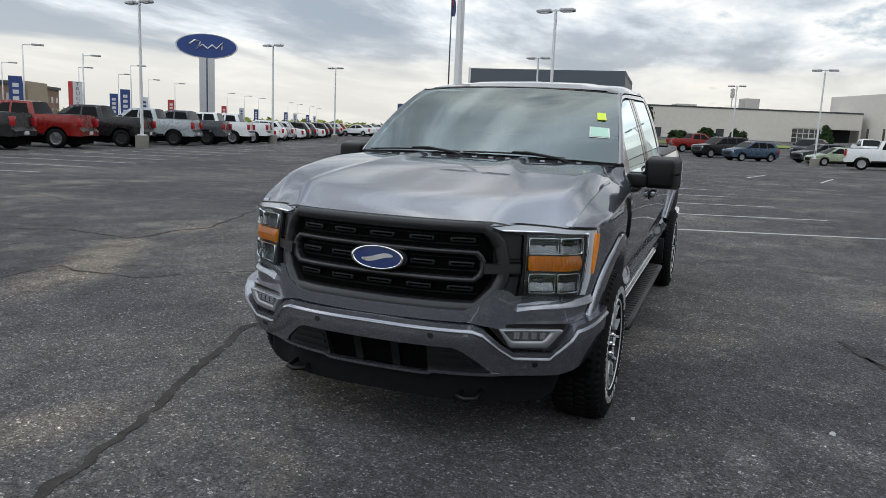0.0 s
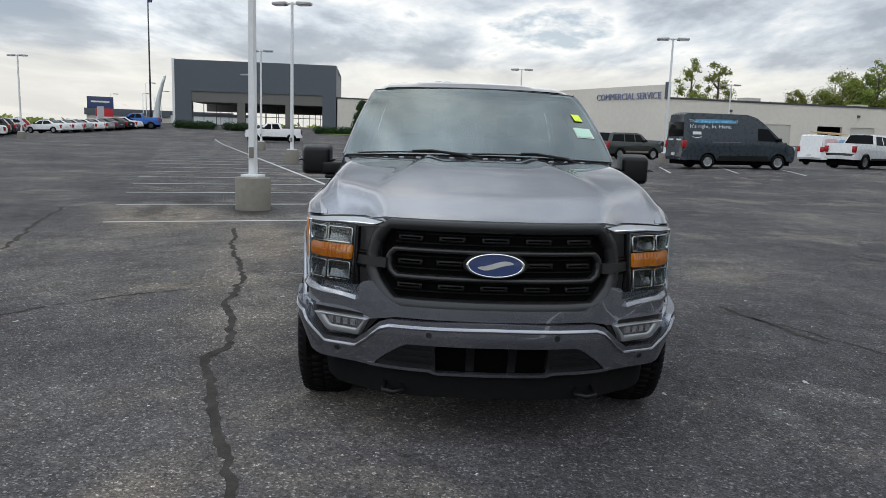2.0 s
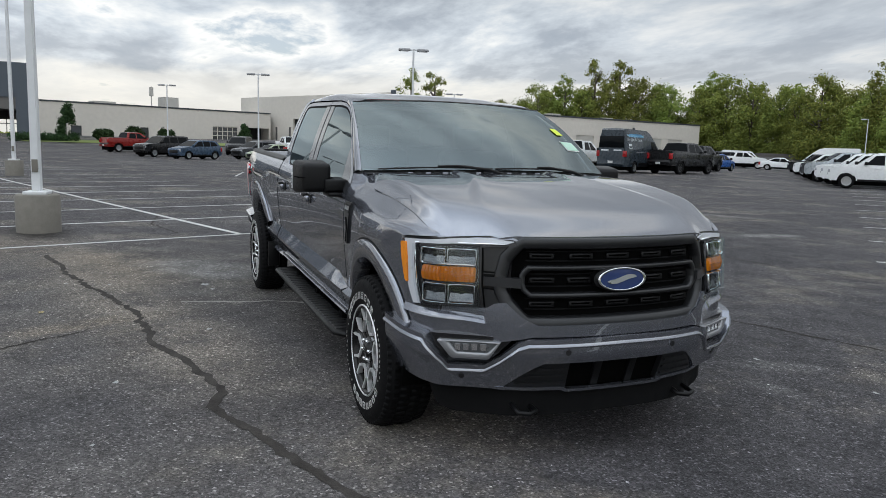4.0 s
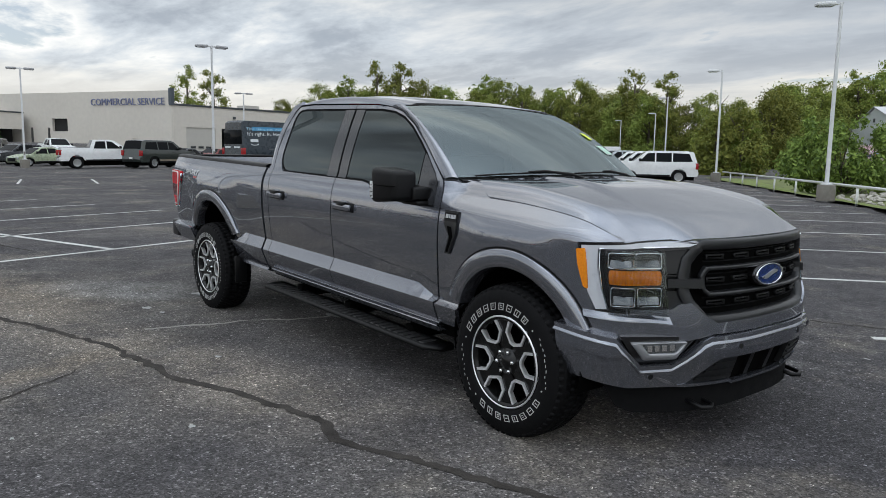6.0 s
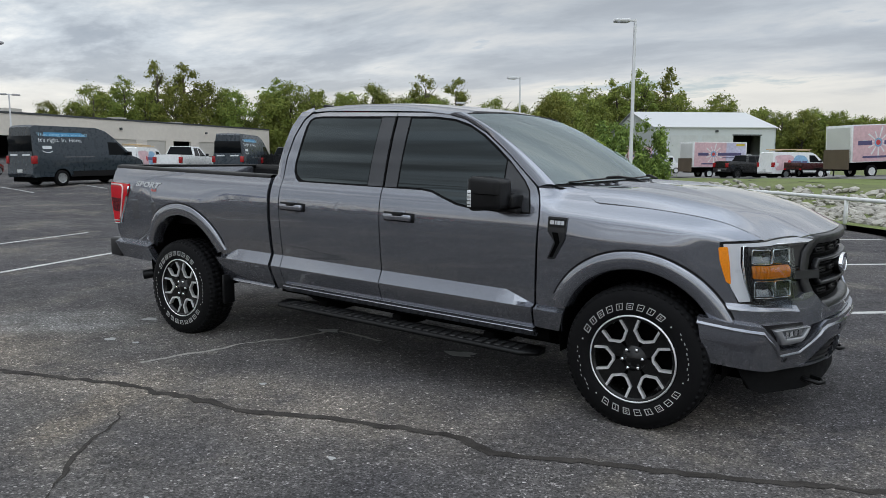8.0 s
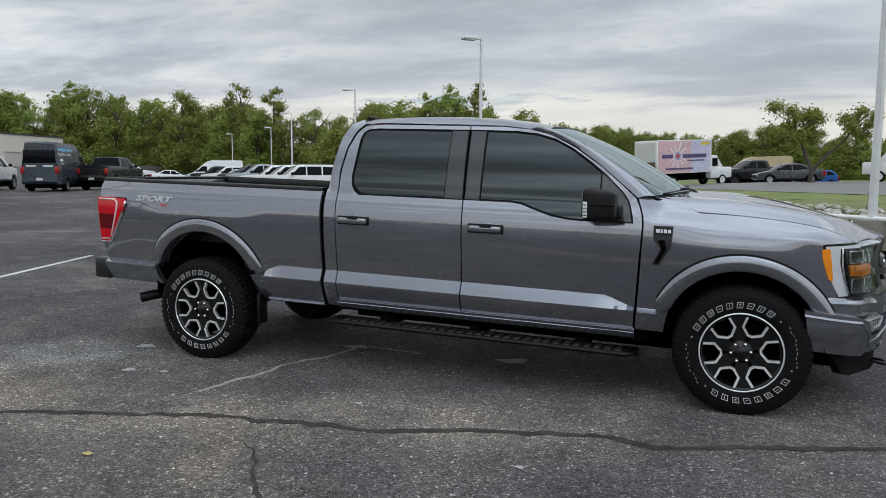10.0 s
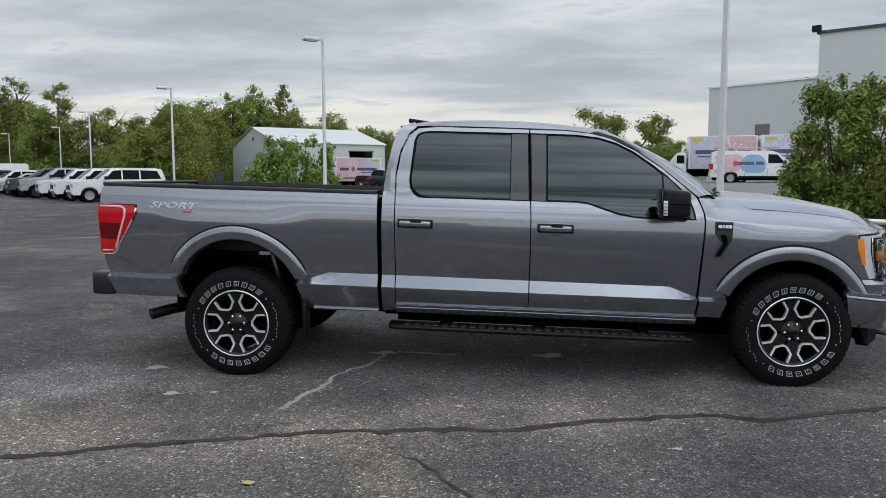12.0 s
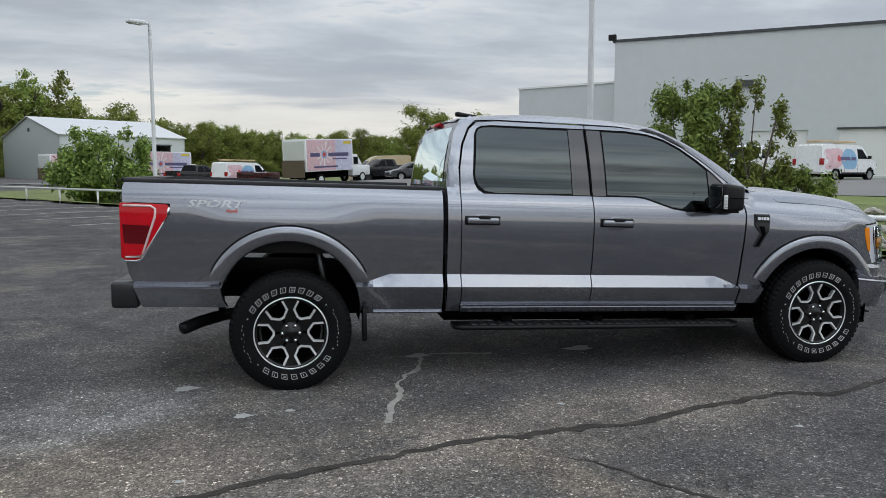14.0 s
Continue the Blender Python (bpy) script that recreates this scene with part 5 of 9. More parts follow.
    va = [(0.0, 0.282), (0.50, 0.276), (0.72, 0.262), (0.82, 0.262), (u_of(0.87), 0.30), (u_of(0.90), 0.38), (u_of(0.915), 0.445), (0.90, 0.425), (0.62, 0.412), (0.0, 0.398)]
    bpart("front_valance", panel(va + flip(va)[1:-1], on_nose(0.088, 0, 0), (0.06, 0.04), 0.08), M_DAM, T, "black plastic air dam")

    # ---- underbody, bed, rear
    # plain blocks whose near-black colour stands in for the shade beneath the truck
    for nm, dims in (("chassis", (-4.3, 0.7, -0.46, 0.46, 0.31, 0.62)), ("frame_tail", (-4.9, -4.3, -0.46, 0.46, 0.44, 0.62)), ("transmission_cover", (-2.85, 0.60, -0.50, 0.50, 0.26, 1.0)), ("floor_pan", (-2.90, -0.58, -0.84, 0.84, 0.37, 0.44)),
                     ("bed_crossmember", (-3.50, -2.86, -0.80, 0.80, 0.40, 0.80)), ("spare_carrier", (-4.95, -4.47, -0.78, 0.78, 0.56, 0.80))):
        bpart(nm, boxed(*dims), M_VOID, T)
    for s in (-1, 1):
        sh = bmesh.new()
        tube(sh, [(-3.72, s * 0.62, 0.36), (-3.80, s * 0.72, 0.85)], 0.025, 8)
        bpart("shock_absorber", sh, M_STEEL, T)
    fl = boxed(-4.98, -2.95, -0.75, 0.75, 0.79, 0.82)
    box(fl, -3.0, -2.94, -0.88, 0.88, 0.82, 1.235)
    bpart("bed_floor", fl, M_BLACK, T, "black bed liner")
    tg = boxed(-5.055, -4.985, -0.74, 0.74, 0.66, 1.27, 0.015)
    bpart("tailgate", tg, M_PAINT, T)
    bpart("tailgate_cap", boxed(-5.06, -4.98, -0.82, 0.82, 1.262, 1.285, 0.008), M_BLACK, T)
    for s in (-1, 1):
        tl = rounded([(-5.045, 0.752), (-4.94, 0.752), (-4.778, 1.015), (-4.752, 1.065), (-4.748, 1.120), (-5.05, 1.125)], [0.01, 0.04, 0, 0.0, 0.03, 0.01])
        lamp = bpart("tail_light", panel(tl, on_side(s, 0.014), (0.03, 0.03), 0.06), M_RED, T, "red tail light with a white light line")
        rim_ = bmesh.new()
        tube(rim_, [on_side(s, 0.010)(*p, 0) for p in ((-4.747, 1.10), (-4.753, 1.062), (-4.785, 1.005), (-4.935, 0.758), (-4.965, 0.747), (-5.035, 0.747))], 0.009, 6)
        bpart("lamp_rim", rim_, M_CHROME, lamp, "bright rim along the lamp's edge")
        q = [(-5.035, 0.862), (-4.905, 0.858), (-4.868, 0.980), (-5.04, 0.985)]
        bpart("dark_lens", panel(q, on_side(s, 0.016), 0.04, 0.004), M_REDDARK, lamp)
        q = [(-5.04, 0.99), (-4.87, 0.985), (-4.835, 1.06), (-4.85, 1.095), (-5.04, 1.105)]
        bpart("upper_lens", panel(q, on_side(s, 0.017), 0.04, 0.004), M_RED, lamp)
        q = [(-5.035, 0.785), (-4.94, 0.785), (-4.90, 0.85), (-5.035, 0.86)]
        bpart("lower_lens", panel(q, on_side(s, 0.017), 0.04, 0.004), M_RED, lamp)
        q = [(-4.82, 1.06), (-4.765, 1.06), (-4.765, 1.11), (-4.82, 1.112)]
        bpart("corner_lens", panel(q, on_side(s, 0.017), 0.04, 0.004), M_RED, lamp)
        ln = bmesh.new()
        f = on_side(s, 0.018)
        tube(ln, [f(*p, 0) for p in ((-5.03, 1.108), (-4.86, 1.108), (-4.832, 1.09), (-4.835, 1.04), (-4.92, 0.80), (-4.94, 0.775), (-5.03, 0.772))], 0.008, 6)
        bpart("light_line", ln, mat("lens_white", (0.75, 0.55, 0.55), 0.2, spread=0.05), lamp)
        tlb = boxed(-5.065, -5.04, s * 0.80 - 0.09, s * 0.80 + 0.06, 0.76, 1.12, 0.01)
        bpart("rear_lens", tlb, M_RED, lamp)
        # rear bumper corner
        cap = boxed(-5.135, -4.965, s * 0.845 - 0.065, s * 0.845 + 0.065, 0.432, 0.605, 0.022, 3)
        bpart("bumper_end", cap, M_CLAD, T, "dark grey rear bumper end")
        # running board
        rb = bmesh.new()
        secs = [(-2.86, 0.02), (-2.80, 0.0), (-2.5, 0.0), (-0.95, 0.0), (-0.70, 0.0), (-0.62, 0.03)]
        rows = []
        for x, tuck in secs:
            rows.append([rb.verts.new((x, s * y, z)) for y, z in ((0.80, 0.314), (0.972 - tuck * 3, 0.314 - tuck * 0.4), (0.988 - tuck * 3, 0.304 - tuck * 0.4), (0.985 - tuck * 3, 0.286), (0.95 - tuck * 2, 0.276), (0.80, 0.278))])
        for a, b in zip(rows, rows[1:]):
            for k in range(6):
                rb.faces.new((a[k], b[k], b[(k + 1) % 6], a[(k + 1) % 6]))
        rb.faces.new(rows[0])
        rb.faces.new(rows[-1][::-1])
        run = bpart("running_board", rb, M_BLACK, T, "black running board with tread pads")
        for k in range(30):
            x = -2.74 + k * 0.068
            bpart("tread_bar", boxed(x, x + 0.045, s * 0.90 - 0.06, s * 0.90 + 0.06, 0.311, 0.3195, 0.003, 1), M_TREAD, run)
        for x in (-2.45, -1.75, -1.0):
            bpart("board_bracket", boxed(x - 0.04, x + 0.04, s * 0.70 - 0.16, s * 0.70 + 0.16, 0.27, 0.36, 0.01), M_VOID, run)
        # mud flap behind the rear wheel arch front edge
        bpart("splash_guard", boxed(-3.505, -3.475, s * 0.88 - 0.06, s * 0.88 + 0.05, 0.20, 0.44, 0.008), M_BLACK, T)
        # mirror
        mb = boxed(-0.962, -0.765, s * 1.09 - 0.105, s * 1.09 + 0.105, 1.160, 1.366, 0.032, 4)
        for v in mb.verts:
            k = smoothstep(-0.93, -0.76, v.co.x)
            v.co.z = 1.275 + (v.co.z - 1.275) * (1 - 0.14 * k)
            v.co.y -= s * 0.035 * k * smoothstep(1.05, 1.20, abs(v.co.y))
        mr = bpart("door_mirror", mb, M_BLACK, T, "black door mirror on a forked arm")
        for x0, x1, z0, z1 in ((-0.925, -0.858, 1.186, 1.262), (-0.852, -0.742, 1.180, 1.258)):
            bpart("mirror_arm", boxed(x0, x1, s * 0.945 - 0.085, s * 0.945 + 0.060, z0, z1, 0.014, 3), M_BLACK, mr)
        bpart("mirror_foot", boxed(-0.90, -0.73, s * 0.935 - 0.075, s * 0.935 + 0.030, 1.150, 1.178, 0.010, 2), M_BLACK, mr)
        bpart("mirror_seam", boxed(-0.955, -0.77, s * 1.08 - 0.112, s * 1.08 + 0.112, 1.262, 1.266, 0.0), M_VOID, mr)
        bpart("mirror_glass", boxed(-0.967, -0.961, s * 1.09 - 0.085, s * 1.09 + 0.085, 1.185, 1.345, 0.002), M_MIRROR, mr, "dark mirror glass")
        rp_ = bpart("mirror_repeater", boxed(-0.958, -0.930, s * 1.192 - 0.006, s * 1.192 + 0.006, 1.185, 1.285, 0.004), mat("repeater_lens", (0.62, 0.63, 0.64), 0.2, spread=0.2, scale=60), mr, "clear repeater lamp")
        for k in range(4):
            bpart("repeater_rib", boxed(-0.956, -0.932, s * 1.198 - 0.002, s * 1.198 + 0.002, 1.198 + 0.022 * k, 1.202 + 0.022 * k), M_LAMPDARK, rp_)
    rbm = boxed(-5.13, -5.0, -0.80, 0.80, 0.44, 0.60, 0.02, 3)
    bpart("rear_bumper", rbm, M_CLAD, T)
    ex = bmesh.new()
    tube(ex, [(-4.2, -0.55, 0.36), (-4.45, -0.62, 0.335), (-4.60, -0.74, 0.31), (-4.70, -0.86, 0.285)], 0.042, 12, caps=False)
    tube(ex, [(-4.70, -0.86, 0.285), (-4.60, -0.74, 0.31)], 0.036, 12)
    bpart("exhaust_pipe", ex, M_BLACK, T, "black exhaust tip")

    # ---- seats and dashboard seen through the glass
    for x0 in (-1.75, -2.55):
        for y in (-0.40, 0.40):
            seats = bmesh.new()
            box(seats, x0, x0 + 0.50, y - 0.25, y + 0.25, 0.78, 0.92, 0.04)
            box(seats, x0 - 0.12, x0 + 0.06, y - 0.25, y + 0.25, 0.88, 1.42, 0.05)
            box(seats, x0 - 0.12, x0 + 0.0, y - 0.12, y + 0.12, 1.43, 1.60, 0.04)
            bpart("seat", seats, M_SEAT, T, "dark cloth seat")
    dash = boxed(-1.05, -0.55, -0.80, 0.80, 0.95, 1.30, 0.08, 3)
    bpart("dashboard", dash, M_SEAT, T)
    bpart("cab_floor", boxed(-2.85, -0.55, -0.82, 0.82, 0.60, 0.66), M_VOID, T)
    bpart("headlining", boxed(-2.70, -1.30, -0.64, 0.64, 1.735, 1.75), M_SEAT, T)
    return T


def tyre_meshes():
    """Tyre, rim, spokes, nuts of one wheel, outer face towards -y, axle along y."""
    R, r, w = TYRE_R, 0.246, 0.136
    ty = bmesh.new()
    prof = [(r, -w + 0.018), (r + 0.012, -w + 0.004), (r + 0.05, -w - 0.004), (R - 0.055, -w - 0.002), (R - 0.022, -w + 0.014), (R - 0.004, -w + 0.034), (R, -w + 0.06),
            (R, w - 0.06), (R - 0.022, w - 0.014), (R - 0.055, w), (r + 0.03, w), (r, w - 0.018)]
    revolve(ty, prof, 72)
    tread = bmesh.new()
    for k in range(60):                                   # tread blocks on the shoulder
        a = 2 * math.pi * k / 60
        for y0, y1, da in ((-w + 0.014, -w + 0.075, 0.0), (-w + 0.082, -0.002, 0.045), (0.006, w - 0.082, 0.0), (w - 0.075, w - 0.014, 0.045)):
            c, h = a + da, 0.036
            vs = []
            for rr, dd in ((R - 0.012, 1.0), (R + 0.005, 0.88)):
                for yy in (y0, y1):
                    for sg in (-1, 1):
                        rim_r = rr - (0.016 if (yy == y0 and y0 < -0.1) or (yy == y1 and y1 > 0.1) else 0.0)
                        vs.append(tread.verts.new((rim_r * math.cos(c + sg * h * dd), yy, rim_r * math.sin(c + sg * h * dd))))
            for q in ((0, 1, 3, 2), (4, 6, 7, 5), (0, 4, 5, 1), (2, 3, 7, 6), (0, 2, 6, 4), (1, 5, 7, 3)):
                tread.faces.new([vs[i] for i in q])
    rim = bmesh.new()
    revolve(rim, [(r + 0.004, -w + 0.010), (r - 0.004, -w + 0.004), (r - 0.020, -w + 0.008), (r - 0.026, -w + 0.03), (r - 0.05, 0.02), (r - 0.05, w - 0.02)], 60)
    back = bmesh.new()
    revolve(back, [(0.200, -w + 0.10), (0.10, -w + 0.10), (0.001, -w + 0.10)], 36)
    return ty, rim, back, tread


WHEEL_MESH = {}


def wheel(parent, x, s, turn=0.0):
    """One wheel: tyre with raised white marks, black rim with bright split spokes."""
    w = 0.136
    m = pose(x, s * 0.857, HUB_Z, 0, 0, 0 if s < 0 else 180) @ Matrix.Rotation(radians(turn), 4, "Y")
    if not WHEEL_MESH:
        ty, rim, back, tread = tyre_meshes()
        tyre = part("tyre", ty, M_RUBBER, parent, "black all-terrain tyre with raised white marks")
        tagged(part("tread", tread, M_RUBBER, tyre), kind="stuff")
        rr_ = random.Random(6)
        f = [(radians(149 - 11.6 * k), radians(149 - 11.6 * k - 7.2), 0.280, 0.317, k) for k in range(9)]
        f += [(radians(232 + 12.4 * k), radians(232 + 12.4 * k + 7.4), 0.281, 0.316, k + 3) for k in range(8)]
        f += [(radians(a), radians(a + 1.4), 0.296, 0.304, -1) for a in (158, 38, 222, 337)]
        f += [(radians(a), radians(a + rr_.uniform(1.2, 3.0)), r_, r_ + 0.003, -1) for a in list(range(-18, 32, 5)) + list(range(168, 216, 5)) for r_ in (0.318 + rr_.uniform(-0.012, 0.004),)]
        for a0, a1, r0, r1, k in f:                       # raised outlined marks round the sidewall
            marks = bmesh.new()

            def at_(t, q):
                aa = a0 + (a1 - a0) * (t + 0.18 * (q - 0.5))
                r_ = r0 + (r1 - r0) * q
                return (r_ * math.cos(aa), -w - 0.0062, r_ * math.sin(aa))
            if k < 0:
                loops = [[(0, 0), (1, 0), (1, 1), (0, 1)]]
                marks.faces.new([marks.verts.new(at_(*p)) for p in loops[0]])
            else:
                e = 0.10
                bars = [(0, 0, 1, e), (0, 1 - e, 1, 1), (0, 0, e, 1), (1 - e, 0, 1, 1)]
                bars += [[(0.3, 0.42, 0.7, 0.42 + e)], [(0.42, 0.25, 0.42 + e, 0.75)], [(0.3, 0.3, 0.7, 0.3 + e), (0.3, 0.58, 0.7, 0.58 + e)]][k % 3]
                for t0, q0, t1, q1 in bars:
                    marks.faces.new([marks.verts.new(at_(*p)) for p in ((t0, q0), (t1, q0), (t1, q1), (t0, q1))])
            ext = bmesh.ops.extrude_face_region(marks, geom=marks.faces[:])
            for v in ext["geom"]:
                if isinstance(v, bmesh.types.BMVert):
                    v.co.y += 0.004
            part("sidewall_mark", marks, M_WHITE_RUB, tyre, smooth=False)
        rim_ob = part("rim", rim, M_RIMBLACK, parent, "black rim with machined bright edges")
        lipb = bmesh.new()
        revolve(lipb, [(0.2490, -w + 0.006), (0.2450, -w + 0.0005), (0.2405, -w + 0.001), (0.2370, -w + 0.010)], 60)
        part("rim_lip", lipb, M_ALU, rim_ob, "machined bright rim edge")
        back_ob = part("brake_disc", back, M_VOID, rim_ob)

        def slab(poly, y_face, deep, material, name, up):
            b = bmesh.new()
            f_ = [b.verts.new((p[0], y_face + (p[2] if len(p) > 2 else 0.0), p[1])) for p in poly]
            k_ = [b.verts.new((p[0], y_face + deep, p[1])) for p in poly]
            b.faces.new(f_)
            for q in range(len(poly)):
                b.faces.new((f_[q], k_[q], k_[(q + 1) % len(poly)], f_[(q + 1) % len(poly)]))
            return part(name, b, material, up, smooth=False)
        for k in range(6):
            a = radians(60 * k)
            ca, sa = math.cos(a), math.sin(a)

            def rot(p):
                return (p[0] * ca - p[1] * sa, p[0] * sa + p[1] * ca) + tuple(p[2:])
            # bright outline of one pocket between two spokes: inner line, outer line
            pin = [(0.240, 0.0585), (0.153, 0.0530), (0.1215, 0.010), (0.1215, -0.010), (0.153, -0.0530), (0.240, -0.0585)]
            pout = [(0.240, 0.0715), (0.1460, 0.0658), (0.1080, 0.0142), (0.1080, -0.0142), (0.1460, -0.0658), (0.240, -0.0715)]
            for q in range(5):
                fall = [0.002 + 0.10 * (0.24 - pin[i][0]) for i in (q, q + 1)]
                poly = [(*pin[q], fall[0]), (*pin[q + 1], fall[1]), (*pout[q + 1], fall[1]), (*pout[q], fall[0])]
                slab([rot(p) for p in poly], -w + 0.004, 0.035, M_ALU, "spoke_edge", rim_ob)
            # black spoke face between this pocket and the next
            b2 = a + radians(30)
            c2, s2 = math.cos(b2), math.sin(b2)
            arm = [(0.05, -0.028, 0.03), (0.105, -0.046, 0.026), (0.155, -0.020, 0.022), (0.236, -0.054, 0.014), (0.242, 0.0, 0.014), (0.236, 0.054, 0.014), (0.155, 0.020, 0.022), (0.105, 0.046, 0.026), (0.05, 0.028, 0.03)]
            slab([(p[0] * c2 - p[1] * s2, p[0] * s2 + p[1] * c2, p[2]) for p in arm], -w + 0.004, 0.06, M_RIMBLACK, "spoke", rim_ob)
        hub = bmesh.new()
        revolve(hub, [(0.002, -w + 0.012), (0.036, -w + 0.014), (0.042, -w + 0.022), (0.072, -w + 0.030), (0.080, -w + 0.06)], 30)
        part("hub_cap", hub, M_RIMBLACK, rim_ob)
        for k in range(6):
            a = radians(60 * k)
            nb = bmesh.new()
            revolve(nb, [(0.001, -w + 0.004), (0.008, -w + 0.006), (0.0105, -w + 0.014), (0.0105, -w + 0.04)], 10, (0.0575 * math.cos(a), 0, 0.0575 * math.sin(a)))
            part("wheel_nut", nb, M_CHROME, rim_ob)
        WHEEL_MESH["tyre"], WHEEL_MESH["rim"] = tyre, rim_ob
        tyre.matrix_local = m
        rim_ob.matrix_local = m
    else:
        for src in (WHEEL_MESH["tyre"], WHEEL_MESH["rim"]):
            o = copy_thing(src, m)
            o.parent = parent


TRUCK = pickup()
for wx, ws_, wt in ((0.0, -1, -6), (AXLE_R, -1, 0), (0.0, 1, 20), (AXLE_R, 1, 50)):
    wheel(TRUCK, wx, ws_, wt)

# ---------------------------------------------------------------- ground, lines, seams, verge
M_GRASS = mat("mown_grass", (0.130, 0.165, 0.038), 0.95, spread=0.35, scale=2.5, bump=0.8, bump_scale=25)
M_ROUGH_GRASS = mat("rough_bank_grass", (0.120, 0.142, 0.042), 0.95, spread=0.45, scale=3, bump=0.9, bump_scale=12)
M_ROAD = mat("pale_road", (0.17, 0.165, 0.16), 0.9, spread=0.2, scale=1.2, bump=0.2, bump_scale=60)
M_ROCK = mat("limestone_riprap", (0.27, 0.255, 0.225), 0.9, spread=0.3, scale=3, bump=0.5, bump_scale=12, per_object=0.25)
M_ROCK_MIX = mat("limestone_rubble", (0.27, 0.255, 0.225), 0.9, spread=0.3, scale=3, bump=0.5, bump_scale=12, per_object=0.25, islands=True)
RAIL_O, RAIL_D, RAIL_N = Vector((-0.7, 14.3)), Vector((-0.638, 0.770)), Vector((0.770, 0.638))


def rail_pt(k, s=0.0):
    return RAIL_O + RAIL_D * k + RAIL_N * s


def ground_z(x, y):
    """The lot is flat, rises a little to the showroom; behind the white rail a ditch and then higher ground."""
    z = 0.0
    if x < -60:
        z += 0.00085 * min(-60 - x, 48) ** 2 * smoothstep(-52, -40, y)
    s = (Vector((x, y)) - RAIL_O).dot(RAIL_N)
    z += 0.32 * smoothstep(20, 34, -x) * smoothstep(7, 15, y) * (1 - smoothstep(-14, -8, s)) * (1 - 0.5 * smoothstep(42, 55, -x))
    if s > 0.5:
        k = (Vector((x, y)) - RAIL_O).dot(RAIL_D)
        far = smoothstep(48, 18, k)
        z += far * (-0.35 * smoothstep(0.6, 3.0, s) + 0.75 * smoothstep(3.0, 11.0, s) + 0.58 * smoothstep(13, 26, s))
    return z


def sheet(name, xs, ys, lift, material, inside=None, wave=0.0):
    bm = bmesh.new()
    grid = {}
    for i, x in enumerate(xs):
        for j, y in enumerate(ys):
            grid[i, j] = (x, y)
    made = {}

    def vert(i, j):
        if (i, j) not in made:
            x, y = grid[i, j]
            q = Vector((x, y)) - RAIL_O
            under = 0.45 * smoothstep(1.2, 3.2, q.dot(RAIL_N)) * smoothstep(-58, -52, q.dot(RAIL_D)) * smoothstep(44, 38, q.dot(RAIL_D))   # lies under the turf
            made[i, j] = bm.verts.new((x, y, ground_z(x, y) - under + lift + wave * noise.noise((x * 0.7, y * 0.7, 3.0))))
        return made[i, j]
    for i in range(len(xs) - 1):
        for j in range(len(ys) - 1):
            cx, cy = (xs[i] + xs[i + 1]) / 2, (ys[j] + ys[j + 1]) / 2
            if inside is None or inside(cx, cy):
                bm.faces.new((vert(i, j), vert(i + 1, j), vert(i + 1, j + 1), vert(i, j + 1)))
    return part(name, bm, material)


XS = [-1500, -900, -500, -300, -220, -180, -160] + [float(v) for v in np.arange(-145, 66, 3.0)] + [80, 110, 160, 250, 500, 900, 1500]
YS = [-1500, -900, -500, -300, -200, -140, -100, -80] + [float(v) for v in np.arange(-66, 70, 2.5)] + [75, 82, 90, 100, 115, 130, 150, 180, 250, 400, 800, 1500]
GROUND = tagged(sheet("ground", XS, YS, 0.0, M_ASPHALT), "dark worn asphalt of a large parking lot", "ground", kind="structure")


def rail_sheet(name, ks, ss, lift, material, wave=0.0):
    bm = bmesh.new()
    rows = []
    for k in ks:
        row = []
        for s in ss:
            p = rail_pt(k, s)
            row.append(bm.verts.new((p.x, p.y, ground_z(p.x, p.y) + lift + wave * noise.noise((p.x * 0.8, p.y * 0.8, 1.0)))))
        rows.append(row)
    for a, b in zip(rows, rows[1:]):
        for q in range(len(ss) - 1):
            bm.faces.new((a[q], b[q], b[q + 1], a[q + 1]))
    return part(name, bm, material)


tagged(rail_sheet("grass_verge", np.arange(-60, 46, 1.0), [0.35, 0.7, 1.1, 1.6, 2.2, 3.0], 0.03, M_GRASS, 0.02), "mown green grass strip beside the lot", "grass", kind="stuff")
tagged(rail_sheet("ditch_bank", np.arange(-60, 46, 1.0), list(np.arange(3.0, 12.6, 0.6)), 0.03, M_ROUGH_GRASS, 0.12), "rough grass bank of a drainage ditch", "grass", kind="stuff")
tagged(rail_sheet("grass_lawn", np.arange(-60, 46, 2.0), list(np.arange(12.0, 17.1, 1.0)), 0.04, M_GRASS, 0.04), "mown lawn on the bank behind the ditch", "grass", kind="stuff")
tagged(rail_sheet("service_road", np.arange(-70, 80, 4.0), [16.8, 20, 24, 28, 32, 36, 40], 0.06, M_ROAD), "pale grey service road and yard", "road", kind="structure")
tagged(rail_sheet("far_lawn", np.arange(-140, 130, 6.0), [40, 48, 60, 80, 120, 200, 400], 0.05, M_ROUGH_GRASS, 0.1), "rough grass beyond the service yard", "grass", kind="stuff")


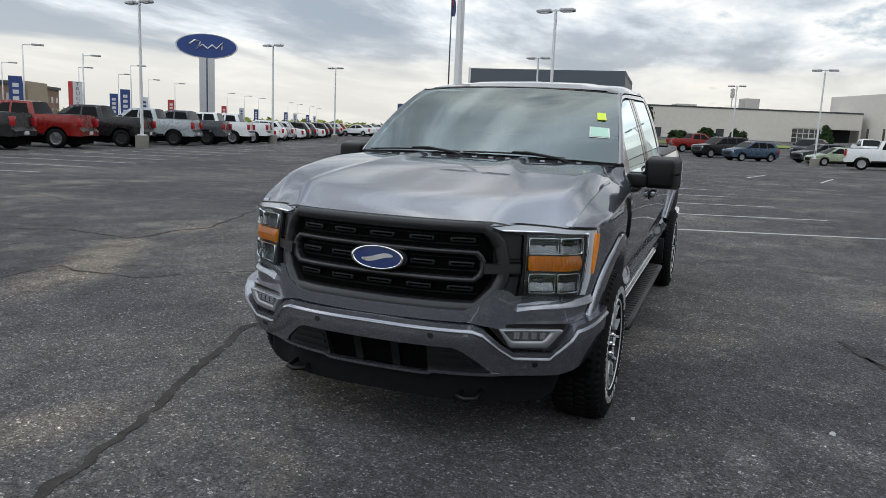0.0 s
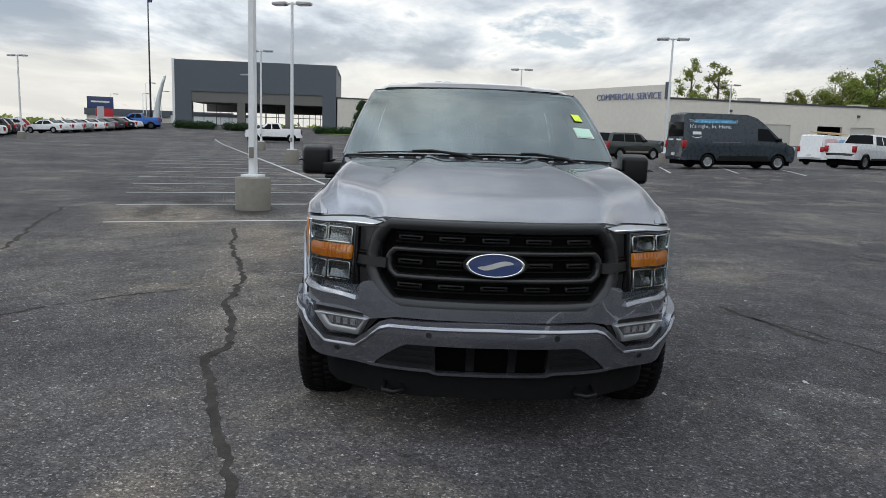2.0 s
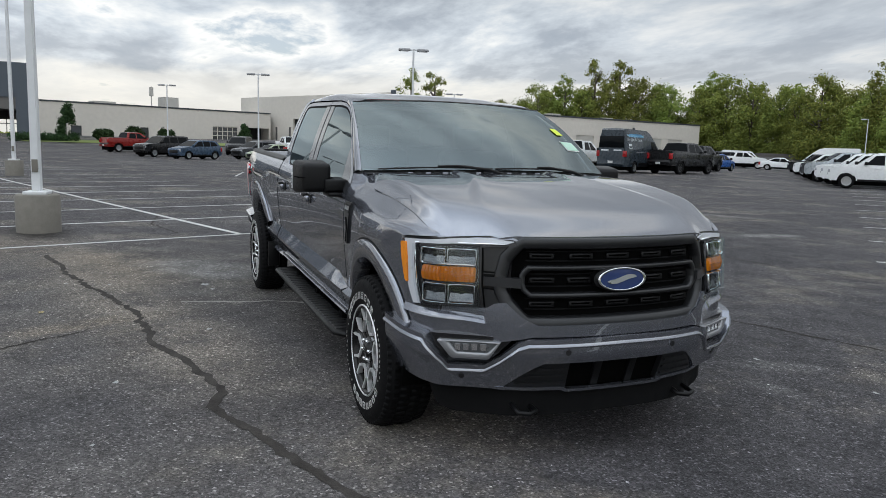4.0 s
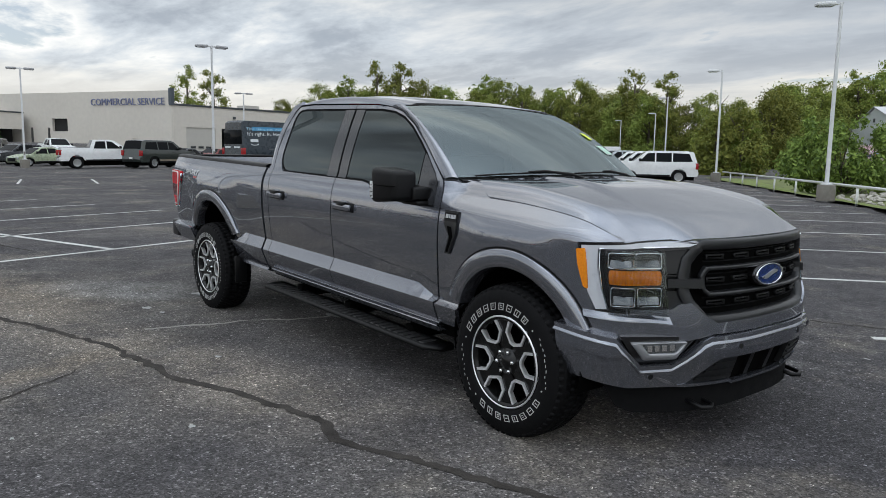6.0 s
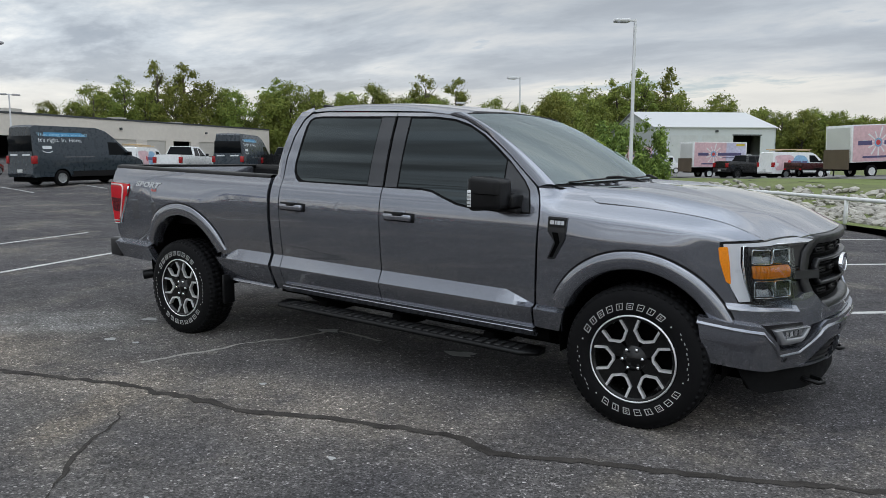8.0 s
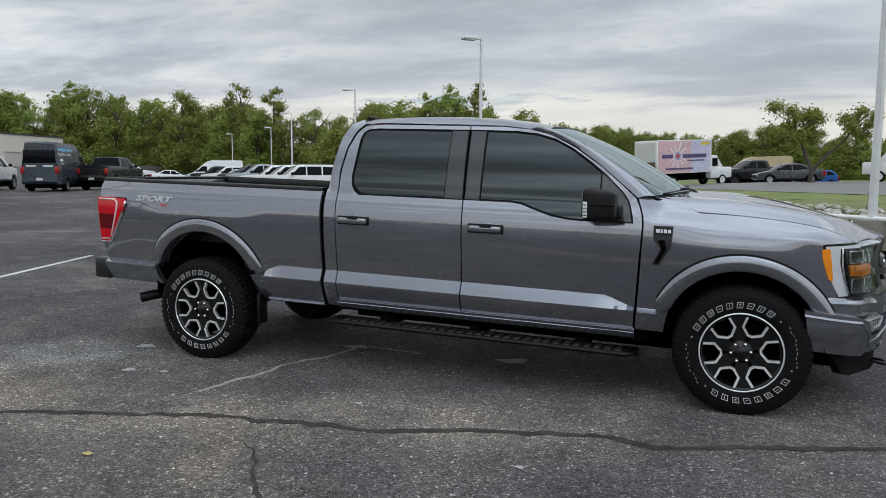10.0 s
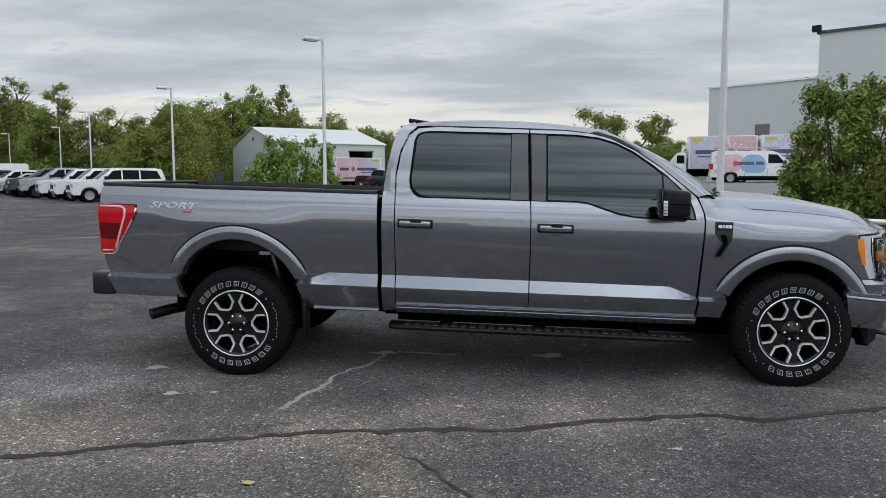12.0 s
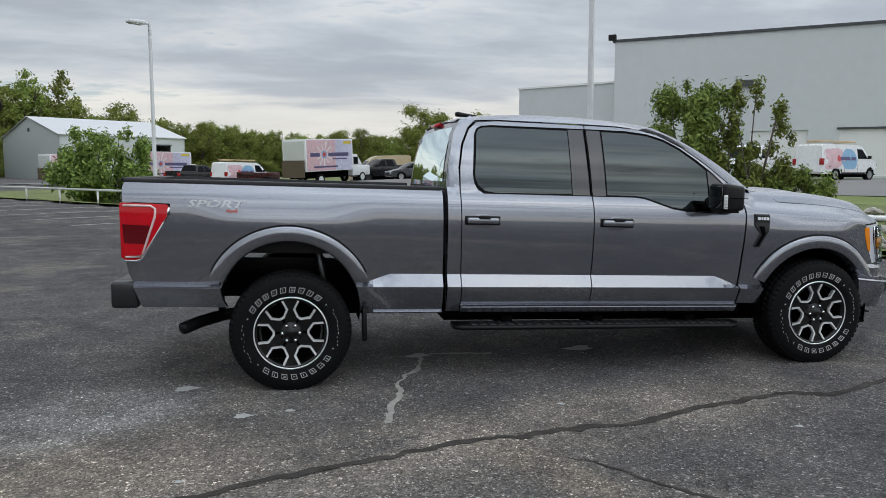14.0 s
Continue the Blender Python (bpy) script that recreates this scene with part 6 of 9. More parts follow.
def ribbon(pts, width, z, jag=0.0, seed=0):
    """A flat strip along a line; jag makes its width and line uneven."""
    rnd = random.Random(seed)
    fine = []
    for a, b in zip(pts, pts[1:]):
        a, b = Vector(a), Vector(b)
        n = max(2, int((b - a).length / (0.045 if jag else 6.0)))
        for i in range(n):
            fine.append(a + (b - a) * i / n)
    fine.append(Vector(pts[-1]))
    bm = bmesh.new()
    prev = None
    for i, p in enumerate(fine):
        d = (fine[min(i + 1, len(fine) - 1)] - fine[max(i - 1, 0)]).normalized()
        nrm = Vector((-d.y, d.x))
        off = jag * (noise.noise((p.x * 2.2, p.y * 2.2, seed)) + 0.7 * noise.noise((p.x * 9, p.y * 9, seed + 5)))
        w = width * (1 + (0.9 * jag / max(width, 1e-3)) * 0.6 * noise.noise((p.x * 5, p.y * 5, seed + 9))) if jag else width
        c = p + nrm * off
        z0 = ground_z(c.x, c.y) + z
        e = [0.28 * width * noise.noise((p.x * 23, p.y * 23, seed + q)) if jag else 0.0 for q in (3, 17)]
        cur = [bm.verts.new((*(c + nrm * (w / 2 + e[0])), z0)), bm.verts.new((*(c - nrm * (w / 2 + e[1])), z0))]
        if prev:
            bm.faces.new((prev[0], cur[0], cur[1], prev[1]))
        prev = cur
    return bm


SEAMS = (
    ([(2.3, -0.8), (1.7, -1.0), (1.0, -1.2), (0.4, -1.45), (-0.45, -1.76), (-0.8, -1.68), (-1.3, -1.8), (-1.9, -1.98), (-2.7, -2.1), (-3.3, -2.2), (-4.0, -2.45), (-5.3, -2.85), (-6.8, -3.2)], 0.075),
    ([(-1.75, -3.35), (-2.1, -3.05), (-2.45, -2.6), (-2.6, -2.5)], 0.028),
    ([(-2.0, 2.55), (-1.5, 2.8), (-1.1, 3.0), (-0.5, 3.2), (0.6, 3.6)], 0.035),
    ([(-6.5, 5.3), (-4.9, 6.0), (-3.6, 6.1), (-2.0, 6.6)], 0.03),
    ([(-0.7, -4.6), (-1.2, -4.7), (-1.4, -4.65), (-1.3, -4.3), (-1.35, -3.6), (-1.7, -3.4)], 0.035),
    ([(-2.7, -7.2), (-3.2, -6.6), (-3.05, -5.4), (-4.0, -5.4), (-4.5, -5.3), (-6.7, -6.1), (-9.0, -6.8)], 0.07),
    ([(-5.4, -11.0), (-6.0, -10.4), (-5.5, -8.8)], 0.04),
    ([(-2.4, 2.4), (-2.0, 2.5), (-1.2, 2.75)], 0.06),
    ([(2.0, -0.9), (2.3, -0.6), (2.9, -0.5)], 0.05),
    ([(-9.0, -1.5), (-10.5, -1.9), (-12.5, -1.7)], 0.05),
)
for i, (pts, wd) in enumerate(SEAMS):
    part("tar_seam", ribbon(pts, wd * 0.72, 0.004, 0.055, i), M_TAR, GROUND, smooth=False)
M_CRACK = mat("pale_crack_filling", (0.30, 0.285, 0.26), 0.9, spread=0.4, scale=9, bump=0.4, bump_scale=80)
for i, pts in enumerate(([(-3.45, -1.75), (-3.3, -1.3), (-3.3, -1.0), (-3.05, -0.62), (-3.0, -0.22)], [(-2.9, -0.15), (-2.4, -0.25)])):
    part("dry_crack", ribbon(pts, 0.035, 0.003, 0.06, 30 + i), M_CRACK, GROUND, smooth=False)
M_SPOT = mat("pale_residue", (0.36, 0.36, 0.35), 0.9, spread=0.3, scale=12)
rnd = random.Random(4)
for cx, cy, r in [(-1.63, -0.2, 0.075), (-3.0, -0.2, 0.06), (-4.7, -0.82, 0.05), (-4.28, -1.47, 0.035), (-4.0, -1.42, 0.02), (-2.3, -1.6, 0.018), (-0.27, 2.12, 0.02)] + \
        [(rnd.uniform(-5, 3), rnd.uniform(-4, 3), rnd.uniform(0.006, 0.016)) for _ in range(40)]:
    b = bmesh.new()
    b.faces.new([b.verts.new((cx + r * (1 + 0.35 * math.sin(3 * a + cx)) * 1.6 * math.cos(a), cy + r * (1 + 0.3 * math.sin(2 * a + cy)) * math.sin(a), 0.003)) for a in np.linspace(0, 2 * math.pi, 14, endpoint=False)])
    part("pale_spot", b, M_SPOT, GROUND, smooth=False)

# stall lines: the double row with its spine, the row of the far trucks, the row along the rail
ROW_U, ROW_V = Vector((-0.945, -0.32)), Vector((-0.33, 0.944))


def line(a, b, w=0.10):
    part("parking_line", ribbon([a, b], w, 0.005), M_LINE, GROUND, smooth=False)


for j in range(27):
    c = Vector((-8.7, -0.55)) + ROW_U * 2.75 * j
    line(c - ROW_V * 5.0, c + ROW_V * 5.1)
line(Vector((-8.7, -0.55)), Vector((-8.7, -0.55)) + ROW_U * 72, 0.11)
for j in range(-3, 16):
    c = Vector((-9.8, -14.9)) + ROW_U * 2.68 * j
    line(c, c - ROW_V * 5.2)
for j in range(-7, 12):
    line(rail_pt(0.4 + 3.25 * j, -6.4), rail_pt(0.4 + 3.25 * j, -0.9))
for j in range(6):
    c = Vector((-36.0, 3.0)) + Vector((0.5, 2.9)) * j
    line(c, c + Vector((5.0, -1.0)))

# fallen leaf
lf = bmesh.new()
vs = [lf.verts.new(p) for p in ((-0.035, 0, 0.004), (-0.01, 0.02, 0.012), (0.025, 0.016, 0.006), (0.04, 0, 0.012), (0.02, -0.018, 0.005), (-0.012, -0.02, 0.010), (0, 0, 0.006))]
for k in range(6):
    lf.faces.new((vs[6], vs[k], vs[(k + 1) % 6]))
leaf = part("fallen_leaf", lf, mat("yellow_leaf", (0.42, 0.33, 0.12), 0.7, spread=0.2, scale=40), label="dry yellow leaf lying on the asphalt")
leaf.location = (-3.25, -2.89, 0.004)
tagged(leaf, category="leaf")

# white pipe rail along the verge
fence = thing("pipe_fence", pose(*rail_pt(0), 0, 0, 0, math.degrees(math.atan2(RAIL_D.y, RAIL_D.x))), "low white painted pipe rail fence along the grass", "fence")
for k in range(-8, 10):
    b = bmesh.new()
    at_k = 3.87 * k + 0.3
    tube(b, [(at_k, -0.45, ground_z(*rail_pt(at_k, 0.45)) - 0.1), (at_k, -0.45, 0.62)], 0.045, 8)
    part("post", b, M_WHITE, fence)
b = bmesh.new()
tube(b, [(-33, -0.45, 0.62), (38, -0.45, 0.62)], 0.05, 8)
part("rail", b, M_WHITE, fence)

# riprap on the bank
bank = thing("rock_bank", pose(0, 0, 0), "pale limestone riprap rocks on the ditch bank", "rocks")
protos = []
rnd = random.Random(11)
for v in range(6):
    b = bmesh.new()
    bmesh.ops.create_icosphere(b, subdivisions=1, radius=0.5)
    for q in b.verts:
        q.co = Vector((q.co.x * 1.3, q.co.y, q.co.z * 0.62)) * (1 + 0.35 * noise.noise(q.co * 2.3 + Vector((v * 7, 0, 0))))
    me = bpy.data.meshes.new("rock")
    b.to_mesh(me)
    b.free()
    me.materials.append(M_ROCK)
    protos.append(me)
def rock_at(near):
    """A place and turn for one rock; the near ones lie along the stretch beside the lot."""
    k, q = (rnd.uniform(-5, 8) if near else rnd.uniform(-12, 24)), rnd.triangular(2.6, 9.6, 5.6)
    pt = rail_pt(k, q)
    z = rnd.uniform(0.15, 0.40)
    return Matrix.LocRotScale((pt.x, pt.y, ground_z(pt.x, pt.y) + 0.05 + 0.12 * z), Euler((rnd.uniform(-0.5, 0.5), rnd.uniform(-0.5, 0.5), rnd.uniform(0, 6.3))), (z, z, z))


for n in range(300):
    o = new("rock", rnd.choice(protos))
    o.matrix_world = rock_at(True)
    o.parent = bank
RV, RF = [], []
for n in range(1500):
    me, m = rnd.choice(protos), rock_at(n % 3 == 0)
    base_ = len(RV)
    RV += [m @ v.co for v in me.vertices]
    RF += [[base_ + q for q in f.vertices] for f in me.polygons]
me = bpy.data.meshes.new("rubble")
me.from_pydata(RV, [], RF)
me.materials.append(M_ROCK_MIX)
o = tagged(new("rubble", me), kind="stuff")
o.parent = bank

# ---------------------------------------------------------------- lamp posts
LAMP_MESH = {}


def lamp_post(x, y, h, turn, double, base=True, small=False):
    z = ground_z(x, y)
    key = (round(h, 2), double, base)
    m = pose(x, y, z, 0, 0, turn)
    lab = ("white steel lamp post with two heads on concrete base" if double else "white steel lamp post with one head on concrete base")
    if key in LAMP_MESH:
        return copy_thing(LAMP_MESH[key], m)
    L = thing("lamp_post", m, lab, "lamp post", "lamp posts of the lot")
    z0 = 0.0
    if base:
        b = bmesh.new()
        prof = [(0.0, 0), (0.30, 0), (0.30, 0.58), (0.285, 0.60), (0.0, 0.60)]
        rings = [[b.verts.new((r * 1.08 * math.cos(t), r * 1.08 * math.sin(t), zz)) for t in (2 * math.pi * q / 20 for q in range(20))] for r, zz in prof[1:4]]
        for u, v in zip(rings, rings[1:]):
            for q in range(20):
                b.faces.new((u[q], u[(q + 1) % 20], v[(q + 1) % 20], v[q]))
        b.faces.new(rings[-1])
        part("base", b, M_CONCRETE, L, "weathered concrete base")
        z0 = 0.60
    part("foot_plate", boxed(-0.17, 0.17, -0.17, 0.17, z0, z0 + 0.05, 0.01), M_POLE, L)
    b = bmesh.new()
    s0, s1 = 0.066, 0.050
    lo = [b.verts.new((a * s0, c * s0, z0 + 0.04)) for a, c in ((-1, -1), (1, -1), (1, 1), (-1, 1))]
    hi = [b.verts.new((a * s1, c * s1, h)) for a, c in ((-1, -1), (1, -1), (1, 1), (-1, 1))]
    for q in range(4):
        b.faces.new((lo[q], lo[(q + 1) % 4], hi[(q + 1) % 4], hi[q]))
    b.faces.new(hi)
    bmesh.ops.bevel(b, geom=[e for e in b.edges if abs(e.verts[0].co.z - e.verts[1].co.z) > 1], offset=0.015, segments=2, affect="EDGES")
    part("pole", b, M_POLE, L)
    if base:
        part("hand_hole_cover", boxed(-0.045, 0.045, -0.082, -0.072, z0 + 0.35, z0 + 0.55, 0.004), M_CONCRETE, L)
    for sg in ((-1, 1) if double else (1,)):
        part("arm", boxed(min(0, sg * 0.35), max(0, sg * 0.35), -0.035, 0.035, h - 0.09, h - 0.02, 0.01), M_POLE, L)
        b = boxed(min(sg * 0.22, sg * 0.88), max(sg * 0.22, sg * 0.88), -0.19, 0.19, h - 0.13, h + 0.02, 0.045, 3)
        for v in b.verts:
            if v.co.z > h - 0.05 and sg * v.co.x > 0.5:
                v.co.z -= 0.05 * (sg * v.co.x - 0.5)
        part("lamp_head", b, M_POLE if not double else M_LAMPHEAD, L)
        part("lens", boxed(min(sg * 0.32, sg * 0.80), max(sg * 0.32, sg * 0.80), -0.14, 0.14, h - 0.145, h - 0.128), M_LENSGREY, L)
    LAMP_MESH[key] = L
    return L


M_LAMPHEAD = mat("grey_lamp_head", (0.36, 0.36, 0.37), 0.5, spread=0.1)
RAIL_TURN = math.degrees(math.atan2(-RAIL_N.y, -RAIL_N.x))
for x, y in ((-9.55, -3.58), (-29.4, -6.55), (-49.6, -12.5), (-77.0, -20.0), (-24.9, -25.9), (-42.0, -30.0), (-60.0, -35.2), (-38.2, 13.1), (-57.0, 6.9), (-79.0, 0.9), (-68, 28.5)):
    lamp_post(x, y, 7.0, 80, True)
for x, y in ((2.85, 10.75), (-9.54, 25.0), (-23.5, 41.1), (-38.7, 57.8), (-54.0, 78.0), (-70.0, 92.0)):
    lamp_post(x, y, 7.2, RAIL_TURN, False)

# ---------------------------------------------------------------- vehicles
WHEELS = {}


def small_wheel(parent, x, y, r, w, face, rim_mat):
    """Tyre and rim; face: -1 or 1, the side its rim shows."""
    key = (round(r, 3), round(w, 3), rim_mat.name)
    if key not in WHEELS:
        t = bmesh.new()
        rr = r * 0.62
        revolve(t, [(rr, -w / 2 + 0.015), (rr + 0.03, -w / 2), (r - 0.03, -w / 2 + 0.006), (r, -w / 2 + 0.04), (r, w / 2 - 0.04), (r - 0.03, w / 2), (rr, w / 2 - 0.01)], 28)
        me = bpy.data.meshes.new("tyre")
        for f in t.faces:
            f.smooth = True
        t.to_mesh(me)
        t.free()
        me.materials.append(M_RUBBER)
        b = bmesh.new()
        revolve(b, [(rr + 0.003, -w / 2 + 0.012), (rr - 0.02, -w / 2 + 0.02), (rr - 0.03, -w / 2 + 0.07), (0.0, -w / 2 + 0.08)], 24)
        for k in range(6):
            a = 2 * math.pi * k / 6
            ca, sa = math.cos(a), math.sin(a)
            q = [(0.02, -0.03), (rr - 0.01, -0.045), (rr - 0.01, 0.045), (0.02, 0.03)]
            f = [b.verts.new((p[0] * ca - p[1] * sa, -w / 2 + 0.022, p[0] * sa + p[1] * ca)) for p in q]
            g = [b.verts.new((p[0] * ca - p[1] * sa, -w / 2 + 0.06, p[0] * sa + p[1] * ca)) for p in q]
            b.faces.new(f)
            for j in range(4):
                b.faces.new((f[j], g[j], g[(j + 1) % 4], f[(j + 1) % 4]))
        mr = bpy.data.meshes.new("rim")
        b.to_mesh(mr)
        b.free()
        mr.materials.append(rim_mat)
        WHEELS[key] = me, mr
    me, mr = WHEELS[key]
    o = new("wheel", me)
    o.parent = parent
    o.matrix_local = pose(x, y, r, 0, 0, 0 if face < 0 else 180)
    q = new("rim", mr)
    q.parent = o
    return o


M_CARGLASS = mat("dark_car_glass", (0.005, 0.006, 0.007), 0.12, spread=0.1, spec=0.08)
M_TAIL = mat("tail_lamp_red", (0.32, 0.012, 0.014), 0.2, spread=0.15)
M_RIMDARK = mat("dark_alloy_rim", (0.05, 0.05, 0.052), 0.35, metal=0.5, spread=0.1)
M_SEAMDARK = mat("door_gap", (0.01, 0.01, 0.01), 0.9, spread=0.1, spec=0.1)
M_RIMGREY = mat("alloy_rim", (0.40, 0.41, 0.42), 0.3, metal=0.8, spread=0.1)
M_HEADLAMP = mat("clear_headlamp", (0.55, 0.57, 0.60), 0.15, metal=0.4, spread=0.1, coat=1.0)
M_PLATE = mat("plate_white", (0.55, 0.56, 0.55), 0.5, spread=0.1)


def paint(name, c, metal=0.2):
    return mat("paint_" + name, c, 0.28, metal=metal, spread=0.06, scale=2, coat=0.35, spec=0.3)


SPECS = {
    # length axis: front axle at 0; outline runs from the front's foot over the top to the rear's foot
    "pickup": dict(wb=3.69, half=0.97, r=0.425, foot=0.54, arch=0.51, tuck=0.22, belt=1.35,
                   line=[(0.80, 0.48, "b"), (0.93, 0.66, "b"), (0.93, 1.04, "b"), (0.86, 1.20, "b"), (0.60, 1.27, "b"), (-0.42, 1.38, "g"), (-1.22, 1.93, "b"), (-1.45, 1.98, "b"),
                         (-2.45, 1.98, "b"), (-2.60, 1.94, "g"), (-2.80, 1.44, "k"), (-4.62, 1.44, "b"), (-4.68, 0.86, "k"), (-4.82, 0.74, "k"), (-4.78, 0.54, "b")],
                   win=[[(-0.80, 1.37), (-1.36, 1.86), (-1.70, 1.89), (-1.70, 1.37)], [(-1.79, 1.37), (-1.79, 1.89), (-2.40, 1.88), (-2.58, 1.39)]]),
    "suv": dict(wb=3.10, half=0.97, r=0.40, foot=0.42, arch=0.46, tuck=0.17, belt=1.25,
                line=[(0.75, 0.38, "b"), (0.92, 0.55, "b"), (0.92, 0.95, "b"), (0.84, 1.10, "b"), (0.55, 1.17, "b"), (-0.45, 1.26, "g"), (-1.15, 1.82, "b"), (-1.45, 1.90, "b"),
                      (-3.60, 1.90, "b"), (-3.92, 1.84, "g"), (-4.12, 1.28, "b"), (-4.18, 0.85, "b"), (-4.24, 0.60, "k"), (-4.15, 0.42, "b")],
                win=[[(-0.80, 1.27), (-1.28, 1.76), (-1.70, 1.79), (-1.70, 1.27)], [(-1.78, 1.27), (-1.78, 1.79), (-2.66, 1.79), (-2.66, 1.27)], [(-2.74, 1.27), (-2.74, 1.79), (-3.66, 1.76), (-3.86, 1.30)]]),
    "sedan": dict(wb=2.80, half=0.90, r=0.33, foot=0.30, arch=0.39, tuck=0.22, belt=0.95,
                  line=[(0.70, 0.25, "b"), (0.90, 0.40, "b"), (0.88, 0.64, "b"), (0.70, 0.76, "b"), (-0.15, 0.93, "g"), (-1.00, 1.38, "b"), (-1.40, 1.44, "b"), (-2.10, 1.42, "g"),
                        (-2.95, 1.06, "b"), (-3.65, 1.00, "b"), (-3.78, 0.75, "b"), (-3.80, 0.42, "k"), (-3.65, 0.28, "b")],
                  win=[[(-0.55, 0.97), (-1.05, 1.33), (-1.48, 1.37), (-1.48, 0.96)], [(-1.56, 0.96), (-1.56, 1.37), (-2.10, 1.35), (-2.68, 1.04)]]),
    "crossover": dict(wb=2.75, half=0.93, r=0.35, foot=0.34, arch=0.41, tuck=0.18, belt=1.08,
                      line=[(0.68, 0.30, "b"), (0.86, 0.48, "b"), (0.86, 0.80, "b"), (0.74, 0.94, "b"), (-0.25, 1.10, "g"), (-1.02, 1.56, "b"), (-1.35, 1.65, "b"), (-2.75, 1.62, "b"),
                            (-3.05, 1.56, "g"), (-3.42, 1.12, "b"), (-3.56, 0.85, "b"), (-3.60, 0.50, "k"), (-3.45, 0.33, "b")],
                      win=[[(-0.60, 1.12), (-1.10, 1.51), (-1.52, 1.56), (-1.52, 1.11)], [(-1.60, 1.11), (-1.60, 1.56), (-2.28, 1.55), (-2.28, 1.12)], [(-2.35, 1.13), (-2.35, 1.54), (-2.85, 1.48), (-3.10, 1.20)]]),
    "van": dict(wb=3.75, half=1.02, r=0.36, foot=0.42, arch=0.43, tuck=0.16, belt=1.35,
                line=[(0.72, 0.32, "k"), (0.95, 0.50, "b"), (0.98, 0.90, "b"), (0.80, 1.12, "b"), (0.20, 1.35, "g"), (-0.72, 2.18, "b"), (-1.20, 2.52, "b"), (-1.70, 2.66, "b"),
                      (-4.80, 2.70, "b"), (-4.98, 2.60, "b"), (-5.06, 0.80, "b"), (-5.10, 0.55, "k"), (-5.02, 0.40, "b")],
                win=[[(-0.02, 1.38), (-0.62, 1.98), (-1.15, 2.0), (-1.15, 1.36)]]),
    "cargo_van": dict(wb=3.43, half=0.98, r=0.36, foot=0.40, arch=0.43, tuck=0.12, belt=1.25,
                      line=[(0.70, 0.32, "k"), (0.90, 0.45, "b"), (0.92, 0.90, "b"), (0.75, 1.08, "b"), (0.10, 1.25, "g"), (-0.65, 1.92, "b"), (-1.0, 2.05, "b"), (-4.30, 2.08, "b"),
                            (-4.55, 1.98, "b"), (-4.64, 0.80, "b"), (-4.70, 0.52, "k"), (-4.60, 0.38, "b")],
                      win=[[(-0.25, 1.28), (-0.72, 1.82), (-1.25, 1.84), (-1.25, 1.27)]]),
}


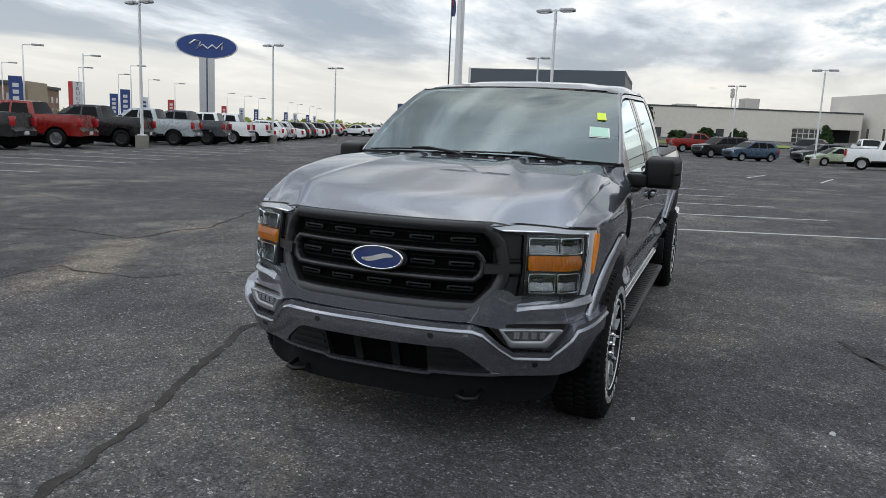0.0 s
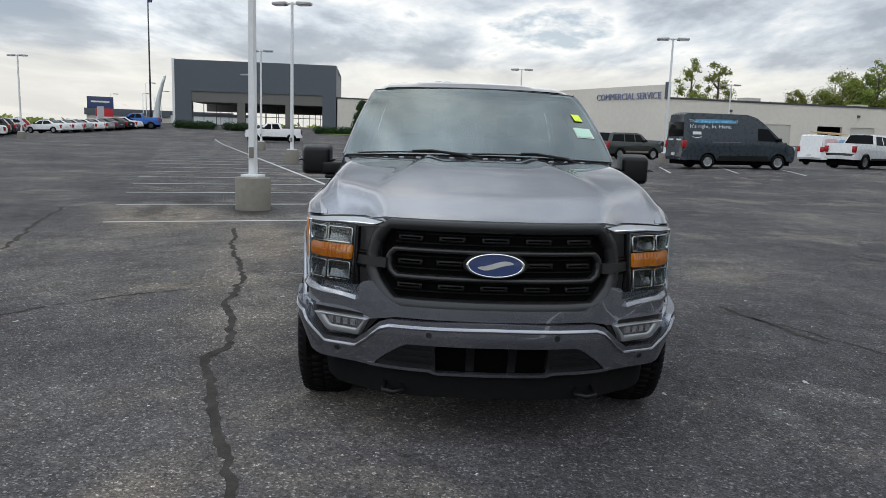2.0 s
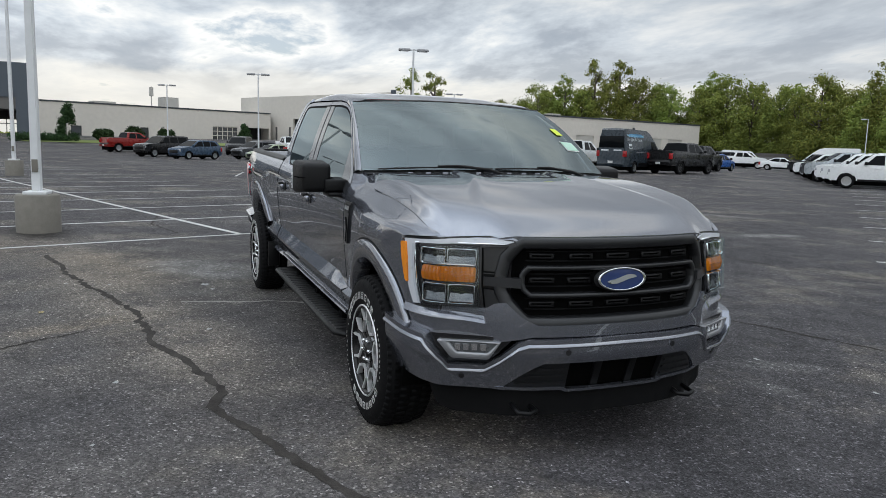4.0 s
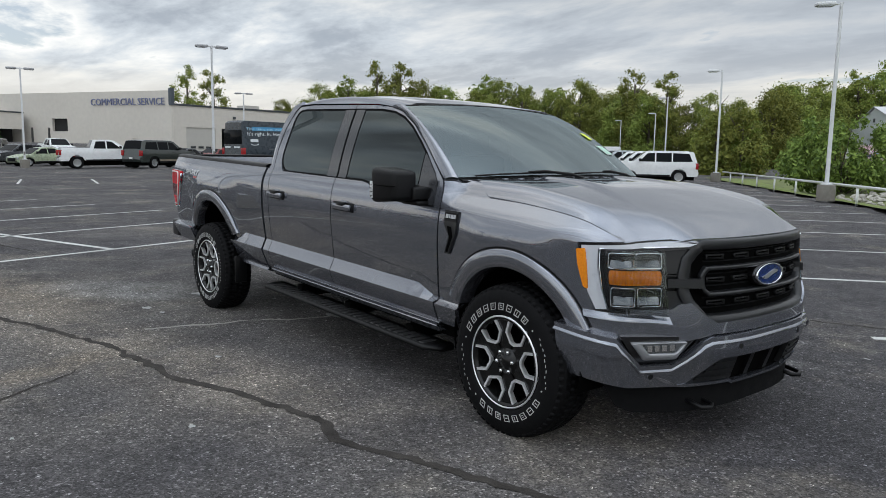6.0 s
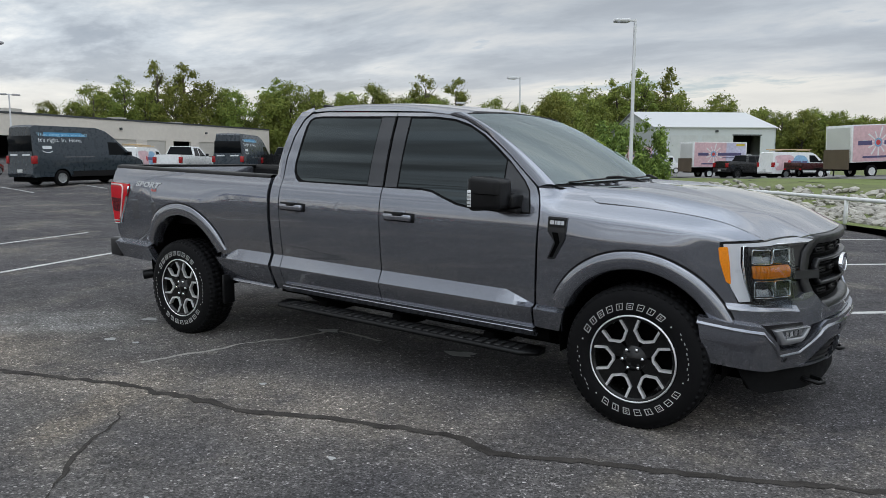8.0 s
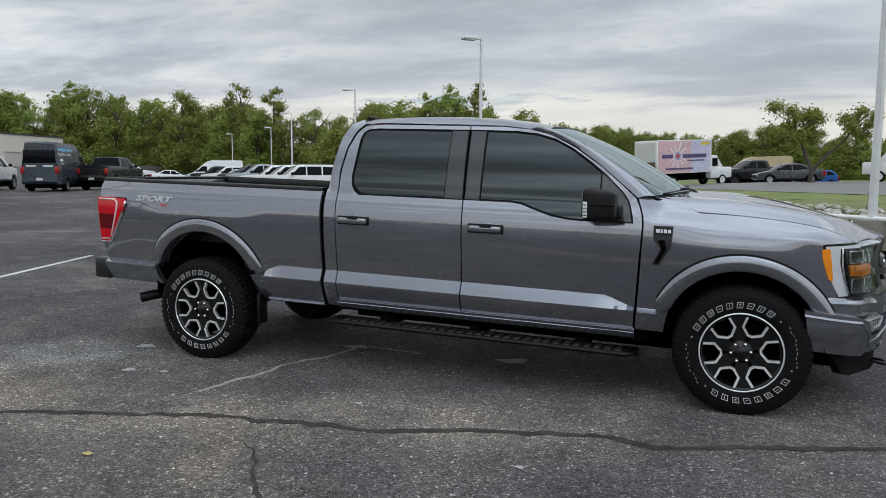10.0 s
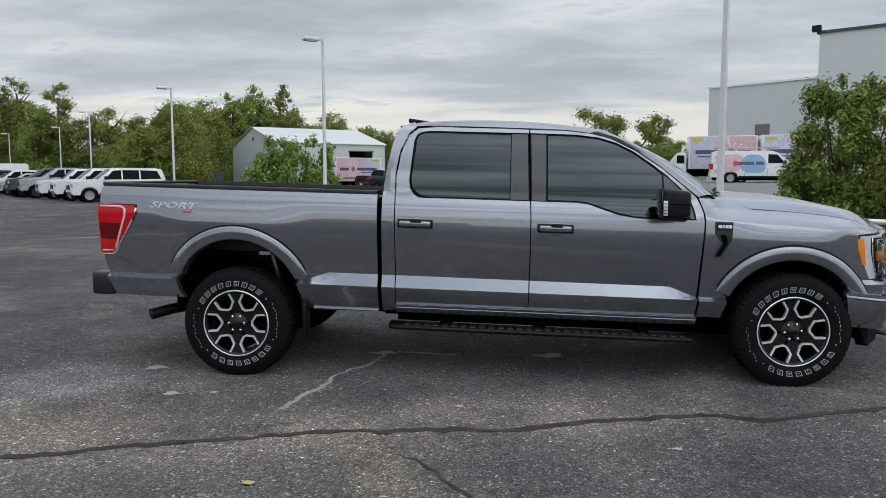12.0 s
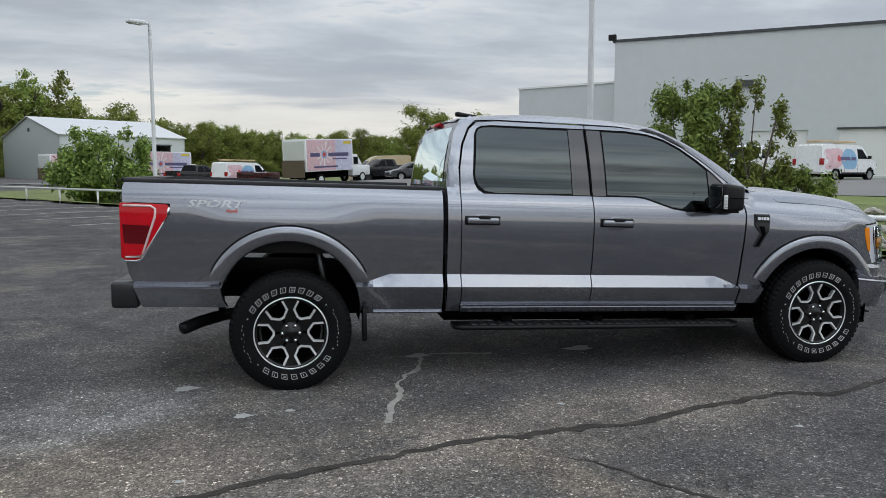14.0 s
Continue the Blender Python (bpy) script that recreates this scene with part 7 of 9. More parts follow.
def vehicle(kind, name, x, y, heading, colour, label, category, group="parked vehicles", lights=True, rims=None, extra=None):
    """A parked vehicle standing on the ground with its middle at (x, y), its nose along heading (degrees)."""
    S = SPECS[kind]
    wb, half, r = S["wb"], S["half"], S["r"]
    hx, hy = math.cos(radians(heading)) * wb / 2, math.sin(radians(heading)) * wb / 2
    zf, zr = ground_z(x + hx, y + hy), ground_z(x - hx, y - hy)
    V = thing(name, pose(x, y, (zf + zr) / 2, 0, -math.degrees(math.atan2(zf - zr, wb)), heading), label, category, group)
    L = S["line"]
    x_f, x_r = max(p[0] for p in L), min(p[0] for p in L)
    mid = -wb / 2
    top = max(p[1] for p in L)

    def wy(px, pz):
        w = half - 0.02 * abs(pz - 0.75) ** 2
        if pz > S["belt"] - 0.05:
            w -= S["tuck"] * (pz - S["belt"] + 0.05) / (top - S["belt"] + 0.05) + 0.015
        e = min(x_f - px, px - x_r)
        w -= 0.16 * max(0.0, 1 - e / 0.45) ** 2
        return w

    def side(s, lift=0.0):
        return lambda a, c, d: Vector((a - mid, s * (wy(a, c) + lift - d), c))
    pts = [(p[0], p[1]) for p in L]
    foot = S["foot"]
    low = [(x_r + 0.14, foot)]
    for cx in (-wb, 0.0):
        a0 = math.asin(max(-0.9, min(0.9, (foot - r) / S["arch"])))
        for a in np.linspace(math.pi - a0, a0, 11):
            low.append((cx + S["arch"] * math.cos(a), r + S["arch"] * math.sin(a)))
    low.append((x_f - 0.2, foot))
    bm = bmesh.new()
    for s in (-1, 1):
        sub = panel(pts + low, side(s), (0.28, 0.22), 0.0)
        me = bpy.data.meshes.new("tmp")
        sub.to_mesh(me)
        sub.free()
        bm.from_mesh(me)
        bpy.data.meshes.remove(me)
    strips = {"b": [], "g": [], "k": []}
    for p, q in zip(L, L[1:]):
        strips[p[2]].append(((p[0], p[1]), (q[0], q[1])))

    def strip(bm2, segs, lift=0.0):
        for a, b in segs:
            rows = []
            for p in (a, b):
                rows.append([bm2.verts.new((p[0] - mid, t * (wy(*p) - (0.06 if lift else 0.0)), p[1] + 0.025 * (1 - t * t) + lift)) for t in np.linspace(-1, 1, 7)])
            for k in range(6):
                bm2.faces.new((rows[0][k], rows[1][k], rows[1][k + 1], rows[0][k + 1]))
        return bm2
    strip(bm, strips["b"] + strips["k"] + strips["g"])
    bmesh.ops.remove_doubles(bm, verts=bm.verts[:], dist=0.002)
    bmesh.ops.recalc_face_normals(bm, faces=bm.faces[:])
    body = part("body", bm, colour, V, sharp=28)
    for a, b in strips["g"]:
        part("windscreen" if a[0] > mid else "rear_window", strip(bmesh.new(), [(a, b)], 0.012), M_CARGLASS, V)
    for a, b in strips["k"]:
        part("bumper" if abs(a[0] - b[0]) < 1 else "bed_cover", strip(bmesh.new(), [(a, b)], 0.012), M_BLACK, V)
    part("underbody", boxed(x_r + 0.25 - mid, x_f - 0.25 - mid, -half + 0.18, half - 0.18, 0.2, foot + 0.25), M_VOID, V)
    for s in (-1, 1):
        for w in S["win"]:
            part("side_window", panel(w, side(s, 0.006), 0.3, 0.01), M_CARGLASS, V)
        for cx in (0.0, -wb):
            small_wheel(V, cx - mid, s * (half - 0.13), r, 0.26, s, rims or (M_RIMDARK if kind == "pickup" and colour not in (P_RED, P_WHITE) else M_RIMGREY))
        for gx in (S["win"][0][0][0] + 0.02, S["win"][0][2][0] - 0.04, S["win"][1][-1][0] - 0.03 if len(S["win"]) > 1 else -2.6):
            part("door_gap", panel([(gx - 0.008, foot + 0.04), (gx + 0.008, foot + 0.04), (gx + 0.008, S["belt"]), (gx - 0.008, S["belt"])], side(s, 0.004), 0.4, 0.004), M_SEAMDARK, V)
        part("sill_trim", panel([(-wb + S["arch"] + 0.03, foot - 0.02), (-S["arch"] - 0.03, foot - 0.02), (-S["arch"] - 0.03, foot + 0.09), (-wb + S["arch"] + 0.03, foot + 0.09)], side(s, 0.008), 0.5, 0.02), M_BLACK, V)
        mx = S["win"][0][0][0] - 0.05
        part("door_mirror", boxed(mx - 0.08 - mid, mx + 0.08 - mid, s * (half + 0.10) - 0.09, s * (half + 0.10) + 0.09, S["belt"] + 0.02, S["belt"] + 0.20, 0.03), M_BLACK, V)
        if lights:
            zl = S["belt"] - 0.30
            part("headlight", boxed(x_f - 0.26 - mid, x_f - 0.02 - mid, s * (half - 0.26) - 0.15, s * (half - 0.26) + 0.15, zl - 0.12, zl + 0.08, 0.03), M_HEADLAMP, V)
            tz = S["belt"] - (0.16 if kind not in ("van", "cargo_van") else 0.1)
            part("tail_light", boxed(x_r + 0.03 - mid, x_r + 0.24 - mid, s * (half - 0.16) - 0.10, s * (half - 0.16) + 0.10, tz - 0.24, tz + 0.12, 0.02), M_TAIL, V)
            part("door_handle", boxed(-1.45 - mid, -1.25 - mid, s * (wy(-1.35, S["belt"] - 0.15) + 0.012) - 0.012, s * (wy(-1.35, S["belt"] - 0.15) + 0.012) + 0.012, S["belt"] - 0.17, S["belt"] - 0.13), colour, V)
    part("grille", boxed(x_f - 0.06 - mid, x_f + 0.012 - mid, -half + 0.38, half - 0.38, S["belt"] - 0.55, S["belt"] - 0.30, 0.02), M_BLACK, V)
    part("number_plate", boxed(x_r - 0.012 - mid, x_r + 0.05 - mid, -0.16, 0.16, 0.62, 0.76), M_PLATE, V)
    if extra:
        extra(V, S, mid, side)
    return V


P_WHITE = paint("white", (0.72, 0.73, 0.73), 0.0)
P_RED = paint("red", (0.20, 0.010, 0.007))
P_BLACK = paint("black", (0.012, 0.012, 0.013))
P_LGREY = paint("pale_grey", (0.34, 0.37, 0.39))
P_DGREY = paint("dark_grey", (0.055, 0.058, 0.065))
P_SILVER = paint("silver", (0.42, 0.43, 0.44), 0.6)
P_BLUE = paint("slate_blue", (0.045, 0.075, 0.12))
P_SKY = paint("bright_blue", (0.02, 0.10, 0.36))
P_GREEN = paint("pale_green", (0.33, 0.38, 0.26))
P_VAN = paint("slate_van", (0.020, 0.030, 0.040), 0.1)
P_TAN = paint("tan", (0.38, 0.30, 0.17), 0.1)

# the far row of pickups and cars beside the aisle
row = [("pickup", -16.2, -27.3, P_BLACK, "black crew cab pickup parked in the row"), ("pickup", -20.2, -28.2, P_RED, "red crew cab pickup with chrome wheels"),
       ("pickup", -24.6, -28.9, P_BLACK, "black crew cab pickup parked in the row"), ("pickup", -29.3, -29.8, P_LGREY, "pale grey crew cab pickup"),
       ("pickup", -32.8, -30.4, P_DGREY, "dark grey crew cab pickup"), ("pickup", -36.6, -31.4, P_WHITE, "white crew cab pickup"), ("pickup", -40.4, -32.6, P_WHITE, "white crew cab pickup")]
for kind, x, y, c, lab in row:
    vehicle(kind, "pickup_truck", x, y, -66, c, lab, "pickup truck")
rnd = random.Random(5)
for k in range(12):
    x, y = -44.4 - 3.3 * k, -34.0 - 1.25 * k
    c = (P_WHITE, P_WHITE, P_SILVER, P_WHITE, P_BLACK, P_DGREY, P_WHITE, P_BLACK, P_BLACK, P_DGREY, P_SILVER, P_RED)[k]
    vehicle("crossover" if k % 3 else "sedan", "parked_car", x, y, -66, c, "small parked car in a long row", "car")
for k in range(10):
    c = (P_WHITE, P_WHITE, P_SILVER, P_WHITE, P_SILVER, P_DGREY, P_BLACK, P_WHITE, P_BLACK, P_RED)[k]
    vehicle("sedan", "parked_car", -80.0 - 2.0 * k, -42.0 + 0.4 * k - 1.2, -100, c, "sedan parked far off in a row", "car")
vehicle("pickup", "pickup_truck", -95.0, -39.0, -80, P_SKY, "bright blue pickup parked by the showroom", "pickup truck")
vehicle("pickup", "pickup_truck", -73.0, -16.6, -78, P_WHITE, "white crew cab pickup before the showroom", "pickup truck")
# before the service wing
vehicle("pickup", "pickup_truck", -79.5, -2.6, 118, P_RED, "red pickup parked by the service wing", "pickup truck")
vehicle("suv", "parked_car", -69.5, 0.0, -52, P_BLACK, "black sport utility vehicle by the service wing", "car")
vehicle("crossover", "parked_car", -64.5, 2.6, -56, P_BLUE, "slate blue crossover by the service wing", "car")
vehicle("crossover", "parked_car", -67.5, 8.2, -60, P_DGREY, "dark crossover among service cars", "car")
vehicle("sedan", "parked_car", -62.5, 9.0, -70, P_GREEN, "pale green hatchback before the service wing", "car")
vehicle("suv", "parked_car", -78.0, 8.0, -20, P_BLACK, "black vehicle by the service wing", "car")
vehicle("pickup", "pickup_truck", -76.0, 13.0, 5, P_WHITE, "white pickup facing the lot", "pickup truck")
vehicle("pickup", "pickup_truck", -54.0, 11.4, 84, P_WHITE, "white crew cab pickup seen from behind", "pickup truck")
vehicle("suv", "parked_car", -50.2, 14.2, 116, mat("paint_black_green", (0.014, 0.020, 0.017), 0.3, spread=0.06, coat=0.8), "older dark green sport utility vehicle with tan lower trim", "car",
        extra=lambda V, S, mid, side: [part("lower_trim", panel([(-2.6, 0.40), (-0.5, 0.40), (-0.5, 0.62), (-2.6, 0.62)], side(s, 0.008), 0.3, 0.01), mat("tan_trim", (0.20, 0.165, 0.12), 0.6), V, "tan lower body trim") for s in (-1, 1)])
for x, y, c, hd in ((-66.0, 17.0, P_DGREY, 120), (-66.0, 21.0, P_SKY, 130), (-63.0, 23.5, P_RED, 130), (-72, 17.5, P_BLACK, 100), (-60, 19.6, P_DGREY, 125)):
    vehicle("sedan", "parked_car", x, y, hd, c, "parked car before the service building", "car")


def van_marks(V, S, mid, side):
    """Blue band, white words and plain marks on the flanks and the back doors."""
    blue, pale = mat("van_blue", (0.03, 0.22, 0.42), 0.4), mat("van_white", (0.65, 0.68, 0.70), 0.5)
    for s in (-1, 1):
        t = text_mesh("That thing you wanted?", 0.27, 0.002)
        for v in t.verts:
            v.co = side(s, 0.012)(-3.50 - s * v.co.x, 2.30 + v.co.y * 0.7, -v.co.z)
        part("band_lettering", t, mat("van_pale_blue", (0.35, 0.58, 0.72), 0.5), V, "pale blue slogan lettering")
        part("blue_band", panel([(-2.25, 2.22), (-4.45, 2.22), (-4.45, 2.40), (-2.55, 2.40)], side(s, 0.006), 0.4, 0.004), blue, V, "blue band with pale bars")
        t = text_mesh("It's right. In. Here.", 0.30, 0.002)
        for v in t.verts:
            v.co = side(s, 0.008)(-3.65 - s * v.co.x, 2.05 + v.co.y * 0.85, -v.co.z)
        part("van_lettering", t, pale, V, "white slogan lettering")
        part("white_mark", panel([(-4.15, 1.66), (-4.60, 1.66), (-4.60, 1.80), (-4.15, 1.80)], side(s, 0.006), 0.4, 0.004), pale, V)
        b = bmesh.new()
        tube(b, [side(s, 0.008)(-4.38 + 0.24 * math.cos(a), 1.60 + 0.10 * math.sin(a), 0) for a in np.linspace(math.pi * 1.1, math.pi * 1.9, 8)], 0.02, 5)
        part("white_arc", b, pale, V)
        part("side_groove", panel([(-2.0, 1.28), (-3.6, 1.28), (-3.6, 1.34), (-2.0, 1.34)], side(s, 0.006), 0.4, 0.004), P_DGREY, V)
        part("lower_trim", panel([(-0.55, 0.42), (-3.2, 0.42), (-3.2, 0.66), (-0.55, 0.66)], side(s, 0.008), 0.4, 0.01), M_BLACK, V)
    x = -5.03 - mid
    part("back_window", boxed(x - 0.005, x + 0.03, -0.80, 0.80, 1.55, 2.25, 0.01), M_CARGLASS, V)
    for y in (-0.42, 0.42):
        part("pale_bar", boxed(x - 0.02, x + 0.01, y - 0.25, y + 0.25, 1.36, 1.44), pale, V)


vehicle("van", "delivery_van", -33.2, 15.0, 98, P_VAN, "dark slate high-roof delivery van with white lettering", "van", extra=van_marks)
vehicle("van", "delivery_van", -35.8, 27.3, 120, P_VAN, "dark slate high-roof delivery van with white lettering", "van", extra=van_marks)


def wrap(V, S, mid, side):
    """Pink and blue wrap with plain dark bars in place of the lettering, and a ladder on the roof."""
    pink, blue, dark = mat("wrap_pink", (0.64, 0.43, 0.46), 0.4, spread=0.25, scale=1.5), mat("wrap_blue", (0.22, 0.40, 0.58), 0.4, spread=0.25, scale=2), mat("wrap_dark", (0.08, 0.07, 0.16), 0.5)
    red = mat("wrap_red", (0.55, 0.06, 0.06), 0.5)
    for s in (-1, 1):
        part("pink_wrap", panel(rounded([(-3.1, 0.75), (-4.45, 0.62), (-4.45, 1.80), (-2.9, 1.86), (-2.4, 1.3)], 0.25), side(s, 0.005), 0.3, 0.004), pink, V, "pink wrap panel")
        part("blue_wrap", panel(rounded([(-1.5, 0.7), (-2.6, 0.66), (-3.0, 1.2), (-2.5, 1.85), (-1.6, 1.80), (-1.3, 1.2)], 0.3), side(s, 0.007), 0.3, 0.004), blue, V, "blue wrap panel")
        for a, b in ((-1.5, -1.95), (-2.05, -3.0)):
            part("dark_bar", panel([(a, 1.18), (b, 1.18), (b, 1.38), (a, 1.38)], side(s, 0.010), 0.3, 0.003), dark, V)
        part("red_roundel", panel([(-3.15 + 0.16 * math.cos(t), 1.28 + 0.18 * math.sin(t)) for t in np.linspace(0, 6.28, 14, endpoint=False)], side(s, 0.010), 0.3, 0.003), red, V)
    if S is SPECS["cargo_van"]:
        b = bmesh.new()
        for yy in (-0.22, 0.22):
            tube(b, [(1.2, yy, 2.28), (-2.7, yy, 2.28)], 0.04, 6)
        for k in range(12):
            tube(b, [(1.0 - 0.32 * k, -0.22, 2.28), (1.0 - 0.32 * k, 0.22, 2.28)], 0.02, 5)
        for xx in (0.6, -2.0):
            tube(b, [(xx, -0.7, 2.02), (xx, -0.7, 2.22), (xx, 0.7, 2.22), (xx, 0.7, 2.02)], 0.025, 5)
        part("roof_ladder", b, mat("ladder_wood", (0.50, 0.36, 0.20), 0.6), V, "ladder on a roof rack")


vehicle("cargo_van", "wrapped_van", -48.4, 28.3, 124, P_WHITE, "white service van with pink and blue wrap", "van", extra=wrap)
vehicle("pickup", "pickup_truck", -39.6, 25.6, 122, P_WHITE, "white extended cab pickup", "pickup truck")
vehicle("pickup", "pickup_truck", -35.2, 30.8, 111, P_BLACK, "dark grey heavy duty pickup with dual rear wheels", "pickup truck")
vehicle("pickup", "pickup_truck", -43.0, 39.0, 115, P_BLACK, "black pickup beyond the vans", "pickup truck")
vehicle("sedan", "parked_car", -46.5, 44.0, 115, P_SKY, "blue car beyond the vans", "car")
for x, y, k, c, hd in ((-66, 66, "pickup", P_WHITE, 40), (-74, 74, "cargo_van", P_WHITE, 40), (-60, 66, "sedan", P_WHITE, 35), (-70, 68, "suv", P_DGREY, 50), (-52.9, 64.5, "van", P_WHITE, 215)):
    vehicle(k, "parked_" + ("van" if "van" in k else "car"), x, y, hd, c, "far parked white van by the fence" if "van" in k else "far parked vehicle by the fence", "van" if "van" in k else "car")
# the row with its tails to the rail
rail_row = [("suv", P_WHITE), ("suv", P_WHITE), ("suv", P_WHITE), ("pickup", P_LGREY), ("pickup", P_DGREY), ("crossover", P_BLACK), ("crossover", P_SILVER), ("suv", P_WHITE), ("crossover", P_DGREY), ("suv", P_BLACK)]
for k, (kd, c) in enumerate(rail_row):
    p = rail_pt(30.6 + 3.2 * k, -5.0 - 0.40 * k)
    vehicle(kd, "parked_car" if kd != "pickup" else "pickup_truck", p.x, p.y, RAIL_TURN, c,
            {"suv": "large sport utility vehicle backed to the rail", "pickup": "pickup backed to the rail", "crossover": "crossover backed to the rail"}[kd], "car" if kd != "pickup" else "pickup truck")


def box_truck(x, y, heading, label, length=4.4):
    """A cab with a cargo box of that length behind it."""
    ax_ = -1.2 - 0.6 * (length - 4.4)                   # rear axle
    hx, hy = math.cos(radians(heading)), math.sin(radians(heading))
    zf, zr = ground_z(x + 3.0 * hx, y + 3.0 * hy), ground_z(x + ax_ * hx, y + ax_ * hy)
    rise = (zf - zr) / (3.0 - ax_)
    T = thing("box_truck", pose(x, y, zr - ax_ * rise, 0, -math.degrees(math.atan(rise)), heading), label, "truck", "parked vehicles")

    def X(v):
        return 1.8 - (1.8 - v) * length / 4.4
    pink, blue, dark = mat("wrap_pink", (0, 0, 0)), mat("wrap_blue", (0, 0, 0)), mat("wrap_dark", (0, 0, 0))
    cab = boxed(1.9, 3.9, -0.98, 0.98, 0.5, 1.25, 0.08)
    b = boxed(1.9, 3.1, -0.95, 0.95, 1.2, 2.1, 0.10)
    for v in b.verts:
        if v.co.z > 1.6 and v.co.x > 2.5:
            v.co.x -= 0.55
    part("cab", b, P_WHITE, T)
    part("hood", cab, P_WHITE, T)
    part("windscreen", boxed(2.98, 3.02, -0.75, 0.75, 1.3, 1.5, 0.01), M_CARGLASS, T)
    for s in (-1, 1):
        part("side_window", boxed(2.05, 2.55, s * 0.955 - 0.006, s * 0.955 + 0.006, 1.35, 1.9), M_CARGLASS, T)
        for wx in (3.0, ax_):
            small_wheel(T, wx, s * 0.86, 0.38, 0.26, s, P_WHITE)
    box_ = part("cargo_box", boxed(X(-2.6), 1.8, -1.12, 1.12, 0.95, 3.2, 0.03), P_WHITE, T, "white cargo box with pink and blue panels")
    for s in (-1, 1):
        part("pink_panel", boxed(X(-2.5), X(0.1), s * 1.124 - 0.004, s * 1.124 + 0.004, 1.0, 3.15), pink, box_)
        part("lilac_panel", boxed(X(0.1), 1.7, s * 1.124 - 0.004, s * 1.124 + 0.004, 1.0, 3.15), mat("wrap_lilac", (0.54, 0.53, 0.66), 0.4, spread=0.3, scale=1.5), box_)
        for k in range(11):                        # pale rays of the starburst
            a, ln = 2 * math.pi * (k + 0.3) / 11, 0.75 + 0.3 * ((k * 7) % 3) / 2
            b = bmesh.new()
            b.faces.new([b.verts.new((X(-0.95) + r * math.cos(a + e), s * 1.130, 2.12 + 0.92 * r * math.sin(a + e))) for r, e in ((0.30, -0.10), (ln, -0.06), (ln, 0.06), (0.30, 0.10))])
            part("pale_ray", b, P_WHITE, box_)
        for rad, lift, m in ((0.27, 1.132, blue), (0.16, 1.135, mat("wrap_red", (0.55, 0.06, 0.06), 0.5))):
            b = bmesh.new()
            b.faces.new([b.verts.new((X(-0.95) + rad * math.cos(t), s * lift, 2.12 + rad * math.sin(t))) for t in np.linspace(0, 6.28, 20, endpoint=False)])
            part("disc", b, m, box_)
        for a, c, z0, z1 in ((-2.2, -1.35, 1.98, 2.24), (-0.58, 1.35, 1.98, 2.24), (-0.2, 1.2, 1.76, 1.84), (-1.9, 0.3, 1.20, 1.32)):
            part("dark_bar", boxed(X(a), X(c), s * 1.136 - 0.004, s * 1.136 + 0.004, z0, z1), dark, box_)
        part("yellow_mark", boxed(X(0.9), X(1.6), s * 1.135 - 0.004, s * 1.135 + 0.004, 2.85, 3.05), mat("wrap_yellow", (0.62, 0.48, 0.05), 0.5), box_)
    part("rear_door", boxed(X(-2.6) - 0.02, X(-2.6) + 0.01, -1.0, 1.0, 1.1, 3.05), M_PLATE, box_)
    part("lift_gate", boxed(X(-2.6) - 0.18, X(-2.6) - 0.06, -1.05, 1.05, 0.55, 1.75), mat("rusty_gate", (0.10, 0.075, 0.05), 0.8, spread=0.3), T, "folded dark lift gate")
    part("underframe", boxed(X(-2.6), 3.6, -0.5, 0.5, 0.45, 0.95), M_VOID, T)
    return T


box_truck(-2.06, 48.9, 45, "white box truck with pink and blue panels", 4.9)
box_truck(-27.8, 81.1, 47, "white box truck with pink and blue panels and lift gate", 5.4)
box_truck(12.8, 46.8, 170, "white box truck with pink and blue panels")
box_truck(17.2, 45.5, 172, "white box truck with pink and blue panels")
box_truck(-15.9, 66.0, 47, "white box truck with pink and blue panels", 5.4)
vehicle("cargo_van", "wrapped_van", -8.7, 60.1, 50, P_WHITE, "white service van with pink and blue wrap and roof ladder", "van", extra=wrap)
vehicle("pickup", "pickup_truck", -13.0, 63.2, 53, P_BLACK, "black pickup in the service yard", "pickup truck")
vehicle("sedan", "parked_car", -9.8, 66.5, 235, P_WHITE, "white car nosing out between the vans", "car")


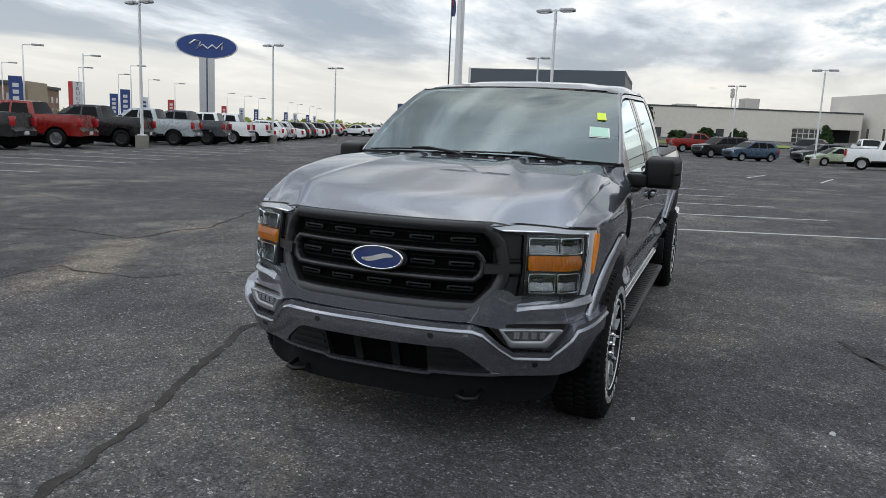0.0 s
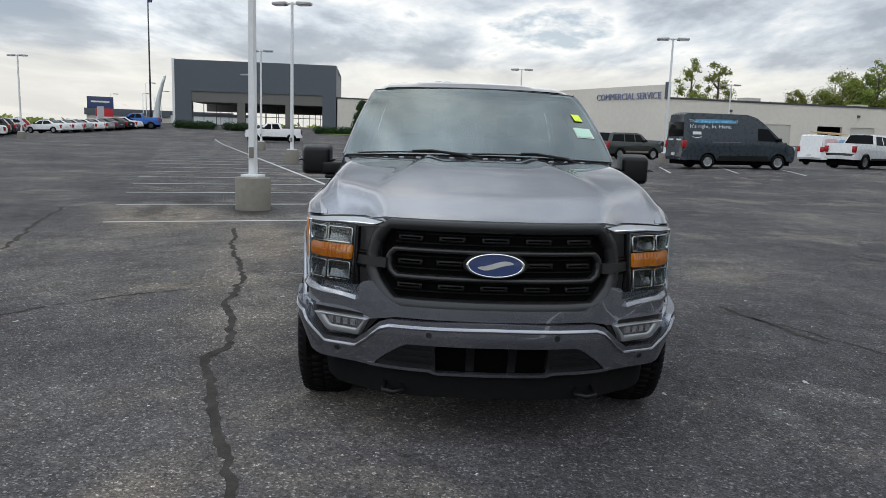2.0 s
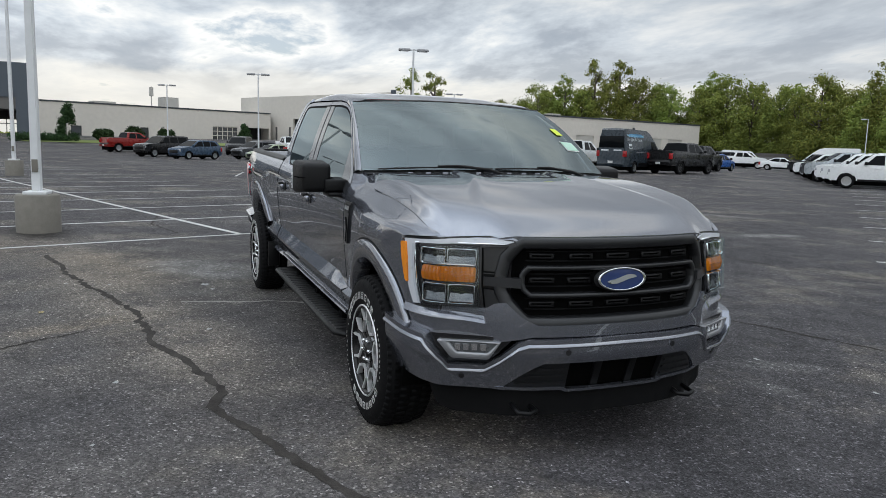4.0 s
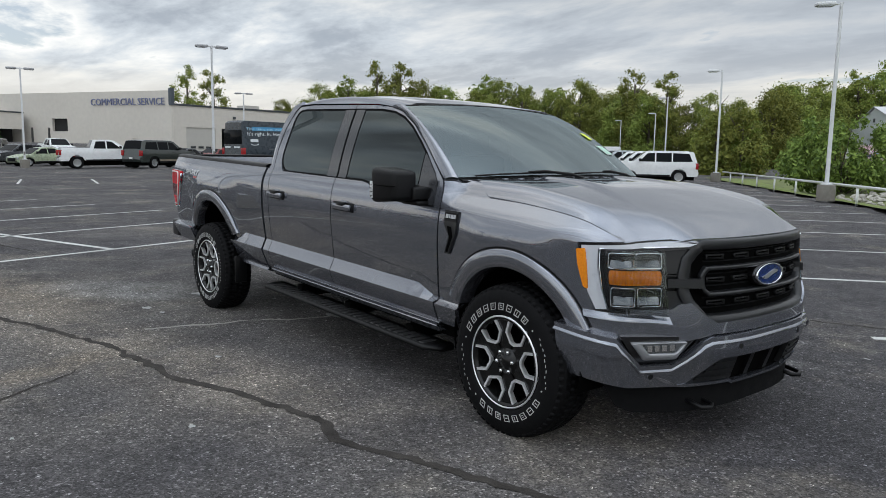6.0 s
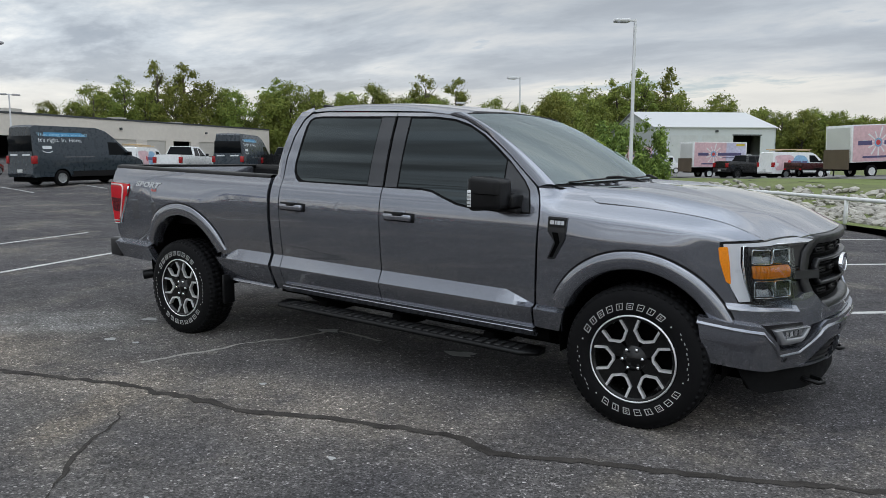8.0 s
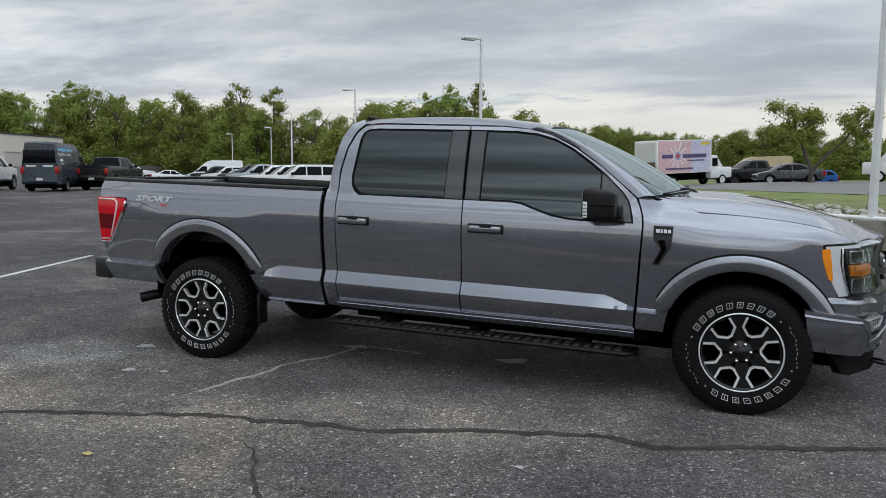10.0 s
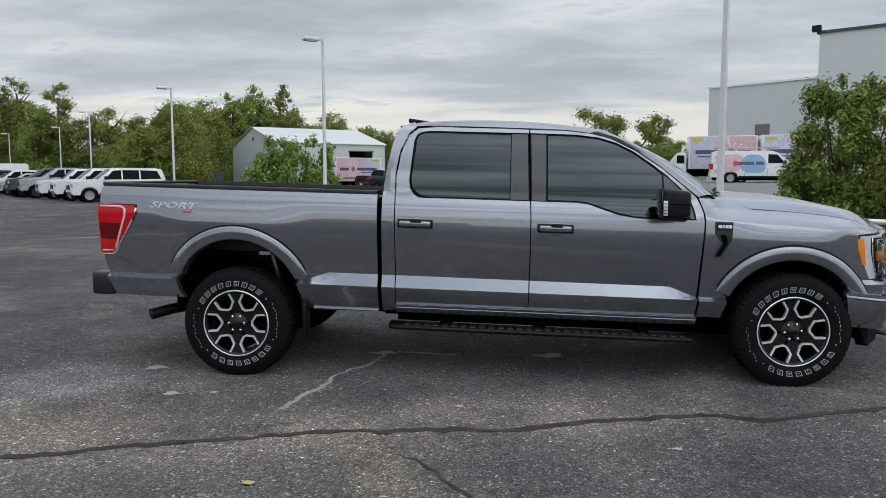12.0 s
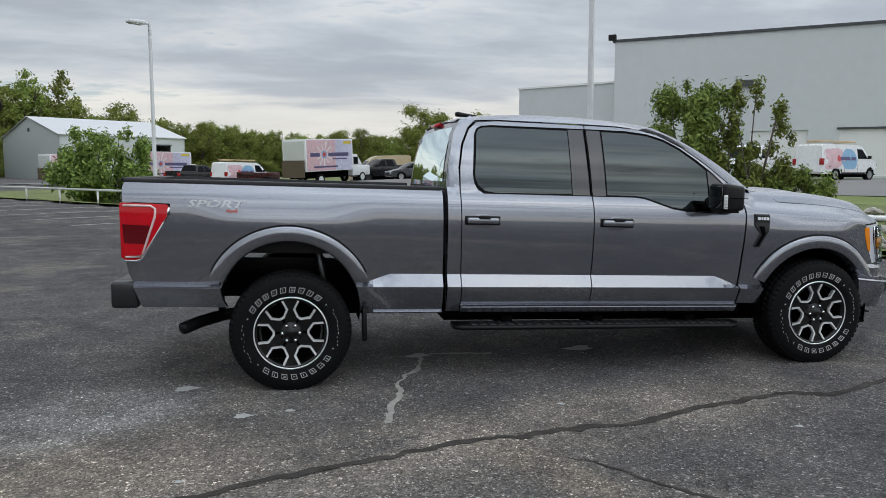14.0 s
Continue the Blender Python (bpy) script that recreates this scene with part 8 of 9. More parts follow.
def utility_trailer(x, y, heading):
    """A low open trailer with panelled sides, a tailgate, two wheels and a drawbar."""
    T = thing("utility_trailer", pose(x, y, ground_z(x, y), 0, 0, heading), "low dark maroon open trailer beside the service van", "trailer", "parked vehicles")
    red = paint("maroon", (0.05, 0.010, 0.010))
    part("deck", boxed(-1.5, 1.5, -0.95, 0.95, 0.58, 0.66, 0.01), M_BLACK, T)
    for q in (-1, 1):
        part("side_panel", boxed(-1.5, 1.5, q * 0.95 - 0.025, q * 0.95 + 0.025, 0.66, 1.12, 0.01), red, T)
        part("mudguard", boxed(-0.55, 0.55, q * 1.07 - 0.11, q * 1.07 + 0.11, 0.72, 0.78, 0.02), M_BLACK, T)
        small_wheel(T, 0.0, q * 1.06, 0.34, 0.22, q, P_WHITE)
        part("tail_lamp", boxed(-1.56, -1.52, q * 0.80 - 0.08, q * 0.80 + 0.08, 0.60, 0.70, 0.01), M_RED, T, "red tail lamp")
    part("tailgate", boxed(-1.53, -1.48, -0.92, 0.92, 0.66, 1.16, 0.01), red, T)
    part("tailgate_bar", boxed(-1.545, -1.53, -0.80, 0.80, 0.86, 0.92, 0.004), M_BLACK, T)
    part("front_panel", boxed(1.47, 1.52, -0.92, 0.92, 0.66, 1.12, 0.01), red, T)
    part("drawbar", boxed(1.5, 2.5, -0.05, 0.05, 0.52, 0.60, 0.01), M_BLACK, T)
    part("jockey_wheel", boxed(2.30, 2.42, 0.08, 0.14, 0.0, 0.62, 0.02), M_BLACK, T)


utility_trailer(-7.3, 57.2, 50)
vehicle("cargo_van", "wrapped_van", 14.4, 42.7, -12, P_WHITE, "white service van with pink and blue wrap", "van", extra=wrap)
vehicle("cargo_van", "wrapped_van", 27.2, 32.6, 20, P_WHITE, "white service van with wrap before the garage", "van", extra=wrap)
vehicle("cargo_van", "cargo_van", 22.4, 33.8, -140, P_WHITE, "plain white cargo van behind the shrub", "van")
vehicle("sedan", "parked_car", 5.2, 53.5, 190, P_DGREY, "dark grey sedan on the service road", "car")
vehicle("crossover", "parked_car", 9.2, 73.2, 200, P_SKY, "blue hatchback on the service road", "car")
vehicle("pickup", "pickup_truck", 3.2, 58.5, 200, P_BLACK, "black pickup on the service road", "pickup truck")
vehicle("van", "tan_van", 3.6, 66.0, 190, P_TAN, "tan van on the service road", "van")

# ---------------------------------------------------------------- buildings
M_BEIGE = mat("beige_stucco", (0.62, 0.58, 0.52), 0.9, spread=0.08, scale=0.6, bump=0.2, bump_scale=20)
M_SLATE = mat("slate_blue_cladding", (0.085, 0.100, 0.120), 0.5, metal=0.3, spread=0.06, scale=0.5)
M_TAUPE = mat("taupe_panel", (0.13, 0.125, 0.118), 0.6, spread=0.06, scale=0.5)
M_ROOFTRIM = mat("dark_roof_edge", (0.05, 0.055, 0.06), 0.6, spread=0.1)
M_GARAGE = mat("pale_roller_door", (0.48, 0.46, 0.42), 0.6, spread=0.06)
M_DARKROOM = mat("dark_interior", (0.02, 0.02, 0.02), 0.9, spread=0.3)
M_PANELWHITE = mat("white_metal_wall", (0.53, 0.56, 0.57), 0.6, spread=0.05, scale=0.4, bump=0.15, bump_scale=8)
M_SHOPGLASS = mat("shop_glass", (0.05, 0.055, 0.06), 0.08, spread=0.2, coat=1.0)


def frame_of(a, b):
    """The pose with x along a wall from a to b, y to its back, origin at a on the ground."""
    d = Vector(b) - Vector(a)
    return Matrix.Translation((a[0], a[1], 0)) @ Matrix.Rotation(math.atan2(d.y, d.x), 4, "Z"), d.length


def pieces(L, z0, z1, holes):
    """Rectangles (x0, x1, z0, z1) of a wall left round its openings, which do not overlap along x."""
    out, x = [], 0.0
    for a, b, c, d in sorted(holes):
        out.append((x, a, z0, z1))
        if c > z0:
            out.append((a, b, z0, c))
        out.append((a, b, d, z1))
        x = b
    out.append((x, L, z0, z1))
    return [p for p in out if p[1] - p[0] > 0.01 and p[3] - p[2] > 0.01]


def wall(parent, L, z0, z1, holes, material, y0=0.0, thick=0.35, name="wall"):
    for a, b, c, d in pieces(L, z0, z1, holes):
        part(name, boxed(a, b, y0, y0 + thick, c, d), material, parent, smooth=False)


# showroom: slate box on columns, glazed hall behind
m, L = frame_of((-104.6, -37.3), (-106.6, -14.4))
HZ, TOP_Z = 1.0, 11.0
sr = thing("showroom", m, "car showroom with slate blue fascia, columns and glazed hall", "building")
# local y points to the building's back when the wall runs left to right as seen from the lot
back = -1 if (m.to_3x3() @ Vector((0, 1, 0))).x > 0 else 1


def yb(a, b):
    return (min(back * a, back * b), max(back * a, back * b))


def blk(x0, x1, ya, yc, z0, z1):
    y0, y1 = yb(ya, yc)
    return boxed(x0, x1, y0, y1, z0, z1)


part("fascia", blk(0, L, 0, 1.2, 6.6, TOP_Z), M_SLATE, sr)
part("fascia_return", blk(0, 0.5, 1.2, 22, 6.6, TOP_Z), M_SLATE, sr)
part("fascia_return", blk(L - 0.5, L, 1.2, 22, 6.6, TOP_Z), M_SLATE, sr)
part("side_pier", blk(0, 2.3, 0, 1.2, HZ - 0.4, 6.6), M_SLATE, sr)
part("side_pier", blk(L - 2.0, L, 0, 1.2, HZ - 0.4, 6.6), M_SLATE, sr)
part("soffit_band", blk(2.3, L - 2.0, 0.15, 1.1, 5.1, 6.6), M_TAUPE, sr)
for x in (8.7, 15.6):
    part("column", blk(x, x + 1.1, 0.2, 1.2, HZ - 0.4, 5.1), M_TAUPE, sr)
part("portico_ceiling", blk(2.3, L - 2.0, 1.1, 8.0, 5.05, 5.25), M_TAUPE, sr)
part("hall_roof", blk(0, L, 0.5, 22, 10.3, 10.7), M_ROOFTRIM, sr)
part("hall_back_wall", blk(0, L, 21.6, 22, 4.2, 9.8), M_TAUPE, sr)
part("hall_floor", blk(0, L, 0.2, 22, HZ - 0.5, HZ), M_CONCRETE, sr)
x = 2.3
while x < L - 2.3:
    part("window_mullion", blk(x, x + 0.09, 8.0, 8.12, HZ, 5.1), M_ROOFTRIM, sr)
    part("window_mullion", blk(x, x + 0.09, 21.6, 21.7, HZ, 4.2), M_ROOFTRIM, sr)
    x += 1.9
part("window_transom", blk(2.3, L - 2.0, 8.0, 8.1, 3.3, 3.4), M_ROOFTRIM, sr)
part("counter", blk(10.5, 13.5, 11, 12.2, HZ, 2.1), M_TAUPE, sr)
part("white_edge", blk(-0.35, 0.0, -0.05, 1.3, HZ - 0.4, TOP_Z + 0.1), M_WHITE, sr)
b = bmesh.new()                                   # tall white blade beside the showroom
prev = None
for t in np.linspace(0, 1, 9):
    xx, zz, wd = -3.6 + 1.5 * t * t, 0.6 + 8.2 * t, 1.15 * (1 - 0.75 * t)
    ring = [b.verts.new((xx - wd / 2, back * 3.0, zz)), b.verts.new((xx + wd / 2, back * 3.0, zz)), b.verts.new((xx + wd / 2, back * 3.3, zz)), b.verts.new((xx - wd / 2, back * 3.3, zz))]
    if prev:
        for q in range(4):
            b.faces.new((prev[q], prev[(q + 1) % 4], ring[(q + 1) % 4], ring[q]))
    prev = ring
b.faces.new(prev)
part("white_blade", b, M_PANELWHITE, sr, "tall curved white blade beside the entrance")

# service wing
m, L = frame_of((-106.7, -14.2), (-119.0, 18.0))
wing = thing("service_wing", m, "low beige service wing with doors and roof units", "building")
back = -1 if (m.to_3x3() @ Vector((0, 1, 0))).x > 0 else 1
holes = [(4.2, 5.6, 1.0, 3.3), (13.5, 14.7, 1.6, 3.4), (24.5, 28.7, 1.3, 4.0), (30.0, 34.2, 1.0, 4.0)]
wall(wing, L, 0.6, 6.3, holes, M_BEIGE, *((0.0, 0.4) if back > 0 else (-0.4, 0.4)))
part("roof_edge", blk(-0.1, L, -0.08, 0.5, 6.3, 6.5), M_ROOFTRIM, wing)
part("roof", blk(0, L, 0.4, 25, 6.1, 6.28), M_ROOFTRIM, wing)
part("inside_dark", blk(0, L, 3.0, 3.2, 0.6, 6.1), M_DARKROOM, wing)
part("entry_door", blk(4.2, 5.6, 0.15, 0.25, 1.0, 3.3), M_ROOFTRIM, wing)
part("window_pane", blk(13.5, 14.7, 0.15, 0.2, 1.6, 3.4), M_SHOPGLASS, wing)
g = part("glazed_door", blk(24.5, 28.7, 0.2, 0.26, 1.3, 4.0), M_SHOPGLASS, wing, "glazed garage door")
for k in range(6):
    part("door_rib", blk(24.5 + 0.84 * k - 0.05, 24.5 + 0.84 * k + 0.05, 0.12, 0.2, 1.3, 4.0), M_BEIGE, g)
for k in range(5):
    part("door_rib", blk(24.5, 28.7, 0.12, 0.2, 1.3 + 0.66 * k - 0.04, 1.3 + 0.66 * k + 0.04), M_BEIGE, g)
for x, w, h in ((9.0, 3.0, 0.7), (19.2, 2.2, 1.9), (33.0, 4, 0.5)):
    part("roof_unit", blk(x, x + w, 5, 7.5, 6.3, 6.3 + h), M_GARAGE, wing)
b = bmesh.new()
tube(b, [(17.2, back * 5, 6.3), (17.2, back * 5, 9.6)], 0.08, 6)
box(b, 16.95, 17.45, back * 5 - 0.2, back * 5 + 0.2, 8.2, 9.5)
part("aerial", b, M_GARAGE, wing)

# commercial service building
m, L = frame_of((-128.0, 14.5), (-96.2, 31.2))
cs = thing("service_building", m, "beige service building with blue sign letters and roller doors", "building")
back = -1 if (m.to_3x3() @ Vector((0, 1, 0))).x > 0 else 1
wall(cs, L, 0.4, 9.2, [(14.0, 17.0, 3.8, 5.6), (29.0, 30.0, 0.5, 2.9)], M_BEIGE, *((0.0, 0.4) if back > 0 else (-0.4, 0.4)), name="sign_wall")
part("corner_trim", blk(L - 0.3, L + 0.2, -0.15, 0.4, 7.3, 9.5), M_SLATE, cs)
part("entry_door", blk(29.0, 30.0, 0.1, 0.2, 0.5, 2.9), M_BEIGE, cs)
part("dark_opening", blk(13.8, 17.2, 0.5, 0.6, 3.6, 5.8), M_DARKROOM, cs)
t = text_mesh("COMMERCIAL SERVICE", 1.32, 0.05)
for v in t.verts:
    v.co = Vector((L - 7.6 + v.co.x * 0.98, -back * (0.12 + v.co.z), 7.75 + v.co.y))
part("sign_letters", t, mat("sign_blue", (0.17, 0.19, 0.30), 0.5), cs, "blue raised sign letters")
for x in (L - 14.5, L - 11.2):                # lift posts before the wall
    part("lift_post", blk(x - 8, x - 7.8, -3.0, -2.8, 0.4, 4.2), M_STEEL, cs)
m2, L2 = frame_of((-96.4, 31.4), (-111.5, 99.0))
bay = thing("service_bays", m2, "long low beige wing with a row of roller doors", "building")
back = -1 if (m2.to_3x3() @ Vector((0, 1, 0))).x > 0 else 1
doors = [(2.0, 6.6), (7.6, 12.2), (15.4, 19.6), (24.0, 28.2), (29.6, 33.8), (36.0, 40.2), (42.0, 46.2), (48.4, 52.6), (54, 58.2), (60, 64.2)]
wall(bay, L2, 0.4, 7.3, [(a, c, 0.4, 4.5) for a, c in doors], M_BEIGE, *((0.0, 0.4) if back > 0 else (-0.4, 0.4)))
part("roof_edge", blk(-0.1, L2, -0.1, 0.5, 7.3, 7.55), M_ROOFTRIM, bay)
part("roof", blk(0, L2, 0.4, 30, 7.1, 7.28), M_ROOFTRIM, bay)
part("inside_dark", blk(0, L2, 6.0, 6.2, 0.4, 7.0), M_DARKROOM, bay)
for k, (a, c) in enumerate(doors):
    if k in (1, 3, 6):
        continue
    d = part("roller_door", blk(a, c, 0.12, 0.2, 0.4, 4.5), M_GARAGE, bay, "pale roller door")
    for q in range(3):
        x = a + 0.7 + 1.2 * q
        part("door_window", blk(x, x + 0.8, 0.08, 0.12, 1.7, 2.0), M_SHOPGLASS, d)
for x, w, h in ((14, 2.5, 0.9), (33, 2.0, 0.7), (46, 2, 0.6), (20, 1.0, 0.5)):
    part("roof_unit", blk(x, x + w, 3, 5, 7.3, 7.3 + h), M_GARAGE, bay)
for x in (9.5, 30.5, 50):
    part("wall_lamp", blk(x, x + 0.35, -0.25, 0.0, 5.9, 6.25), M_ROOFTRIM, bay)

# gable shed on the higher ground
fr = pose(-54.1, 147.0, 0.0, 0, 0, 37.3)
shed = thing("metal_shed", fr, "white metal shed with a gable roof and open door", "building")
SL, SW, EH, RH = 23.9, 14.15, 8.0, 11.6
b = bmesh.new()
box(b, 0, 15.5, -SW, -SW + 0.2, 0, EH)
box(b, 15.5, 20.9, -SW, -SW + 0.2, 6.4, EH)
box(b, 20.9, SL, -SW, -SW + 0.2, 0, EH)
box(b, 0, SL, SW - 0.2, SW, 0, EH)
for x in (0, SL - 0.2):
    f = [b.verts.new((x, y, z)) for y, z in ((-SW, 0), (SW, 0), (SW, EH), (0, RH - 0.15), (-SW, EH))]
    g = [b.verts.new((x + 0.2, y, z)) for y, z in ((-SW, 0), (SW, 0), (SW, EH), (0, RH - 0.15), (-SW, EH))]
    b.faces.new(f)
    b.faces.new(g[::-1])
    for q in range(5):
        b.faces.new((f[q], f[(q + 1) % 5], g[(q + 1) % 5], g[q]))
part("wall", b, M_PANELWHITE, shed, smooth=False)
for s in (-1, 1):
    b = bmesh.new()
    vs = [(-0.3, s * (SW + 0.35), EH - 0.15), (SL + 0.3, s * (SW + 0.35), EH - 0.15), (SL + 0.3, 0, RH), (-0.3, 0, RH)]
    lo = [b.verts.new(v) for v in vs]
    hi = [b.verts.new((v[0], v[1], v[2] + 0.12)) for v in vs]
    b.faces.new(lo)
    b.faces.new(hi)
    for q in range(4):
        b.faces.new((lo[q], lo[(q + 1) % 4], hi[(q + 1) % 4], hi[q]))
    part("roof_slope", b, mat("white_roof_sheet", (0.52, 0.53, 0.54), 0.4, spread=0.05), shed, smooth=False)
part("dark_inside", boxed(1, SL - 1, -6, -5.8, 0, 7.3), M_DARKROOM, shed)
part("door_rail", boxed(15.3, 21.1, -SW - 0.12, -SW - 0.02, 6.4, 6.62), M_ROOFTRIM, shed)
part("wall_lamp", boxed(11.9, 12.4, -SW - 0.4, -SW - 0.02, 7.0, 7.4), M_ROOFTRIM, shed)
part("vent", boxed(-0.06, 0.0, -0.6, 0.4, 8.8, 9.5), M_ROOFTRIM, shed)
for x in (3.2, 9.4):
    part("roller_door", boxed(x, x + 5.4, -SW - 0.06, -SW, 0, 6.4), mat("shed_door", (0.52, 0.54, 0.54), 0.6), shed)

# large white hall on the bank
m, L = frame_of((21.6, 52.0), (58.0, 25.5))
hall = thing("white_hall", m, "tall pale metal hall with garage doors", "building")
back = -1 if (m.to_3x3() @ Vector((0, 1, 0))).y < 0 else 1
wall(hall, L, 0.8, 12.0, [(10.5, 14.5, 1.2, 4.6), (16.6, 21.2, 1.2, 4.6)], M_PANELWHITE, *((0.0, 0.4) if back > 0 else (-0.4, 0.4)))
part("roof_edge", blk(-0.2, L, -0.12, 0.5, 12.0, 12.2), M_ROOFTRIM, hall)
part("side_wall", blk(0, 0.4, 0.4, 24, 0.8, 12.0), M_PANELWHITE, hall)
part("roof", blk(0.4, L, 0.4, 24, 11.7, 11.9), M_PANELWHITE, hall)
part("roller_door", blk(10.5, 14.5, 0.15, 0.22, 1.2, 4.6), M_WHITE, hall)
part("roller_door", blk(16.6, 21.2, 0.15, 0.22, 1.2, 4.6), M_WHITE, hall)
part("door_head_trim", blk(16.4, 21.4, -0.05, 0.0, 4.6, 4.75), M_ROOFTRIM, hall)
part("entry_door", blk(22.6, 23.6, -0.04, 0.0, 1.3, 3.4), M_WHITE, hall)
part("wall_lamp", blk(9.6, 10.6, -0.35, 0.0, 8.0, 8.45), M_ROOFTRIM, hall)
part("roof_floodlight", blk(-0.5, 0.1, -0.3, 0.1, 12.15, 12.6), M_BLACK, hall)
m, L = frame_of((15.6, 59.0), (21.9, 52.4))
an = thing("hall_annex", m, "lower pale annex of the metal hall", "building")
back = -1 if (m.to_3x3() @ Vector((0, 1, 0))).y < 0 else 1
part("wall", blk(0, L, 0, 0.4, 0.8, 8.8), M_PANELWHITE, an)
part("roof_edge", blk(-0.1, L, -0.1, 0.5, 8.8, 8.95), M_WHITE, an)
part("side_wall", blk(0, 0.4, 0.4, 14, 0.8, 8.8), M_PANELWHITE, an)
part("window_pane", blk(4.2, 5.4, -0.03, 0.0, 4.6, 5.6), M_SHOPGLASS, an)

# ---------------------------------------------------------------- signs, flag, far things
sg = thing("pylon_sign", pose(-69.8, -58.4, 0, 0, 0, -51), "blue oval brand sign on a grey twin pylon", "sign")
b = bmesh.new()
for r, y0, y1, nm, mt in ((1.0, -0.30, 0.30, "sign_rim", M_SILVER), (0.95, -0.33, 0.33, "sign_face", mat("sign_face_blue", (0.02, 0.055, 0.22), 0.35, spread=0.06))):
    b = bmesh.new()
    n = 40
    fr_, bk_ = ([b.verts.new((3.55 * r * math.cos(2 * math.pi * k / n), yy, 10.15 + 1.42 * r * math.sin(2 * math.pi * k / n))) for k in range(n)] for yy in (y0, y1))
    b.faces.new(fr_)
    b.faces.new(bk_)
    for k in range(n):
        b.faces.new((fr_[k], fr_[(k + 1) % n], bk_[(k + 1) % n], bk_[k]))
    face = part(nm, b, mt, sg, smooth=False)
for s in (-1, 1):
    b = bmesh.new()
    pts = [(-2.0, 0.1), (-1.3, 0.65), (-0.7, 0.45), (-1.2, -0.5), (-0.5, 0.15), (0.1, -0.3), (0.6, 0.15), (1.1, -0.25), (1.8, 0.45), (1.7, -0.35)]
    tube(b, [(p[0] * -s if s > 0 else p[0], s * 0.36, 10.15 + p[1]) for p in pts], 0.11, 6)
    part("sign_stroke", b, M_WHITE, face)
for x in (-0.48, 0.48):
    part("pylon_leg", boxed(x - 0.40, x + 0.40, -0.30, 0.30, 0, 8.9), M_SILVER, sg)
part("pylon_seam", boxed(-0.08, 0.08, -0.2, 0.2, 0, 8.8), M_BLUE, sg)

fp = thing("flagpole", pose(-98.7, -38.6, ground_z(-98.7, -38.6)), "tall flagpole with a limp striped flag", "flagpole")
b = bmesh.new()
tube(b, [(0, 0, 0), (0, 0, 24)], 0.14, 8, r_end=0.07)
part("pole", b, mat("dark_pole", (0.08, 0.085, 0.09), 0.4), fp)
for k, (c, w) in enumerate((((0.35, 0.06, 0.07), 0.9), ((0.6, 0.6, 0.6), 0.7), ((0.30, 0.06, 0.08), 0.55), ((0.05, 0.06, 0.15), 0.8))):
    b = bmesh.new()
    cols = []
    for t in np.linspace(0, 1, 8):
        cols.append([b.verts.new((0.12 + 0.10 * math.sin(9 * q + k), 0.1 + w * q * (0.5 + 0.5 * math.sin(3 * t + 2 * k)), 23.6 - 1.4 * k - 3.0 * t)) for q in np.linspace(0, 0.8, 5)])
    for a_, c_ in zip(cols, cols[1:]):
        for q in range(4):
            b.faces.new((a_[q], c_[q], c_[q + 1], a_[q + 1]))
    part("flag_fold", b, mat("flag_cloth_" + str(k), c, 0.8), fp)

M_BANNERS = [mat("banner_blue", (0.03, 0.06, 0.20), 0.7), mat("banner_red", (0.45, 0.05, 0.05), 0.7), mat("banner_white", (0.6, 0.6, 0.6), 0.7)]


def street_post(x, y, h, turn, banner=None):
    z = ground_z(x, y)
    P = thing("street_lamp", pose(x, y, z, 0, 0, turn), "thin grey street lamp" + (" with hanging banner" if banner is not None else ""), "street lamp", "lamps along the far aisle")
    b = bmesh.new()
    tube(b, [(0, 0, 0), (0, 0, h)], 0.09, 6, r_end=0.06)
    tube(b, [(0, 0, h - 0.05), (1.0, 0, h)], 0.05, 6)
    part("pole", b, M_POLE, P)
    part("lamp_head", boxed(0.7, 1.7, -0.18, 0.18, h - 0.06, h + 0.10, 0.03), M_LAMPHEAD, P)
    if banner is not None:
        bn = part("banner", boxed(-1.20, -0.12, -0.02, 0.02, h - 5.8, h - 2.8), M_BANNERS[banner], P, "hanging banner with pale bars")
        for k in range(4):
            part("banner_bar", boxed(-0.90, -0.42, -0.035, 0.035, h - 5.5 + 0.58 * k, h - 5.15 + 0.58 * k), M_BANNERS[2] if banner != 2 else M_BANNERS[0], bn)
    return P


for x, y, h, bn in ((-62.3, -83.2, 7.4, None), (-44.6, -57.9, 7.4, 0), (-68.2, -77.1, 7.4, None), (-78.8, -81.2, 7.4, 0), (-64.8, -65.3, 7.4, 0), (-89.9, -86.1, 7.4, 2), (-98.9, -88.8, 7.4, 1),
                    (-130.1, -102.1, 7.4, 1), (-142.4, -106.7, 7.4, 2), (-153.5, -110.6, 7.4, 0), (-181.0, -120.1, 7.4, 0), (-194.4, -125.6, 7.4, 2), (-215.0, -134.0, 7.4, 0), (-234.6, -143.2, 7.4, 2),
                    (-160, -70, 8, None), (-122, -48, 8, None), (-140, -52, 8, None), (-152, -60, 8, None), (-175, -66, 8, None), (-190, -84, 8, None), (-132, -46, 8, None)):
    street_post(x, y, h, 140, bn)
